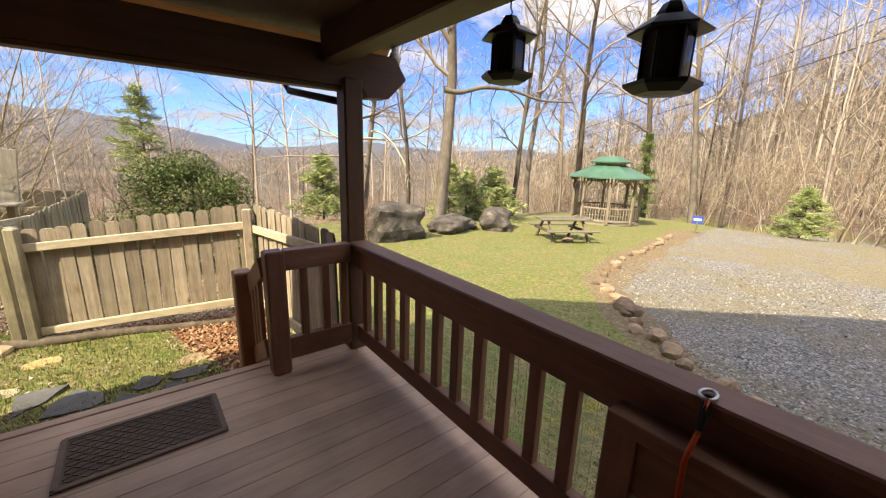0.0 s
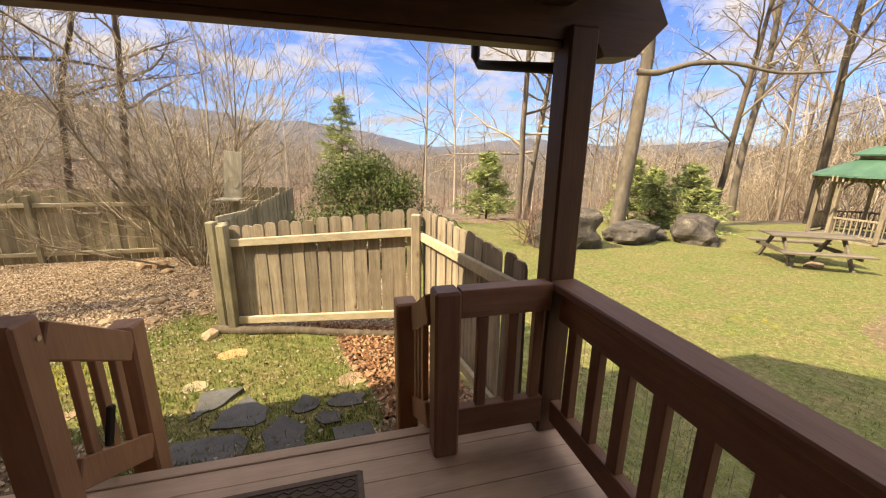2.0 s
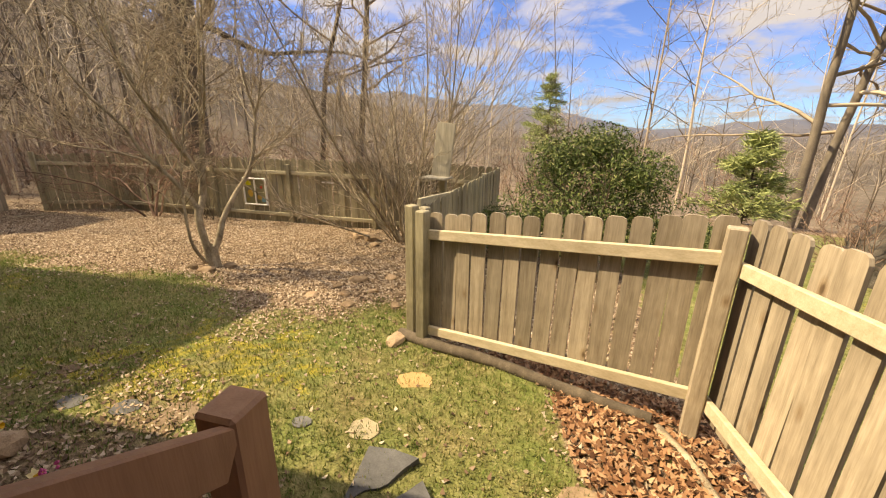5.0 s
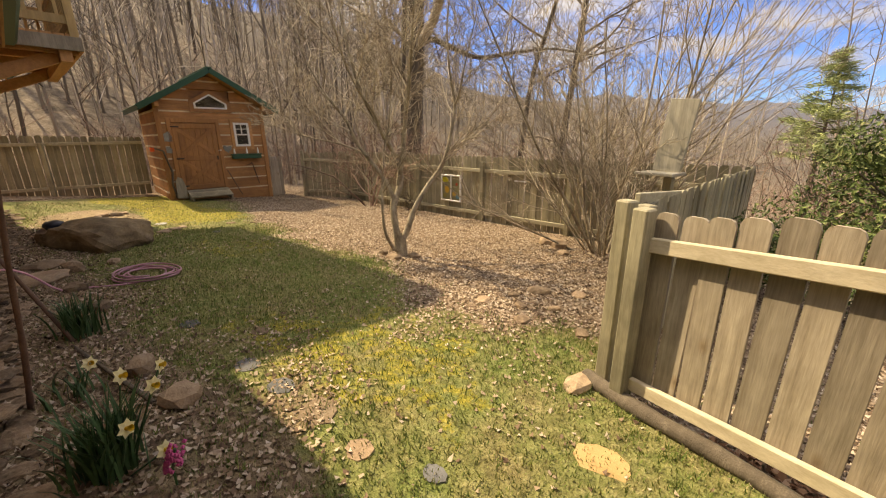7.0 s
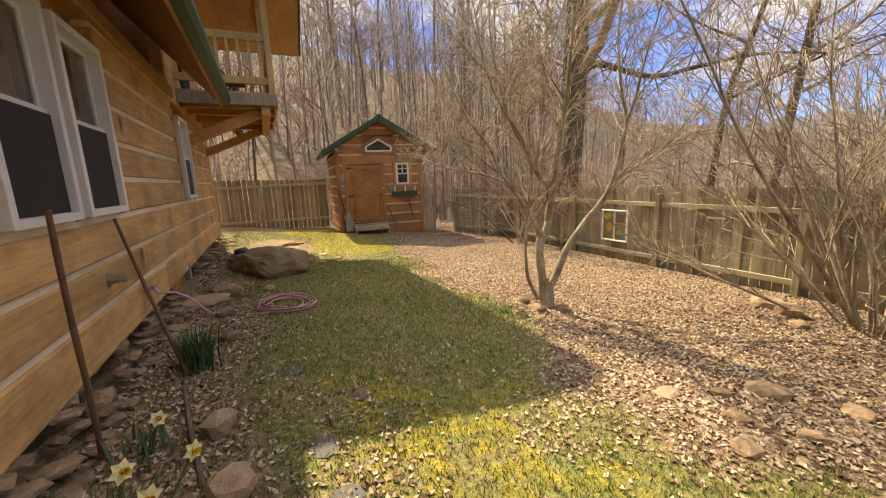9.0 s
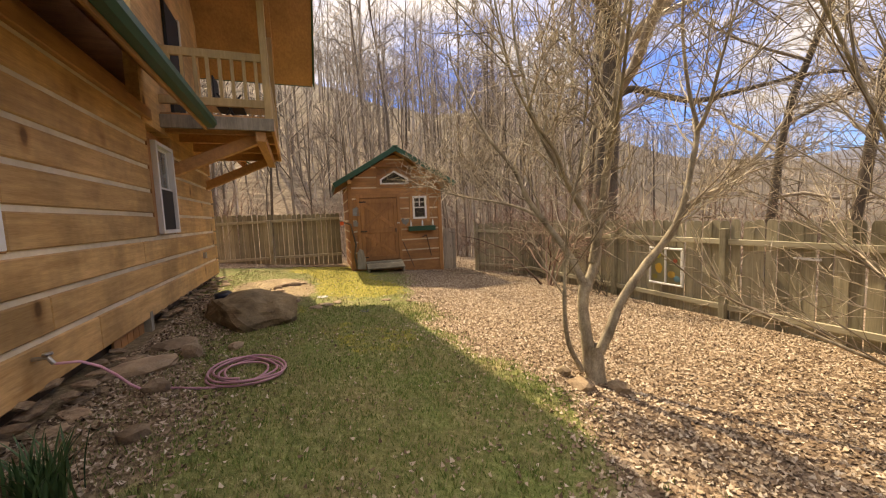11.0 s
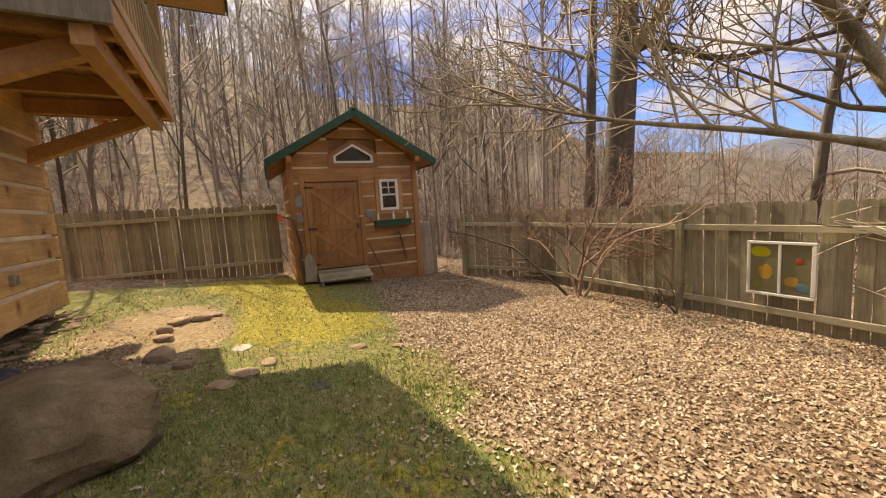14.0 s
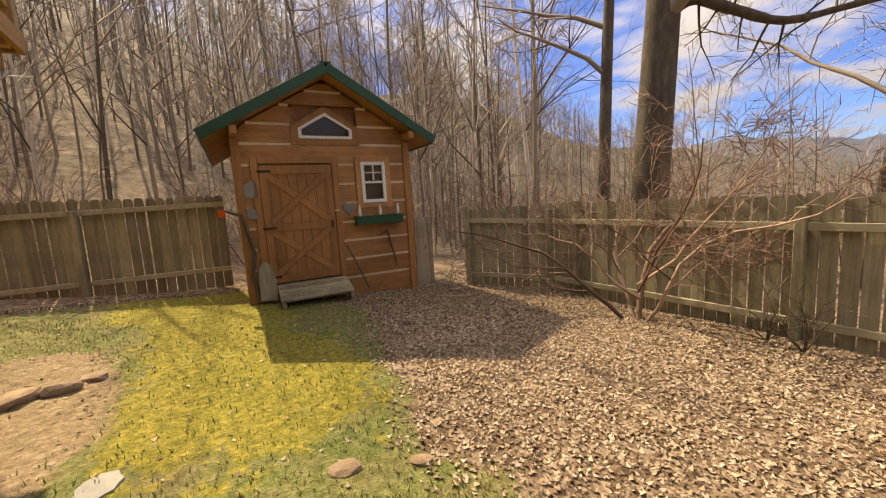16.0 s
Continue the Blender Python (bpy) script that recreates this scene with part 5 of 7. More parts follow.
def woods():
    r = rng(11)
    near, far, brush = [], [], []
    for lo, hi, r0, r1, n in ((42, 58, 18, 75, 45), (58, 78, 18, 85, 65), (78, 125, 27, 85, 95), (125, 180, 20, 60, 25), (5, 42, 60, 120, 26), (-48, 5, 28, 90, 26), (-72, -48, 34, 90, 32), (-115, -72, 40, 85, 75), (-180, -115, 34, 60, 15)):
        k = 0
        while k < n:
            th, rad = radians(r.uniform(lo, hi)), math.sqrt(r.uniform(r0 * r0, r1 * r1))
            x, y = -8 - math.sin(th) * rad, 6 + math.cos(th) * rad
            k += 1
            if blocked(x, y):
                continue
            near.append((r.randrange(6), spin(x, y, land(x, y), r.uniform(0, 6.28), r.uniform(0.55, 1.1), r.uniform(0.85, 1.15))))
    for lo, hi, r0, r1, n in ((25, 135, 70, 300, 850), (-110, -60, 75, 240, 420), (-60, 25, 45, 330, 950)):
        for _ in range(n):
            th, rad = radians(r.uniform(lo, hi)), r.uniform(r0, r1)
            x, y = -8 - math.sin(th) * rad, 6 + math.cos(th) * rad
            far.append((r.randrange(5), spin(x, y, land(x, y), r.uniform(0, 6.28), r.uniform(0.7, 1.3) * (0.45 if lo == -60 else 1.0))))
    for lo, hi, r0, r1, n in ((28, 75, 8.5, 40, 110), (75, 130, 10, 40, 55), (-48, 28, 9, 50, 150), (-110, -48, 34, 60, 110)):
        for _ in range(n):
            th, rad = radians(r.uniform(lo, hi)), r.uniform(r0, r1)
            x, y = -8 - math.sin(th) * rad, 6 + math.cos(th) * rad
            if blocked(x, y):
                continue
            brush.append((r.randrange(4), spin(x, y, land(x, y), r.uniform(0, 6.28), r.uniform(0.6, 1.5))))
    for _ in range(170):
        th, rad = radians(r.uniform(48, 128)), r.uniform(11.5, 30)
        x, y = -8 - math.sin(th) * rad, 6 + math.cos(th) * rad
        if not blocked(x, y):
            s = r.uniform(0.2, 0.42)
            far.append((r.randrange(5), spin(x, y, land(x, y), r.uniform(0, 6.28), s * 1.25, r.uniform(1.0, 1.3))))
    saplings = []
    while len(saplings) < 170:
        th, rad = radians(r.uniform(-112, -50)), r.uniform(35, 62)
        x, y = -8 - math.sin(th) * rad, 6 + math.cos(th) * rad
        if not blocked(x, y):
            saplings.append((r.randrange(4), spin(x, y, land(x, y), r.uniform(0, 6.28), r.uniform(1.6, 3.0), r.uniform(1.0, 1.6))))
    merge("saplings", twig_templates(), saplings, M["twig_pale"], "thicket of slender pale saplings beyond the drive", "saplings")
    merge("woods", forest_templates(), near, M["bark_wood"], "bare grey-brown winter trees covering the steep hillside", "woods")
    merge("far_woods", far_templates(), far, M["bark_wood"], "bare winter woods on the far slopes", "woods")
    merge("brush", twig_templates(), brush, M["twig_red"], "thicket of bare reddish-brown twigs at the edge of the woods", "brush")


woods()


def tree(name, label, base, spec, stems, material, seed, category="tree", crown=None, thin=0.0045):
    """A single tree: the stems in one mesh, the finer branches in another."""
    ob = thing(name, label, category, Matrix.Translation(base))
    g = (Geo(), Geo())
    r = rng(seed)
    for p, d, L, rad in stems:
        grow(g, r, p, d, L, rad, 0, spec, thin)
    part("trunk", g[0], material, ob, smooth=True)
    part("crown", g[1], crown or material, ob, smooth=True)
    return ob


def polylimb(geo, pts, r0, r1, sides=8):
    """A hand-shaped limb, smoothed between its bends."""
    out = []
    n = len(pts)
    for i in range(n - 1):
        p0, p1, p2, p3 = (Vector(pts[max(i - 1, 0)]), Vector(pts[i]), Vector(pts[i + 1]), Vector(pts[min(i + 2, n - 1)]))
        for k in range(4):
            t = k / 4
            out.append(0.5 * (2 * p1 + (p2 - p0) * t + (2 * p0 - 5 * p1 + 4 * p2 - p3) * t * t + (3 * p1 - p0 - 3 * p2 + p3) * t ** 3))
    out.append(Vector(pts[-1]))
    m = len(out)
    rads = [r0 + (r1 - r0) * i / (m - 1) for i in range(m)]
    rads = [q * (1 + 0.07 * math.sin(i * 2.1)) for i, q in enumerate(rads)]
    geo.tube(out, rads, sides, False)
    return out, rads


def yard_tree():
    x, y = -5.05, 7.28
    ob = thing("yard_tree", "small bare multi-stemmed tree with pale smooth bark among dead leaves", "tree", Matrix.Translation((x, y, land(x, y))))
    r = rng(21)
    trunk, twigs = Geo(), Geo()
    trunk.tube([(0, 0, -0.15), (0, 0, 0.05), (-0.01, 0.01, 0.22), (0.0, 0.0, 0.36)], [0.13, 0.095, 0.08, 0.06], 10, False)
    limbs = [
        ([(-0.03, -0.05, 0.10), (-0.05, -0.05, 0.4), (-0.08, -0.07, 0.7), (-0.09, -0.04, 0.97)], 0.058, 0.05),
        ([(-0.09, -0.05, 0.94), (-0.23, -0.09, 1.2), (-0.4, -0.17, 1.45), (-0.59, -0.31, 1.77), (-0.75, -0.38, 2.11), (-0.96, -0.55, 2.47), (-1.16, -0.69, 2.9), (-1.37, -0.83, 3.5)], 0.04, 0.008),
        ([(-0.08, -0.05, 0.87), (-0.08, 0.08, 1.13), (-0.12, 0.14, 1.33), (-0.2, 0.09, 1.61), (-0.31, -0.02, 1.91), (-0.41, -0.13, 2.18), (-0.53, -0.24, 2.53), (-0.62, -0.3, 2.93), (-0.75, -0.35, 3.6), (-0.8, -0.3, 4.3)], 0.05, 0.009),
        ([(-0.08, 0.06, 1.15), (-0.01, 0.1, 1.63), (0.04, 0.12, 2.03), (0.08, 0.12, 2.32), (0.13, 0.13, 2.59), (0.18, 0.15, 3.1), (0.22, 0.25, 3.9), (0.3, 0.3, 4.7)], 0.046, 0.010),
        ([(-0.21, 0.03, 1.68), (-0.16, -0.17, 1.91), (-0.09, -0.35, 2.19), (-0.05, -0.61, 2.45), (-0.01, -0.86, 2.85), (0.05, -1.05, 3.5)], 0.026, 0.006),
        ([(-0.43, -0.23, 1.57), (-0.67, -0.33, 1.69), (-0.94, -0.49, 1.78), (-1.26, -0.78, 1.87), (-1.57, -1.03, 2.0)], 0.020, 0.005),
        ([(-0.03, -0.03, 0.12), (0.02, 0.14, 0.45), (0.04, 0.27, 0.74), (0.1, 0.5, 1.07), (0.18, 0.76, 1.39), (0.21, 0.89, 1.66), (0.21, 1.0, 2.04), (0.21, 1.07, 2.38), (0.15, 1.02, 2.8), (0.1, 1.0, 3.5), (0.15, 1.1, 4.3)], 0.052, 0.010),
        ([(0.18, 0.9, 1.62), (0.21, 1.38, 1.81), (0.25, 1.85, 2.08), (0.31, 2.41, 2.66)], 0.034, 0.008),
        ([(0.2, 1.07, 2.35), (0.33, 1.05, 2.55), (0.46, 1.02, 2.95), (0.6, 1.1, 3.6)], 0.024, 0.007),
        ([(-0.03, -0.13, 0.12), (-0.06, -0.26, 0.40), (-0.06, -0.30, 0.7), (-0.04, -0.31, 1.04), (-0.01, -0.3, 1.42), (0.03, -0.28, 1.72), (0.09, -0.22, 2.1), (0.15, -0.2, 2.7)], 0.026, 0.008),
        ([(-0.25, 0.04, 1.75), (-0.5, 0.35, 2.2), (-0.7, 0.7, 2.8), (-0.85, 0.95, 3.5)], 0.022, 0.006),
        ([(0.05, 0.12, 2.1), (0.4, -0.1, 2.5), (0.75, -0.35, 3.1), (1.0, -0.5, 3.8)], 0.02, 0.006),
    ]
    fine = [(5, 0.12, 0.05, 9, 0.5, 42, 4, 0.12), (3, 0.14, 0.04, 4, 0.55, 40, 3, 0.15), (2, 0.16, 0.02, 0, 0, 0, 3, 0)]
    for j, (pts, r0, r1) in enumerate(limbs):
        out, rads = polylimb(trunk, pts, r0, r1)
        m = len(out)
        for k in range(13 if j else 0):
            i = int(m * (0.35 + 0.65 * (k + r.random()) / 13))
            i = min(i, m - 2)
            ax = (out[i + 1] - out[i]).normalized()
            side = ax.orthogonal().normalized()
            side.rotate(Matrix.Rotation(r.uniform(0, 6.283), 3, ax))
            d = ax * 0.65 + side * 0.75 + Vector((0, 0, 0.15))
            d.z = max(d.z, 0.35)
            low = out[i].z < 2.4
            if low:
                d.y = max(d.y, -0.1)
            grow(twigs, r, out[i], d, r.uniform(0.8, 1.6) * (0.65 if low else 1.0), max(0.0065, rads[i] * 0.42), 0, fine, 0.0042)
    part("trunk", trunk, M["bark_pale"], ob, "pale smooth trunk and limbs", smooth=True)
    part("crown", twigs, M["twig_pale"], ob, smooth=True)
    for sx, sy, s, k in ((0.10, -0.25, 0.27, 1), (0.25, 0.05, 0.22, 2), (-0.22, -0.2, 0.16, 3)):
        st = thing("stone", "rough brown stone at the foot of the tree", "stone", group="stones round the tree")
        part("body", blob(Geo(), (x + sx, y + sy, land(x + sx, y + sy) + 0.03), (s, s * 0.75, 0.11), k + 30), M["rock"], st)


yard_tree()


def vase_tree():
    x, y = -2.92, 10.3
    r = rng(33)
    stems = []
    for k in range(15):
        a = 6.283 * k / 15 + r.uniform(-0.3, 0.3)
        lean = r.uniform(0.12, 0.72)
        stems.append(((0.12 * math.cos(a), 0.12 * math.sin(a), -0.1), (math.cos(a) * lean, math.sin(a) * lean, 1), r.uniform(3.6, 5.6), r.uniform(0.022, 0.036)))
    stems.append(((0.1, -0.2, -0.1), (0.25, -0.9, 0.75), 2.6, 0.022))
    stems.append(((-0.2, -0.1, -0.1), (-0.95, -0.75, 0.72), 3.6, 0.024))
    for k in range(5):
        a = r.uniform(0, 6.283)
        stems.append(((0.2 * math.cos(a), 0.2 * math.sin(a), -0.1), (math.cos(a) * 0.85, math.sin(a) * 0.85, 1), r.uniform(2.6, 4.4), 0.018))
    tree("vase_shrub", "tall bare fan-shaped shrub with many slender upright stems by the fence", (x, y, land(x, y)), [(8, 0.07, 0.03, 11, 0.38, 30, 5, 0.2), (4, 0.10, 0.05, 6, 0.45, 32, 3, 0.12), (2, 0.12, 0.03, 3, 0.6, 30, 3, 0.15), (1, 0.12, 0.03, 0, 0, 0, 3, 0)], stems, M["bark_pale"], 33, "shrub", M["twig_pale"])


vase_tree()
x, y = -10.25, 10.62
r = rng(44)
tree("crooked_shrub", "crooked bare shrub with reddish twigs against the fence", (x, y, land(x, y)), [(8, 0.22, -0.01, 10, 0.5, 52, 5, 0.2), (4, 0.2, 0.02, 7, 0.5, 46, 3, 0.12), (3, 0.2, 0.01, 5, 0.5, 42, 3, 0.1), (1, 0.15, 0, 0, 0, 0, 3, 0)],
     [((0, 0, -0.1), (-0.1, 0.1, 1), 2.9, 0.042), ((0.05, -0.03, -0.1), (0.5, -0.25, 1), 2.8, 0.03), ((-0.08, -0.05, -0.1), (-0.75, -0.65, 0.75), 3.2, 0.032), ((0, 0.0, -0.1), (-0.6, -0.05, 1), 3.1, 0.03), ((0.03, 0.0, 0.3), (-0.9, -0.2, 0.8), 2.6, 0.024), ((0.0, 0.0, 0.4), (0.2, -0.6, 0.9), 2.3, 0.022), ((0.0, 0.0, 0.5), (0.8, 0.1, 0.8), 2.4, 0.022)], M["twig_red"], 45, "shrub")
for k, (x, y, s) in enumerate(((-8.6, 10.9, 0.8), (-8.95, 11.0, 0.6))):
    tree("fence_twigs", "thin bare twigs growing at the foot of the fence", (x, y, land(x, y)), [(4, 0.14, 0.02, 5, 0.5, 42, 4, 0.2), (3, 0.16, 0.02, 0, 0, 0, 3, 0)], [((0, 0, 0), (r.gauss(0, 0.5), -0.4, 0.8), s * r.uniform(0.7, 1.2), 0.008) for _ in range(7)], M["bark"], 60 + k, "shrub")

BIG = [(10, 0.02, 0.03, 10, 0.42, 58, 10, 0.26), (7, 0.17, 0.05, 8, 0.45, 45, 6, 0.2), (5, 0.17, 0.03, 6, 0.48, 42, 4, 0.15), (3, 0.18, 0.02, 4, 0.5, 40, 3, 0.1), (2, 0.2, 0, 0, 0, 0, 3, 0)]
SLIM = [(10, 0.045, 0.02, 15, 0.25, 50, 7, 0.28), (5, 0.17, 0.05, 7, 0.45, 42, 4, 0.2), (3, 0.18, 0.03, 5, 0.5, 40, 3, 0.15), (2, 0.2, 0, 3, 0.5, 40, 3, 0.1), (1, 0.2, 0, 0, 0, 0, 3, 0)]
WIDE = [(10, 0.045, 0.02, 14, 0.36, 66, 7, 0.2), (6, 0.2, -0.01, 8, 0.45, 46, 4, 0.2), (4, 0.2, 0, 6, 0.5, 42, 3, 0.15), (2, 0.2, 0, 3, 0.5, 40, 3, 0.1), (1, 0.2, 0, 0, 0, 0, 3, 0)]
for nm, lb, x, y, spec, d, L, rad, mt, sd in (
        ("big_tree", "large dark-barked bare tree with spreading limbs behind the fence", -12.1, 14.1, BIG, (0.01, 0.01, 1), 19, 0.42, "bark", 51),
        ("tall_tree", "tall bare tree with grey bark behind the fence", -14.3, 15.6, SLIM, (0.02, 0.02, 1), 19, 0.2, "bark", 52),
        ("tall_tree", "slender leaning bare tree beyond the fence", -7.2, 16.5, SLIM, (0.18, 0.05, 1), 13, 0.14, "bark", 53),
        ("tall_tree", "slender bare tree beyond the fence", -9.4, 17.5, WIDE, (0.1, 0, 1), 14, 0.13, "bark", 54),
        ("lawn_tree", "tall bare tree with pale grey trunk behind the lawn boulders", 9.25, 12.1, SLIM, (0.02, 0.0, 1), 20, 0.26, "bark_grey", 55),
        ("twin_tree", "bare tree with twin pale trunks beyond the lawn", 8.7, 18.6, WIDE, (-0.06, 0, 1), 16, 0.17, "bark_grey", 56),
        ("twin_tree", "bare tree with twin pale trunks beyond the lawn", 9.2, 18.8, WIDE, (0.06, 0.03, 1), 16, 0.16, "bark_grey", 57),
        ("slim_tree", "thin dark leaning tree beyond the lawn", 9.7, 15.3, SLIM, (0.10, 0.0, 1), 12, 0.11, "bark", 58),
        ("edge_tree", "tall bare tree at the edge of the drive", 27.5, 9.3, SLIM, (0.03, 0, 1), 20, 0.22, "bark_grey", 59),
        ("edge_tree", "tall bare tree behind the gazebo", 18.4, 15.3, SLIM, (0, 0, 1), 19, 0.18, "bark_grey", 60),
        ("edge_tree", "tall bare tree behind the gazebo", 21.5, 14.0, SLIM, (0.05, 0, 1), 18, 0.2, "bark", 61),
        ("edge_tree", "tall bare tree behind the gazebo", 15.2, 13.6, SLIM, (0.0, 0, 1), 12, 0.14, "bark", 62),
        ("edge_tree", "tall bare tree behind the gazebo", 25.5, 11.5, SLIM, (0.0, 0, 1), 19, 0.2, "bark", 63)):
    tree(nm, lb, (x, y, land(x, y) - 0.2), spec, [((0, 0, 0), d, L, rad)], M[mt], sd, "tree", M["twig_pale"] if mt == "bark_grey" else M["bark_wood"], 0.008)
# the heavy side limbs of the two nearest big trees
g = Geo()
rr_ = rng(7)
for base, pts, r0 in (((9.25, 12.1, land(9.25, 12.1)), [(0.05, 0, 5.1), (0.6, -0.3, 5.05), (1.3, -0.8, 5.25), (2.2, -1.4, 5.2), (3.2, -2.0, 4.9), (4.4, -2.6, 4.9)], 0.11),):
    t_ = thing("lawn_tree_limb", "long low side limb of the pale lawn tree", "tree", Matrix.Translation(base))
    out, rads = polylimb(g, pts, r0, 0.03)
    for i in range(4, len(out) - 1, 2):
        grow(g, rr_, out[i], (rr_.gauss(0, 0.6), rr_.gauss(0, 0.6), rr_.choice((-0.5, 0.8, 0.9))), rr_.uniform(0.7, 1.8), 0.025, 0, [(4, 0.16, 0.0, 5, 0.5, 42, 4, 0.2), (3, 0.18, 0, 3, 0.5, 40, 3, 0.2), (2, 0.2, 0, 0, 0, 0, 3, 0)])
    part("limb", g, M["bark_grey"], t_, smooth=True)
g = Geo()
t_ = thing("big_tree_limb", "dark spreading side limb of the big tree", "tree", Matrix.Translation((-12.1, 14.1, land(-12.1, 14.1))))
for pts in ([(0.1, 0.1, 5.2), (0.5, 0.6, 5.75), (1.0, 1.3, 5.5), (1.6, 2.2, 5.2), (2.4, 3.3, 5.4), (3.4, 4.6, 5.6), (4.6, 6.0, 5.4)],):
    out, rads = polylimb(g, pts, 0.14, 0.03)
    for i in range(5, len(out) - 1):
        grow(g, rr_, out[i], (rr_.gauss(0, 0.6), rr_.gauss(0, 0.6), rr_.choice((-0.6, 0.7, 0.9))), rr_.uniform(0.7, 2.0), 0.03, 0, [(4, 0.17, 0.0, 5, 0.5, 42, 4, 0.2), (3, 0.18, 0, 4, 0.5, 40, 3, 0.2), (2, 0.2, 0, 0, 0, 0, 3, 0)])
part("limb", g, M["bark"], t_, smooth=True)


def leaf_cloud(r, lobes, n, size, shell=0.35):
    """Leaves as bent quads scattered through a set of lobes, denser towards the outside."""
    vs, fs = [], []
    for _ in range(n):
        c, rad = r.choice(lobes)
        v = Vector((r.gauss(0, 1), r.gauss(0, 1), r.gauss(0, 1))).normalized()
        q = v * (1 - shell * r.random() ** 1.6)
        p = Vector((c[0] + q.x * rad[0], c[1] + q.y * rad[1], c[2] + q.z * rad[2]))
        a = (v + Vector((r.gauss(0, 0.6), r.gauss(0, 0.6), r.gauss(0, 0.6)))).normalized()
        b = a.orthogonal().normalized()
        b.rotate(Matrix.Rotation(r.uniform(0, 6.28), 3, a))
        e = a.cross(b)
        L = size * r.uniform(0.7, 1.3)
        k = len(vs)
        vs += [p - b * L, p + e * L * 0.33, p + b * L - a * L * 0.25, p - e * L * 0.33]
        fs.append((k, k + 1, k + 2, k + 3))
    return vs, fs


def bush():
    x, y = 0.6, 9.25
    ob = thing("evergreen_bush", "dense dark green broad-leaved evergreen bush behind the low fence", "bush", Matrix.Translation((x, y, land(x, y))))
    r = rng(81)
    g = Geo()
    lobes = [((0, 0, 1.35), (1.1, 0.95, 0.85)), ((-0.75, -0.2, 0.9), (0.85, 0.75, 0.65)), ((0.8, 0.2, 0.95), (0.95, 0.75, 0.65)), ((0.1, -0.5, 0.8), (1.0, 0.65, 0.7)), ((1.55, 0.0, 0.6), (0.65, 0.55, 0.45)), ((-1.4, 0.1, 0.6), (0.6, 0.55, 0.45)), ((0.1, 0.1, 2.05), (0.6, 0.55, 0.42)), ((-0.45, 0.2, 1.75), (0.6, 0.55, 0.5)), ((0.65, -0.2, 1.65), (0.6, 0.5, 0.45))]
    vs, fs = leaf_cloud(r, lobes, 32000, 0.033, 0.85)
    g.add(vs, fs)
    part("foliage", g, M["bushleaf"], ob)
    for k in range(8):
        a = k * 0.8
        g = Geo()
        grow(g, r, (0, 0, -0.1), (math.cos(a) * 0.5, math.sin(a) * 0.5, 1), 2.0, 0.03, 0, [(5, 0.15, 0.02, 4, 0.4, 40, 5, 0.3), (3, 0.15, 0, 0, 0, 0, 3, 0)])
        part("stem", g, M["bark"], ob)


bush()


def conifer(name, label, x, y, h, w, seed, gap=0.0, mat="needle"):
    """A trunk with drooping whorls of needle sprays."""
    ob = thing(name, label, "conifer", Matrix.Translation((x, y, land(x, y))))
    r = rng(seed)
    t, n = Geo(), Geo()
    t.tube([(0, 0, -0.2), (0, 0, h)], [h * 0.018, 0.01], 6)
    zs = h * (0.04 + gap)
    count = int(3600 + 900 * w)
    limbs = []
    for _ in range(int(55 + 12 * w)):
        z = zs + (h * 0.97 - zs) * r.random() ** 1.25
        f = 1 - (z - h * gap) / (h * (1 - gap))
        a = r.uniform(0, 6.28)
        reach = w * (f ** 0.8) * r.uniform(0.55, 1.1) + 0.08
        d = Vector((math.cos(a), math.sin(a), r.uniform(-0.1, 0.45)))
        limbs.append((z, d, reach))
        t.tube([(0, 0, z), tuple(Vector((0, 0, z)) + d * reach * 0.9)], [0.012 * w + 0.004, 0.004], 3, False)
    for _ in range(count):
        z, d, reach = r.choice(limbs)
        u = r.random() ** 0.55
        p = Vector((0, 0, z)) + d * reach * u + Vector((r.gauss(0, 0.07), r.gauss(0, 0.07), r.gauss(0, 0.05) - 0.1 * u * u)) * (0.4 + 0.6 * w)
        q = (d * 0.7 + Vector((r.gauss(0, 0.6), r.gauss(0, 0.6), r.gauss(0, 0.4)))).normalized()
        e = q.orthogonal().normalized()
        e.rotate(Matrix.Rotation(r.uniform(0, 6.28), 3, q))
        e *= 0.008 + 0.006 * w
        L = (0.09 + 0.08 * w) * r.uniform(0.7, 1.3)
        b = len(n.v)
        n.v += [tuple(p - e), tuple(p + q * L), tuple(p + e), tuple(p - q * L * 0.4)]
        n.f.append((b, b + 1, b + 2, b + 3))
    part("trunk", t, M["bark"], ob)
    part("foliage", n, M[mat], ob)


conifer("spruce", "small young green spruce beyond the lawn", 5.8, 15.6, 2.7, 1.5, 91, 0.0, "needle_pale")
conifer("fir", "young green fir behind the boulders", 10.5, 13.1, 2.6, 1.0, 92, 0.0, "needle_pale")
conifer("fir", "young green fir behind the boulders", 11.7, 13.3, 2.2, 1.3, 93, 0.0, "needle_pale")
conifer("fir", "yellow-green young fir beside the boulders", 12.8, 12.6, 2.4, 1.5, 94, 0.0, "needle_pale")
conifer("pine", "tall yellow-green pine standing far off", 0.3, 42.0, 11.8, 3.2, 95, 0.3, "needle_pale")
conifer("fir", "bright green fir at the edge of the drive", 24.2, 3.6, 2.3, 1.5, 96, 0.0, "needle_pale")
conifer("fir", "dark green fir behind the gazebo", 24.3, 11.3, 5.2, 1.2, 97)

# ---- things on the front lawn ----


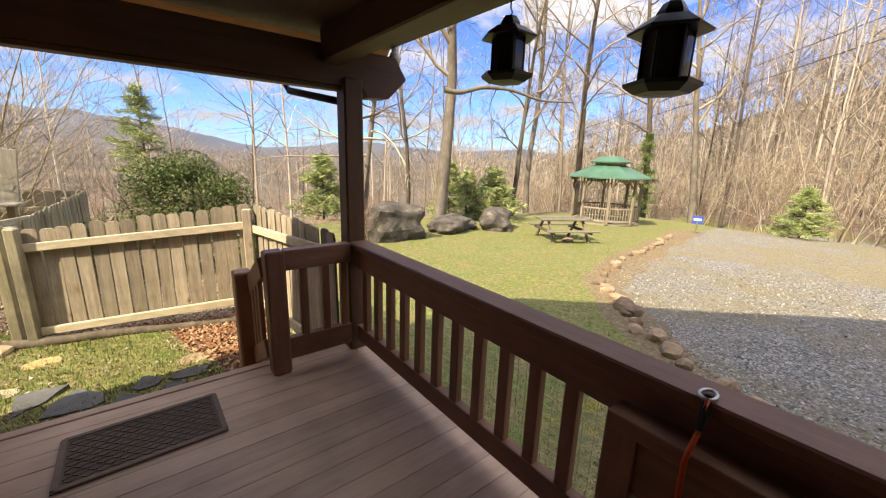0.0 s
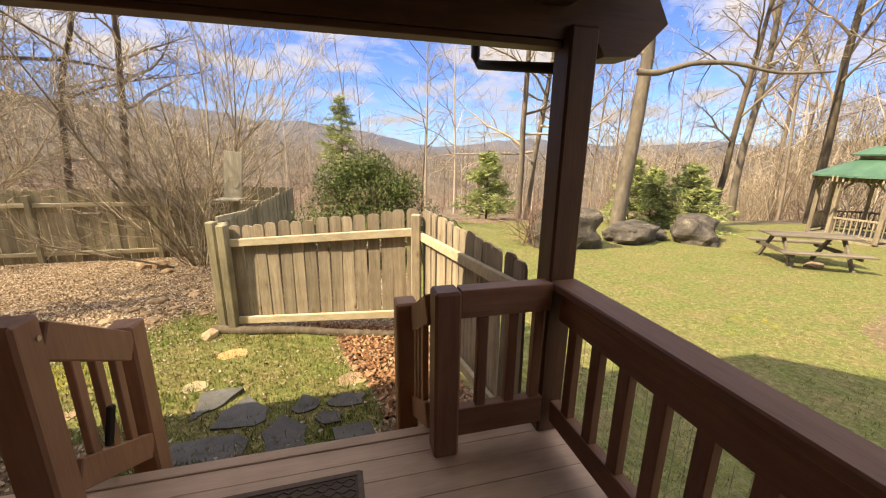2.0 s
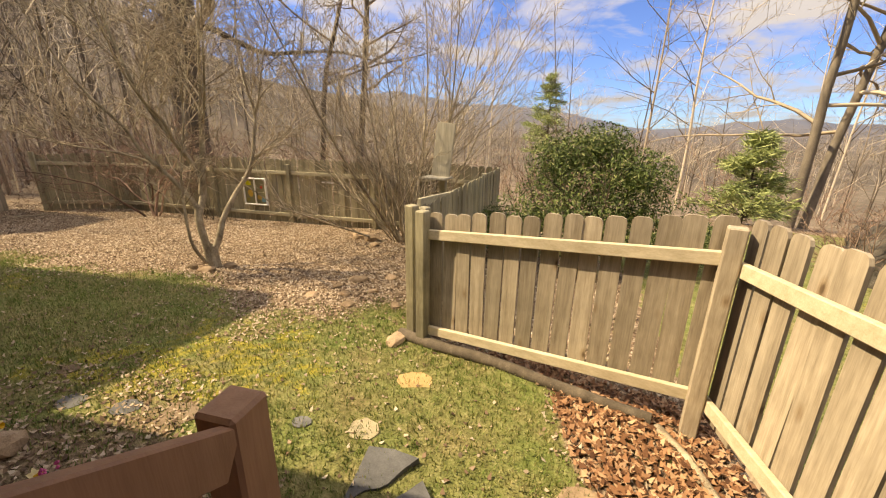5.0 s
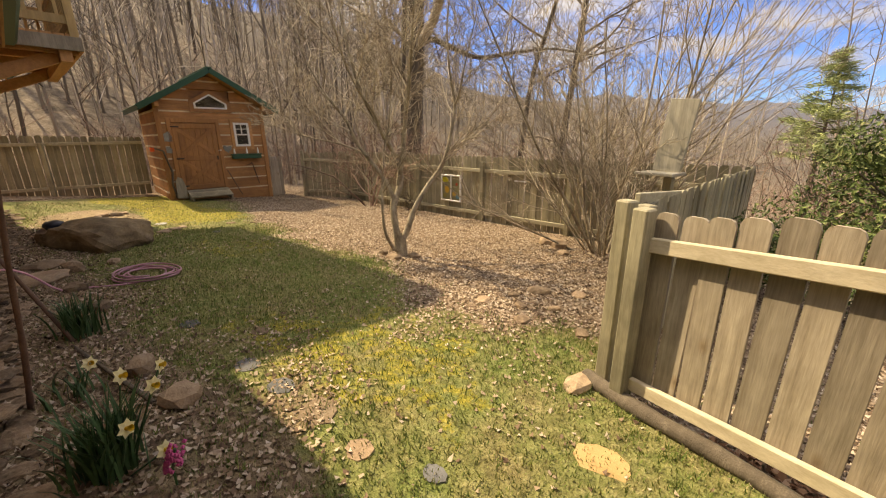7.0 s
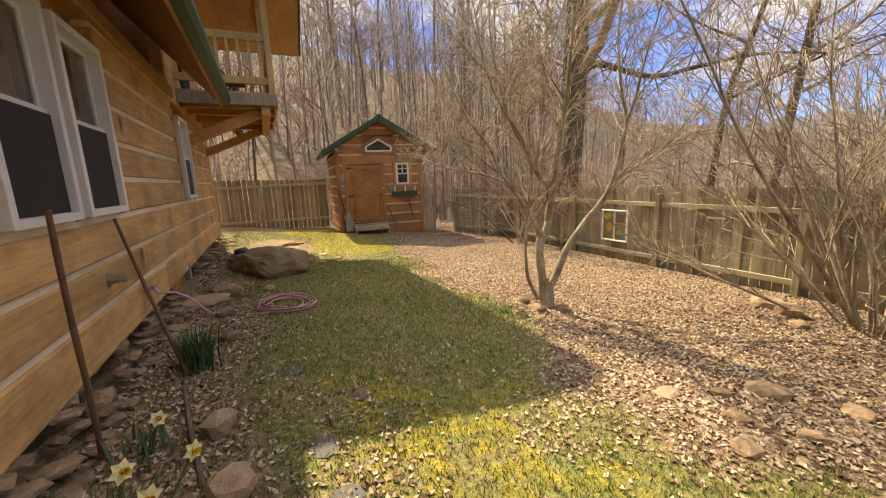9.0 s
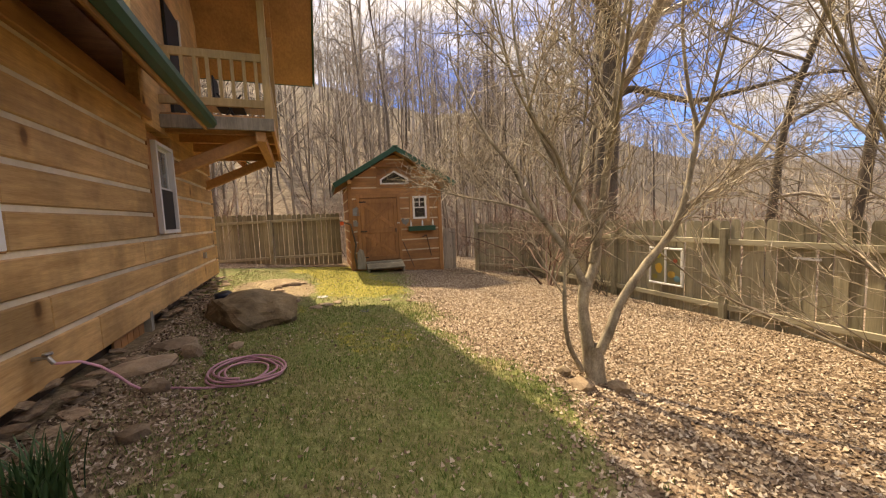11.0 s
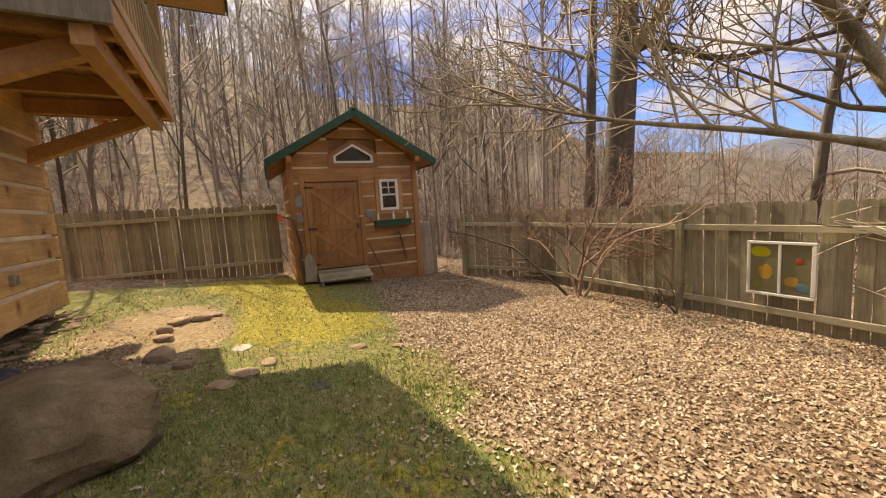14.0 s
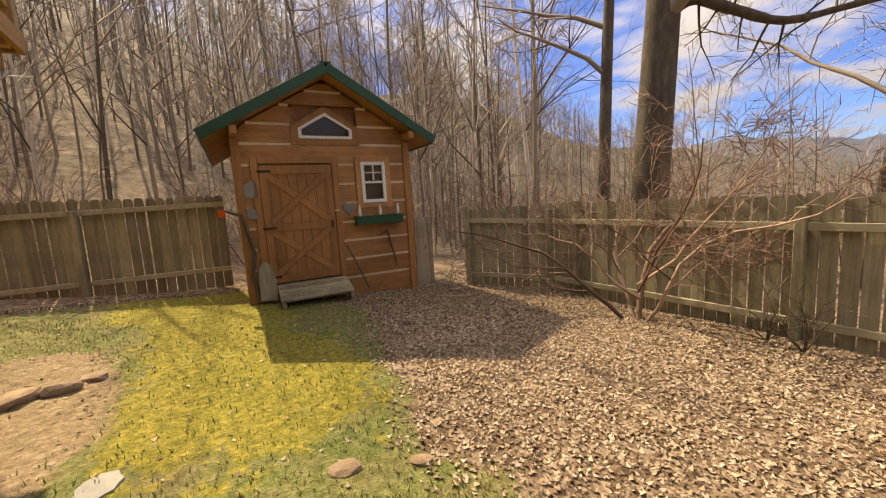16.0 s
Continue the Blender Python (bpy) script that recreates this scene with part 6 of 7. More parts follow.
def gazebo():
    x, y = 18.26, 10.16
    z = land(x, y)
    ob = thing("gazebo", "wooden octagonal gazebo with a two-tier green roof on the lawn", "gazebo", pose(x, y, z - 0.02, 0, 0, 12))
    R = 1.56
    part("floor", Geo().lathe([(R + 0.12, 0), (R + 0.12, 0.16)], 8), M["fence"], ob)
    for k in range(8):
        a = 6.2832 * (k + 0.5) / 8
        p = Vector((R * math.cos(a), R * math.sin(a), 0))
        b = 6.2832 * (k + 1.5) / 8
        q = Vector((R * math.cos(b), R * math.sin(b), 0))
        part("post", Geo().box((p.x, p.y, 1.22), (0.12, 0.12, 2.15), Matrix.Rotation(a, 4, "Z")), M["fence_new"], ob)
        part("header", Geo().beam(p + Vector((0, 0, 2.2)), q + Vector((0, 0, 2.2)), 0.06, 0.16), M["fence"], ob)
        for s, e in ((p, q), (q, p)):
            part("bracket", Geo().beam(s.lerp(e, 0.03) + Vector((0, 0, 1.8)), s.lerp(e, 0.26) + Vector((0, 0, 2.13)), 0.05, 0.06), M["fence"], ob)
        if k != 2:
            for zz in (0.28, 0.88):
                part("rail", Geo().beam(p + Vector((0, 0, zz)), q + Vector((0, 0, zz)), 0.05, 0.07), M["fence_new"], ob)
            for i in range(1, 9):
                c = p.lerp(q, i / 9)
                part("baluster", Geo().box((c.x, c.y, 0.58), (0.035, 0.035, 0.56), Matrix.Rotation(a, 4, "Z")), M["fence_new"], ob)
        # fringe under the eave
        pe, qe = p * 1.18, q * 1.18
        for i in range(9):
            c = pe.lerp(qe, (i + 0.5) / 9)
            part("fringe_board", Geo().box((c.x, c.y, 2.22), (0.05, 0.05, 0.2)), M["fence_new"], ob)
    part("roof", Geo().lathe([(R + 0.42, 2.28), (R + 0.40, 2.34), (0.78, 2.87), (0.76, 2.82), (R + 0.36, 2.28)], 8), M["green_roof"], ob, "green shingle lower roof")
    part("cupola", Geo().lathe([(0.74, 2.80), (0.74, 3.02)], 8), M["fence_new"], ob)
    part("upper_roof", Geo().lathe([(0.98, 2.99), (0.99, 3.04), (0.46, 3.30), (0.44, 3.31)], 8), M["green_roof"], ob, "green shingle top roof")


gazebo()


def picnic():
    x, y = 11.25, 7.7
    z = land(x, y)
    ob = thing("picnic_table", "weathered grey wooden picnic table with benches on the lawn", "table", pose(x, y, z, 0, 0, -28))
    for i in range(5):
        part("tabletop_board", Geo().box((0, -0.31 + i * 0.155, 0.74), (1.8, 0.145, 0.04)), M["old_wood"], ob)
    for s in (-1, 1):
        for j in (0, 1):
            part("bench_board", Geo().box((0, s * (0.66 + j * 0.15), 0.43), (1.8, 0.14, 0.04)), M["old_wood"], ob)
        for t in (-1, 1):
            part("leg", Geo().beam((s * 0.62, t * 0.72, -0.03), (s * 0.62, t * 0.18, 0.72), 0.05, 0.1), M["old_wood"], ob)
        part("cross_bar", Geo().beam((s * 0.66, -0.8, 0.37), (s * 0.66, 0.8, 0.37), 0.04, 0.1), M["old_wood"], ob)
    st = thing("stone", "pale stone lying on the lawn under the table", "stone")
    part("body", blob(Geo(), (x - 0.1, y - 0.3, z + 0.05), (0.5, 0.3, 0.18), 9), M["rock"], st)


picnic()
for k, (x, y, s, h) in enumerate(((5.95, 10.1, (2.1, 1.5), 1.15), (8.55, 10.55, (1.9, 1.2), 0.58), (10.9, 10.6, (2.1, 1.3), 0.85), (9.6, 11.0, (1.0, 0.9), 0.4))):
    ob = thing("boulder", "big dark grey boulder with pale lichen at the lawn edge", "boulder", group="lawn boulders")
    part("body", blob(Geo(), (x, y, land(x, y) + h * 0.3), (s[0], s[1], h * 1.35), k + 3, 4, 0.3, 0.4 * k), M["boulder"], ob, smooth=False)
tree("brown_bush", "bare brown twiggy bush beside the boulder", (5.2, 10.2, land(5.2, 10.2)), [(4, 0.12, 0.02, 7, 0.45, 40, 4, 0.1), (3, 0.15, 0.02, 4, 0.5, 40, 3, 0.1), (2, 0.15, 0, 0, 0, 0, 3, 0)], [((r.gauss(0, 0.2), r.gauss(0, 0.2), 0), (r.gauss(0, 0.5), r.gauss(0, 0.5), 1), r.uniform(0.8, 1.3), 0.012) for _ in range(26)], M["twig_red"], 65, "shrub")
# overhead wires sagging across the drive to a pole in the valley
for a_, b_ in (((37.5, -9.0, 13.6), (64.4, 66.8, 0.9)), ((37.9, -9.0, 15.4), (64.5, 67.0, 1.7))):
    ob = thing("overhead_wire", "thin dark overhead wire sagging above the drive", "wire", group="overhead wires")
    a_, b_ = Vector(a_), Vector(b_)
    part("cable", Geo().tube([a_.lerp(b_, k / 16) - Vector((0, 0, 1.2 * 4 * (k / 16) * (1 - k / 16))) for k in range(17)], 0.035, 5), M["black"], ob)
for x, y, zt in ((37.7, -9.0, 15.8), (64.45, 66.9, 2.2)):
    ob = thing("utility_pole", "tall weathered wooden utility pole carrying the wires", "pole", group="utility poles")
    part("shaft", Geo().tube([(x, y, land(x, y) - 0.5), (x, y, zt)], [0.16, 0.11], 10), M["old_wood"], ob)
    part("crossarm", Geo().box((x, y, zt - 0.6), (1.4, 0.1, 0.12)), M["old_wood"], ob)
# kerb stones along the drive
r = rng(17)
x = 4.15
while x < 17:
    y = curb(x)
    s = r.uniform(0.16, 0.32)
    ob = thing("kerb_stone", "rough field stone edging the gravel drive", "stone", group="kerb stones")
    part("body", blob(Geo(), (x, y + r.uniform(-0.1, 0.15), land(x, y + 0.2) + 0.02), (s * 1.25, s * 0.85, r.uniform(0.12, 0.22)), r.randrange(90), 2, 0.25, r.uniform(0, 3)), M["rock"], ob)
    x += r.uniform(0.3, 0.75) * (0.5 if x < 7 else 1.0)
for k, (x, y, s) in enumerate(((6.15, 2.85, 0.42), (6.0, 2.65, 0.38), (4.6, 0.95, 0.32), (5.3, 1.95, 0.3))):
    ob = thing("kerb_stone", "larger dark field stone edging the gravel drive", "stone", group="kerb stones")
    part("body", blob(Geo(), (x, y, land(x, y) + 0.04), (s, s * 0.8, 0.28), k + 60), M["rock"], ob)
# timber edging at the far end, sign
ob = thing("yard_sign", "small blue and white yard sign on a stake", "sign", Matrix.Translation((19.3, 6.3, land(19.3, 6.3))))
part("stake", Geo().box((0, 0, 0.25), (0.04, 0.04, 0.6)), M["steel"], ob)
m_ = plain("blue_sign", (0.05, 0.10, 0.42), 0.5)
part("panel", Geo().box((0, 0, 0.62), (0.03, 0.42, 0.36), Matrix.Rotation(0.35, 4, "Z")), m_, ob, "blue panel")
part("white_bar", Geo().box((-0.02, 0.0, 0.64), (0.012, 0.3, 0.1), Matrix.Rotation(0.35, 4, "Z")), M["white"], ob, "white unreadable lettering bar")
for k, (a, b) in enumerate((((31.7, 50.9, 0.5), (24.9, 3.4, 9.6)), ((31.2, 51.0, 1.6), (24.9, 3.4, 11.2)))):
    ob = thing("power_line", "thin black overhead power line", "cable", kind="structure")
    a, b = Vector(a), Vector(b)
    part("wire", Geo().tube([a.lerp(b, i / 14) - Vector((0, 0, 0.9 * (1 - (2 * i / 14 - 1) ** 2))) for i in range(15)], 0.014, 4, False), M["black"], ob)

# ---- yard details ----


def foundation():
    ob = thing("stone_foundation", "dry-laid brown field stones under the log wall", "foundation", kind="structure")
    part("backing", Geo().box((-7.1, 2.66, -0.75), (11.2, 0.1, 0.9)), M["dirt_house"], ob)
    r = rng(101)
    shapes = []
    for k in range(9):
        me = blob(Geo(), (0, 0, 0), (1, 0.8, 0.62), k + 200, 1, 0.3).mesh("stone")
        me.materials.append(M["rock"])
        shapes.append(me)
    x, n = -12.6, 0
    while x < -1.6 and n < 290:
        step = r.uniform(0.14, 0.26)
        if not -8.15 < x < -7.1:
            for lay in range(3):
                s = r.uniform(0.10, 0.23)
                px, py = x + r.uniform(-0.06, 0.06), 2.80 + 0.13 * (2 - lay) + r.uniform(-0.05, 0.08)
                o = part("stone", shapes[r.randrange(9)], M["rock"], ob)
                o.matrix_basis = Matrix.Translation((px, py, land(px, py) + 0.01 + lay * 0.075)) @ Matrix.Rotation(r.uniform(0, 6.28), 4, "Z") @ Matrix.Diagonal((s * 1.15, s, s * r.uniform(0.4, 0.65), 1))
                n += 1
        x += step
    hatch = thing("crawl_hatch", "brown plank hatch below the house sill with a pale jamb", "hatch", kind="structure")
    for i in range(5):
        part("plank", Geo().box((-7.96 + i * 0.17, 2.78, -0.55), (0.16, 0.03, 0.5)), M["timber_z"], hatch)
    part("jamb", Geo().box((-8.12, 2.82, -0.5), (0.09, 0.1, 0.55)), M["board"], hatch)


foundation()


def stones(spots, label, group, mat, seed):
    r = rng(seed)
    for x, y, s, h in spots:
        ob = thing("stone", label, "stone", group=group)
        part("body", blob(Geo(), (x, y, land(x, y) + h * 0.18), (s, s * r.uniform(0.6, 0.85), h), r.randrange(99), 2, 0.28, r.uniform(0, 3)), mat, ob)


stones([(-2.62, 7.35, 0.30, 0.12), (-2.2, 7.6, 0.22, 0.09), (-2.5, 6.75, 0.17, 0.08), (-2.75, 7.0, 0.15, 0.08), (-2.3, 6.45, 0.2, 0.07), (-2.9, 6.6, 0.22, 0.05), (-2.2, 6.95, 0.15, 0.08), (-3.6, 9.95, 0.36, 0.26), (-3.9, 10.15, 0.45, 0.24), (-3.3, 9.5, 0.2, 0.14), (-1.42, 5.75, 0.26, 0.12), (-1.75, 6.6, 0.18, 0.08)], "rough tan field stone lying among dead leaves", "yard stones", M["rock"], 3)
stones([(-6.55, 3.22, 0.62, 0.14), (-6.95, 3.55, 0.28, 0.2), (-7.3, 3.3, 0.5, 0.12), (-6.0, 3.5, 0.22, 0.14), (-5.2, 3.6, 0.2, 0.12), (-7.05, 3.95, 0.2, 0.1), (-3.15, 3.75, 0.26, 0.16), (-3.7, 3.65, 0.24, 0.18), (-9.93, 4.34, 0.34, 0.16), (-10.67, 4.27, 0.22, 0.12), (-11.04, 4.23, 0.2, 0.12), (-11.44, 4.34, 0.34, 0.12), (-11.5, 4.57, 0.3, 0.12), (-11.67, 4.75, 0.2, 0.08), (-9.06, 5.07, 0.3, 0.06), (-8.87, 4.9, 0.26, 0.06), (-9.28, 5.29, 0.2, 0.05), (-9.36, 6.2, 0.2, 0.04), (-9.55, 4.57, 0.2, 0.1)], "brown field stone beside the house", "house stones", M["rock"], 4)
stones([(-9.2, 6.6, 0.14, 0.04), (-9.5, 6.9, 0.1, 0.03)], "small flat stone sunk in the moss", "moss stones", M["rock"], 5)


def slabs():
    """Irregular flags below the step, and smaller stepping stones in the lawn."""
    r = rng(8)
    dark, pale = "dark slate flagstone set in grass", "stepping stone sunk in the lawn"
    flags = [([(-1.05, 3.95), (-1.07, 4.36), (-0.73, 4.35), (-0.85, 4.13), (-0.96, 4.06)], "slab", dark),
             ([(-0.86, 3.82), (-0.83, 4.01), (-0.67, 4.20), (-0.47, 3.98), (-0.46, 3.83), (-0.64, 3.79)], "slab", dark),
             ([(-0.48, 3.66), (-0.36, 3.86), (-0.15, 3.67), (-0.14, 3.46), (-0.42, 3.46)], "slab", dark),
             ([(-0.30, 3.91), (-0.23, 4.12), (-0.09, 4.01), (-0.11, 3.88), (-0.24, 3.85)], "slab", dark),
             ([(-0.11, 3.74), (-0.06, 3.82), (0.10, 3.76), (0.09, 3.66), (-0.03, 3.65)], "slab", dark),
             ([(-1.11, 3.62), (-1.04, 3.69), (-0.62, 3.70), (-0.53, 3.61), (-0.55, 3.40), (-0.97, 3.40)], "slab", dark),
             ([(-0.04, 3.95), (0.12, 4.05), (0.30, 3.98), (0.26, 3.86), (0.05, 3.86)], "slab", dark),
             ([(0.02, 3.58), (0.30, 3.60), (0.34, 3.42), (0.05, 3.40)], "slab", dark)]
    for x, y, q, mat in ((-1.17, 4.50, 0.12, "pale_stone"), (-1.02, 5.14, 0.16, "tan_stone"), (-2.42, 4.27, 0.14, "rock"), (-2.86, 4.25, 0.11, "slab"), (-2.0, 4.28, 0.09, "rock"), (-1.6, 4.45, 0.07, "slab"), (0.2, 4.3, 0.15, "rock"), (-3.3, 4.2, 0.11, "slab"), (-4.3, 4.1, 0.10, "slab"), (-3.8, 4.5, 0.09, "rock"), (-8.54, 5.65, 0.10, "slab"), (-9.91, 5.07, 0.13, "grey_stone")):
        n = r.randrange(6, 10)
        flags.append(([(x + q * r.uniform(0.9, 1.1) * math.cos(6.283 * i / n), y + 0.85 * q * r.uniform(0.9, 1.1) * math.sin(6.283 * i / n)) for i in range(n)], mat, pale if "stone" not in mat else "pale rounded stepping stone in the lawn" if mat == "pale_stone" else pale))
    for k, (pts, mat, lb) in enumerate(flags):
        ob = thing("flagstone", lb, "paving stone", group="flagstones")
        cx, cy = sum(p[0] for p in pts) / len(pts), sum(p[1] for p in pts) / len(pts)
        # rough edges: each side broken once more
        fine = []
        for (ax, ay), (bx, by) in zip(pts, pts[1:] + pts[:1]):
            fine += [(ax - cx, ay - cy), ((ax + bx) / 2 - cx + r.gauss(0, 0.010 if k < 8 else 0.003), (ay + by) / 2 - cy + r.gauss(0, 0.010 if k < 8 else 0.003))]
        m = Matrix(((1, 0, 0, cx), (0, 0, 1, cy), (0, 1, 0, land(cx, cy) - (0.045 if k < 8 else 0.058)), (0, 0, 0, 1)))
        part("body", Geo().prism(fine, 0.066, m, 0.95), M[mat], ob)


slabs()


def logs():
    for nm, pts, r0, mat, lb in (("edging_log", [(-1.42, 5.88), (-1.0, 5.72), (-0.45, 5.58), (0.1, 5.36), (0.72, 5.12)], 0.06, "bark", "long weathered log edging the leaf bed"), ("edging_log", [(0.74, 5.06), (0.84, 4.8), (0.9, 4.5), (1.0, 4.2)], 0.035, "bark_pale", "short bleached log edging the leaf bed")):
        ob = thing(nm, lb, "log")
        g = Geo()
        polylimb(g, [(x, y, land(x, y) + r0 * 0.55) for x, y in pts], r0, r0 * 0.75, 9)
        part("body", g, M[mat], ob, smooth=True)
    for lb, pts, r0, mat in (("tall dark stick leaning on the log wall", [(-3.67, 3.1, land(-3.67, 3.1) - 0.05), (-3.5, 3.17, -0.05), (-3.36, 3.22, 0.4), (-3.22, 3.28, 0.86)], 0.016, "stick"), ("tall dark stick leaning on the log wall", [(-4.5, 3.38, land(-4.5, 3.38) - 0.05), (-4.7, 3.22, -0.1), (-4.95, 3.05, 0.35), (-5.12, 2.93, 0.70)], 0.016, "stick"), ("pale dry stick lying by the wall", [(-3.2, 3.62, land(-3.2, 3.62) + 0.015), (-3.7, 3.5, land(-3.7, 3.5) + 0.03), (-4.4, 3.35, land(-4.4, 3.35) + 0.015)], 0.016, "bark"), ("dry curved branch lying on the leaves", [(-12.9, 9.0, land(-12.9, 9.0) + 0.02), (-12.6, 9.5, land(-12.6, 9.5) + 0.03), (-13.0, 10.1, land(-13, 10.1) + 0.02)], 0.018, "bark_pale")):
        ob = thing("stick", lb, "stick")
        g = Geo()
        polylimb(g, pts, r0, r0 * 0.7, 7)
        part("body", g, M[mat], ob, smooth=True)


logs()
ob = thing("yard_boulder", "large flat-topped brown boulder beside the house", "boulder")
part("body", blob(Geo(), (-8.45, 3.98, land(-8.45, 3.98) + 0.10), (1.55, 1.05, 0.62), 12, 4, 0.22, 0.5), M["brown_boulder"], ob)
ob = thing("rubber_cover", "crumpled dark blue rubber cover by the boulder", "cover")
part("body", blob(Geo(), (-9.05, 3.55, land(-9.05, 3.55) + 0.26), (0.36, 0.26, 0.14), 15, 3, 0.35), plain("dark_blue_rubber", (0.02, 0.025, 0.04), 0.5), ob, smooth=True)
ob = thing("rock_pile", "flat brown rock under the blue cover", "stone")
part("body", blob(Geo(), (-9.1, 3.5, land(-9.1, 3.5) + 0.08), (0.6, 0.45, 0.3), 16, 2, 0.25), M["rock"], ob)


def hose():
    ob = thing("garden_hose", "pink garden hose coiled on the grass, running to the wall tap", "hose")
    cx, cy = -6.2, 4.16
    pts = []
    r = rng(6)
    for i in range(150):
        a = i * 0.21
        rad = 0.27 + 0.07 * math.sin(a * 0.31) + 0.02 * math.sin(a * 1.7)
        x, y = cx + rad * math.cos(a) * 1.12, cy + rad * math.sin(a) * 0.95
        pts.append((x, y, land(x, y) + 0.014 + 0.011 * (i / 30) + 0.008 * math.sin(a * 2.3)))
    part("coil", Geo().tube(pts, 0.0105, 7), M["hose"], ob, smooth=True)
    pts = []
    for k in range(16):
        u = k / 15
        x, y = -5.77 - 0.35 * math.sin(u * 3.0) * (1 - u) - 0.15 * u, 2.98 + 1.0 * u ** 0.8
        zz = (-0.1 - 0.5 * smooth(0, 0.45, u))
        pts.append((x, y, max(zz, land(x, y) + 0.013)))
    part("lead", Geo().tube(pts, 0.0105, 7), M["hose"], ob, smooth=True)
    tap = thing("wall_tap", "brass outdoor tap on the house sill log", "tap")
    part("body", Geo().tube([(-5.77, 2.86, -0.05), (-5.77, 2.95, -0.05), (-5.77, 2.98, -0.10)], 0.016, 8), M["steel"], tap)
    part("wheel", Geo().lathe([(0.03, 0), (0.032, 0.008), (0.03, 0.016)], 10, (-5.77, 2.95, -0.03)), M["steel"], tap)
    v = thing("wall_vent", "small grey vent pipe on the log wall", "vent")
    part("pipe", Geo().tube([(-4.97, 2.85, 0.24), (-4.97, 2.98, 0.24)], 0.035, 12), M["steel"], v)
    part("flange", Geo().tube([(-4.97, 2.858, 0.24), (-4.97, 2.872, 0.24)], 0.055, 12), M["steel"], v)
    v = thing("socket_box", "small grey outdoor socket box on the log wall", "socket")
    part("box", Geo().box((-11.35, 2.88, 0.24), (0.12, 0.06, 0.12)), M["steel"], v)


hose()


def daffodils(x, y, n, blooms, h, seed):
    ob = thing("daffodils", "clump of daffodils with cream and yellow flowers by the wall" if blooms else "clump of green daffodil leaves without flowers", "flowers", Matrix.Translation((x, y, land(x, y))))
    r = rng(seed)
    g = Geo()
    for _ in range(n):
        a = r.uniform(0, 6.28)
        d = Vector((math.cos(a), math.sin(a), 0)) * r.uniform(0.02, 0.28)
        L = h * r.uniform(0.7, 1.1)
        b = Vector((math.cos(a + 1.57), math.sin(a + 1.57), 0)) * 0.007
        o = Vector((r.gauss(0, 0.06), r.gauss(0, 0.06), 0))
        k = len(g.v)
        for i in range(5):
            u = i / 4
            c = o + d * (u ** 1.7) * L * 2 + Vector((0, 0, L * (u - 0.18 * u * u)))
            w = b * (1 - 0.85 * u ** 3)
            g.v += [tuple(c - w), tuple(c + w)]
        for i in range(4):
            g.f.append((k + 2 * i, k + 2 * i + 1, k + 2 * i + 3, k + 2 * i + 2))
    part("foliage", g, M["blade"], ob)
    for px, py, pz, face in blooms:
        fl = part("stem", Geo().tube([(px * 0.3, py * 0.3, 0), (px * 0.8, py * 0.8, pz * 0.7), (px, py, pz)], 0.005, 5), M["blade"], ob)
        q = Matrix.Translation((px, py, pz)) @ Vector(face).to_track_quat("Z", "Y").to_matrix().to_4x4()
        g = Geo()
        for k in range(6):
            a = 6.283 * k / 6
            e, f = Vector((math.cos(a), math.sin(a), 0)), Vector((-math.sin(a), math.cos(a), 0))
            if k == 0:
                g.v.append(tuple(q @ Vector((0, 0, 0))))
            i = len(g.v)
            g.v += [tuple(q @ (e * 0.025 + f * 0.016 + Vector((0, 0, 0.004)))), tuple(q @ (e * 0.046)), tuple(q @ (e * 0.025 - f * 0.016 + Vector((0, 0, 0.004))))]
            g.f.append((0, i, i + 1, i + 2))
        part("corolla", g, M["petal"], fl, "cream petals")
        g = Geo()
        pr = [(0.009, 0.0), (0.011, 0.018), (0.016, 0.028)]
        vs = [q @ Vector((rr * math.cos(6.283 * k / 8), rr * math.sin(6.283 * k / 8), z)) for rr, z in pr for k in range(8)]
        g.add(vs, [(i * 8 + k, i * 8 + (k + 1) % 8, (i + 1) * 8 + (k + 1) % 8, (i + 1) * 8 + k) for i in range(2) for k in range(8)])
        part("trumpet", g, M["trumpet"], fl, "yellow trumpet")


daffodils(-2.72, 3.36, 170, [(0.16, 0.08, 0.30, (0.8, 0.6, 0.2)), (0.05, 0.22, 0.40, (0.9, 0.5, 0.1)), (-0.08, 0.12, 0.44, (0.7, 0.7, 0.2)), (0.30, 0.18, 0.20, (0.8, 0.5, 0.35)), (-0.25, 0.30, 0.34, (0.6, 0.7, 0.1))], 0.42, 31)
daffodils(-4.62, 3.42, 100, [], 0.38, 32)
daffodils(-3.6, 3.3, 26, [(0.05, 0.1, 0.22, (0.9, 0.3, 0.4))], 0.22, 33)
ob = thing("hyacinth", "pink hyacinth leaning in the flower bed", "flowers", Matrix.Translation((-2.42, 3.55, land(-2.42, 3.55))))
r = rng(35)
g = Geo()
for _ in range(70):
    a, z = r.uniform(0, 6.28), r.uniform(0.10, 0.24)
    p = Vector((0.032 * math.cos(a) + (z - 0.1) * 0.35, 0.032 * math.sin(a) + (z - 0.1) * 0.2, z))
    blob_r = 0.011
    k = len(g.v)
    g.v += [tuple(p + Vector(q) * blob_r) for q in ((1, 0, 0), (0, 1, 0), (-1, 0, 0), (0, -1, 0), (0, 0, 1.2), (0, 0, -1.2))]
    g.f += [(k + i, k + (i + 1) % 4, k + 4) for i in range(4)] + [(k + (i + 1) % 4, k + i, k + 5) for i in range(4)]
part("blossom", g, M["pink"], ob)
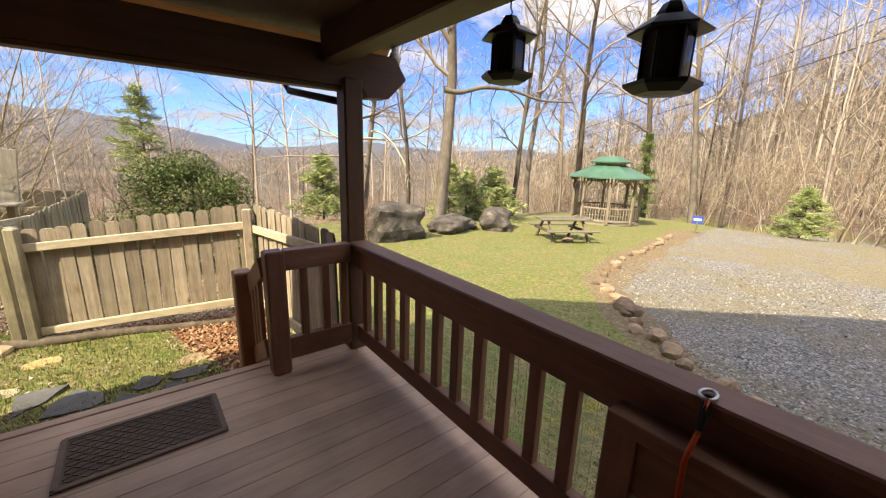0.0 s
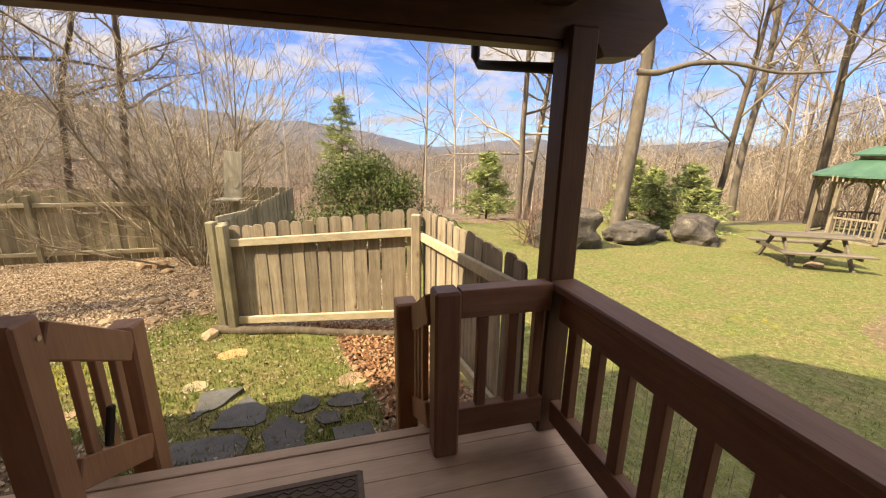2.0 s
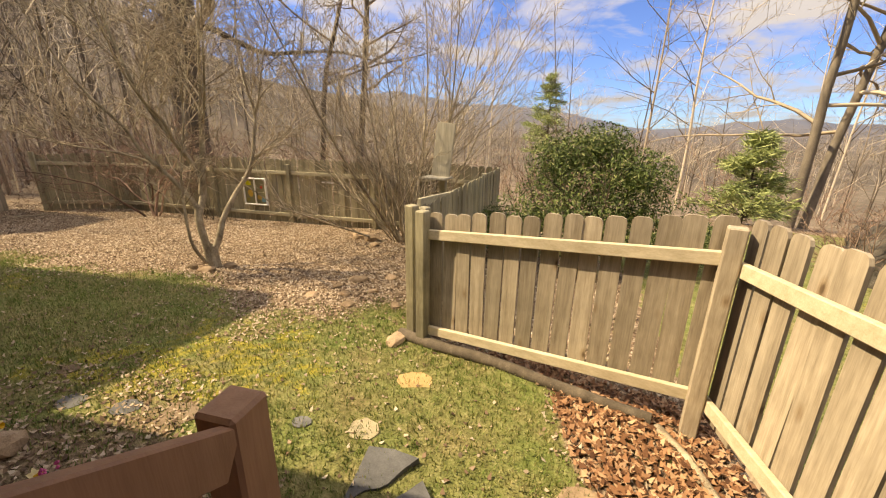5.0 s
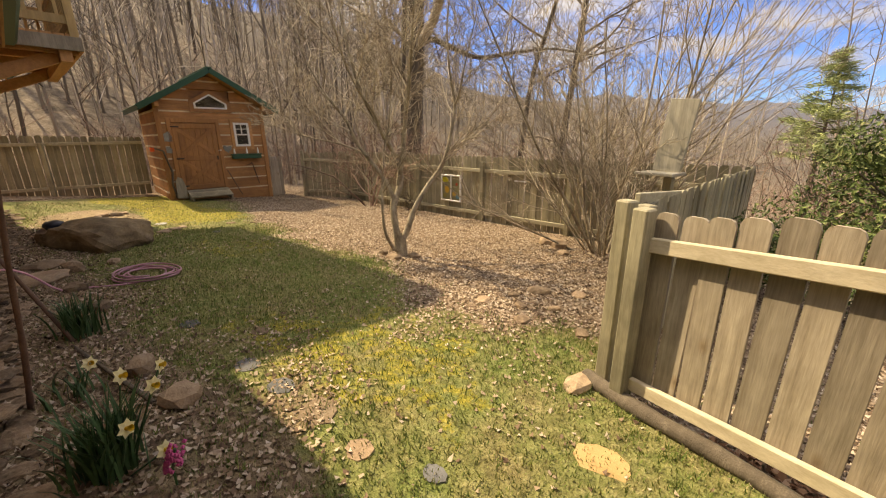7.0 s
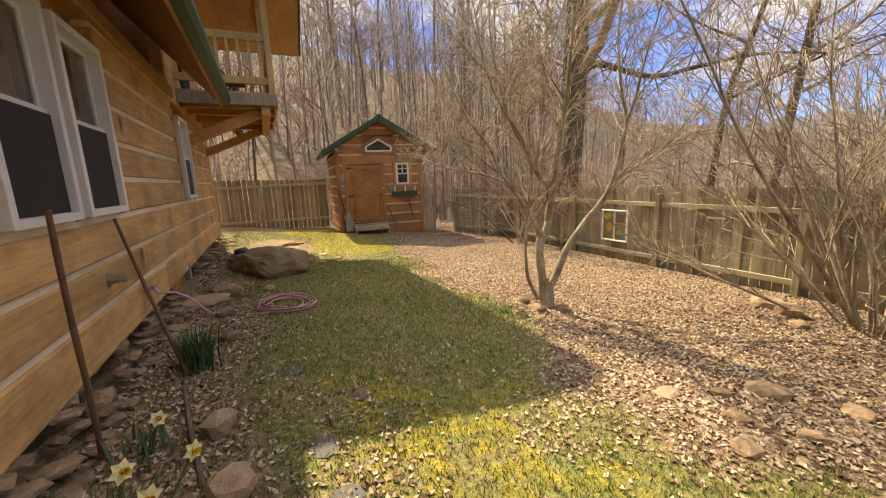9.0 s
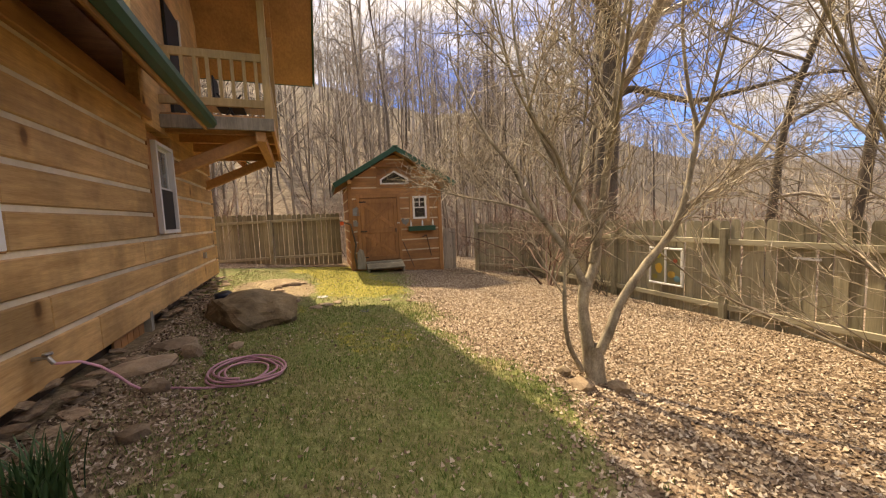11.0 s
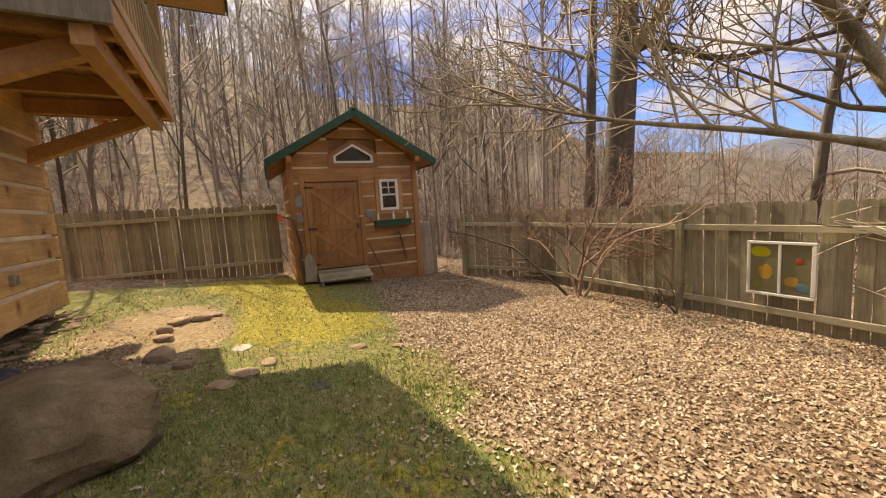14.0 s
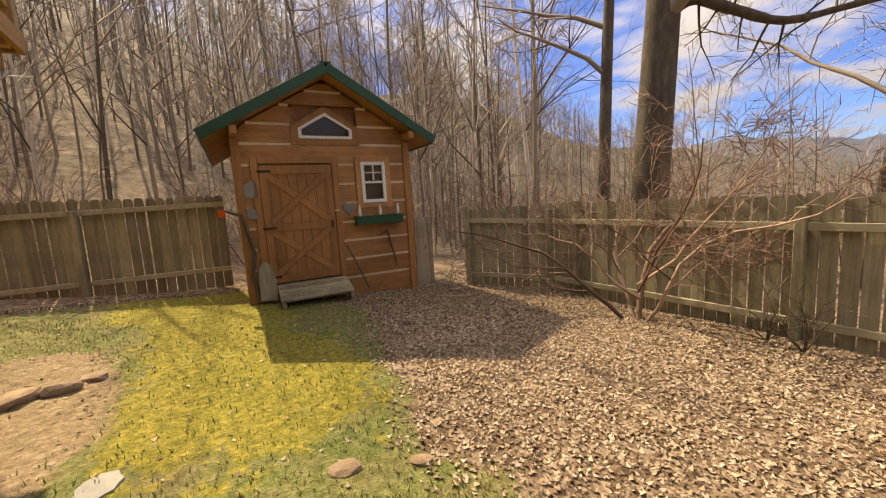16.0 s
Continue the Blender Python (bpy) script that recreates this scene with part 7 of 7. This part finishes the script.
part("stem", Geo().tube([(0, 0, -0.02), (0.0, 0, 0.1), (0.04, 0.02, 0.22)], 0.006, 5), M["blade"], ob)


def fence_picture():
    ob = thing("framed_window", "old white-framed window with painted glass hung on the fence", "window frame")
    x0, x1, z0, z1, y = -7.88, -7.16, -0.68, 0.05, 11.30
    for c, s in ((((x0 + x1) / 2, y, z1 - 0.02), (x1 - x0, 0.04, 0.034)), (((x0 + x1) / 2, y, z0 + 0.02), (x1 - x0, 0.04, 0.034)), ((x0 + 0.02, y, (z0 + z1) / 2), (0.034, 0.04, z1 - z0 - 0.09)), ((x1 - 0.02, y, (z0 + z1) / 2), (0.045, 0.04, z1 - z0 - 0.09)), (((x0 + x1) / 2, y, (z0 + z1) / 2), (0.03, 0.035, z1 - z0 - 0.09))):
        part("frame", Geo().box(c, s), M["white"], ob)
    pa = plain("painted_glass_olive", (0.20, 0.19, 0.11), 0.3)
    for k, cx in enumerate(((x0 * 3 + x1) / 4 + 0.008, (x0 + x1 * 3) / 4 - 0.008)):
        pn = part("pane", Geo().box((cx, y + 0.008, (z0 + z1) / 2), ((x1 - x0) / 2 - 0.06, 0.008, z1 - z0 - 0.09), ch=0.001), pa, ob, "dull olive glass")
        for j, (dx, dz, w, h, c) in enumerate((((-0.03, 0.22, 0.24, 0.14, (0.55, 0.50, 0.03)), (0.02, -0.05, 0.16, 0.2, (0.50, 0.30, 0.05)), (-0.06, -0.22, 0.12, 0.1, (0.25, 0.22, 0.06))), ((0.03, 0.12, 0.08, 0.08, (0.45, 0.06, 0.03)), (-0.05, -0.15, 0.16, 0.14, (0.50, 0.32, 0.08)), (0.06, -0.22, 0.14, 0.12, (0.10, 0.22, 0.28))))[k]):
            part("paint_patch", blob(Geo(), (cx + dx, y + 0.003, (z0 + z1) / 2 + dz), (w, 0.006, h), j + 5 * k, 2, 0.3), plain("glass_paint", c, 0.4), pn, "coloured paint patch")
    ob = thing("fence_tag", "small white strip nailed to the fence", "sign")
    part("strip", Geo().box((-5.35, 11.325, 0.02), (0.32, 0.012, 0.035)), M["white"], ob)


fence_picture()
ob = thing("bird_table", "weathered plywood bird table with a leaning back board on a post", "bird feeder", pose(-1.62, 8.3, 0.62, 0, 0, -12))
part("post", Geo().box((0, 0.06, -0.75), (0.09, 0.09, 1.45)), M["fence"], ob)
part("back_board", Geo().box((0, 0.05, 0.42), (0.30, 0.03, 0.78), Matrix.Rotation(-0.05, 4, "X") @ Matrix.Rotation(0.1, 4, "Y")), M["board"], ob)
part("tray", Geo().box((-0.05, -0.08, 0.02), (0.42, 0.32, 0.03)), M["board"], ob)

# ---- ground cover: leaves, grass, gravel ----


def scatter(name, label, category, material, pts, shape):
    """shape(rng) gives the corner offsets of one piece; all pieces become one mesh."""
    n = len(pts)
    k = len(shape)
    p = np.array(pts)
    rs = np.random.RandomState(len(name) + n)
    a = rs.uniform(0, 6.2832, n)
    s = rs.uniform(0.6, 1.35, n)
    tilt = rs.normal(0, 0.42, (n, 2))
    o = np.array(shape)[None, :, :] * s[:, None, None]
    o = o * np.concatenate([np.ones((n, k, 2)), rs.uniform(0.2, 1.8, (n, 1, 1)) * np.ones((n, k, 1))], axis=2)
    ca, sa = np.cos(a)[:, None], np.sin(a)[:, None]
    x = o[:, :, 0] * ca - o[:, :, 1] * sa
    y = o[:, :, 0] * sa + o[:, :, 1] * ca
    z = o[:, :, 2] + x * tilt[:, :1] * 0.6 + y * tilt[:, 1:] * 0.6
    v = np.stack([x + p[:, None, 0], y + p[:, None, 1], z + p[:, None, 2]], axis=2).reshape(-1, 3)
    f = np.arange(n * k).reshape(n, k)
    return merge(name, [(v, f)], [(0, Matrix())], material, label, category)


def cover():
    r = rng(77)
    leaves, sparse = [], []
    while len(leaves) < 136000:
        x, y = r.uniform(-15.5, 1.1), r.uniform(2.95, 11.3)
        q, dk = zone(x, y)[1], zone(x, y)[4]
        if r.random() < q:
            leaves.append((x, y, land(x, y) + 0.004 + 0.008 * r.random()))
        elif r.random() < (0.03 if -8.5 < x else 0.012) + 0.85 * dk + (0.09 if -8.5 < x else 0.02) * smooth(0.0, 0.35, noise.noise((x * 0.9, y * 0.9, 7.0))):
            leaves.append((x, y, land(x, y) + 0.008))
    scatter("dead_leaves", "dry brown fallen leaves spread over the yard", "leaves", M["litter"], leaves, [(-0.0165, 0.003, 0.007), (-0.005, -0.0115, -0.002), (0.0175, -0.003, 0.009), (0.006, 0.011, -0.002)])
    bed = []
    while len(bed) < 3600:
        x, y = r.uniform(-1.2, 1.15), r.uniform(3.6, 5.75)
        if zone(x, y)[1] > 0.4 + 0.5 * r.random() and y < 5.66 - 0.34 * (x - 0.1):
            bed.append((x, y, land(x, y) + 0.01 + 0.03 * r.random()))
    scatter("leaf_bed", "thick bed of large curled brown leaves inside the low fence", "leaves", M["litter_dark"], bed, [(-0.026, 0.004, 0.012), (-0.006, -0.016, -0.002), (0.026, -0.004, 0.014), (0.008, 0.016, -0.003)])
    blades = []
    while len(blades) < 80000:
        x, y = r.uniform(-14.5, 1.0), r.uniform(3.1, 8.2)
        g, l, m, d, dk = zone(x, y)
        if r.random() < (1 - l) * (1 - d) * (1 - 0.75 * dk) * (0.55 if m > 0.5 else 1.0) * (1.0 if x > -9 else 0.25):
            blades.append((x, y, land(x, y)))
    while len(blades) < 112000:
        x, y = 1.3 + 11 * r.random() ** 1.6, r.uniform(-2, 11)
        g, l, m, d, dk = zone(x, y)
        if y > curb(x) + 0.1 if x > 3.5 else True:
            blades.append((x, y, land(x, y)))
    scatter("grass", "short green and straw-coloured grass blades", "grass", M["grass"], blades, [(-0.005, 0, -0.005), (0.005, 0, -0.005), (0.010, 0.006, 0.022)])
    tufts = []
    while len(tufts) < 23000:
        x, y = (r.uniform(-9.0, 1.0), r.uniform(3.3, 6.9)) if r.random() < 0.8 else (1.4 + 8 * r.random(), r.uniform(-1, 9))
        g, l, m, d, dk = zone(x, y)
        if r.random() > (1 - l) * (1 - 0.7 * dk) * (1 - g) * (1 - 0.7 * m) or noise.noise((x * 1.1, y * 1.1, 4.0)) + 0.3 * noise.noise((x * 5, y * 5, 1.0)) < -0.05:
            continue
        z = land(x, y)
        for _ in range(11):
            tufts.append((x + r.gauss(0, 0.018), y + r.gauss(0, 0.018), z))
    scatter("grass_tufts", "small green grass tufts in the lawn", "grass", M["tuft"], tufts, [(-0.004, 0, -0.005), (0.004, 0, -0.005), (0.015, 0.009, 0.028)])
    pebbles = []
    while len(pebbles) < 20000:
        x, y = 3.8 + 9 * r.random() ** 1.5, r.uniform(-5, 4.6)
        if y < curb(x) - 0.1:
            pebbles.append((x, y, land(x, y) + 0.004))
    scatter("gravel", "loose grey gravel stones on the drive", "gravel", M["pebble"], pebbles, [(-0.013, -0.008, 0.0), (0.010, -0.011, 0.004), (0.014, 0.008, 0.009), (-0.008, 0.012, 0.005)])


cover()
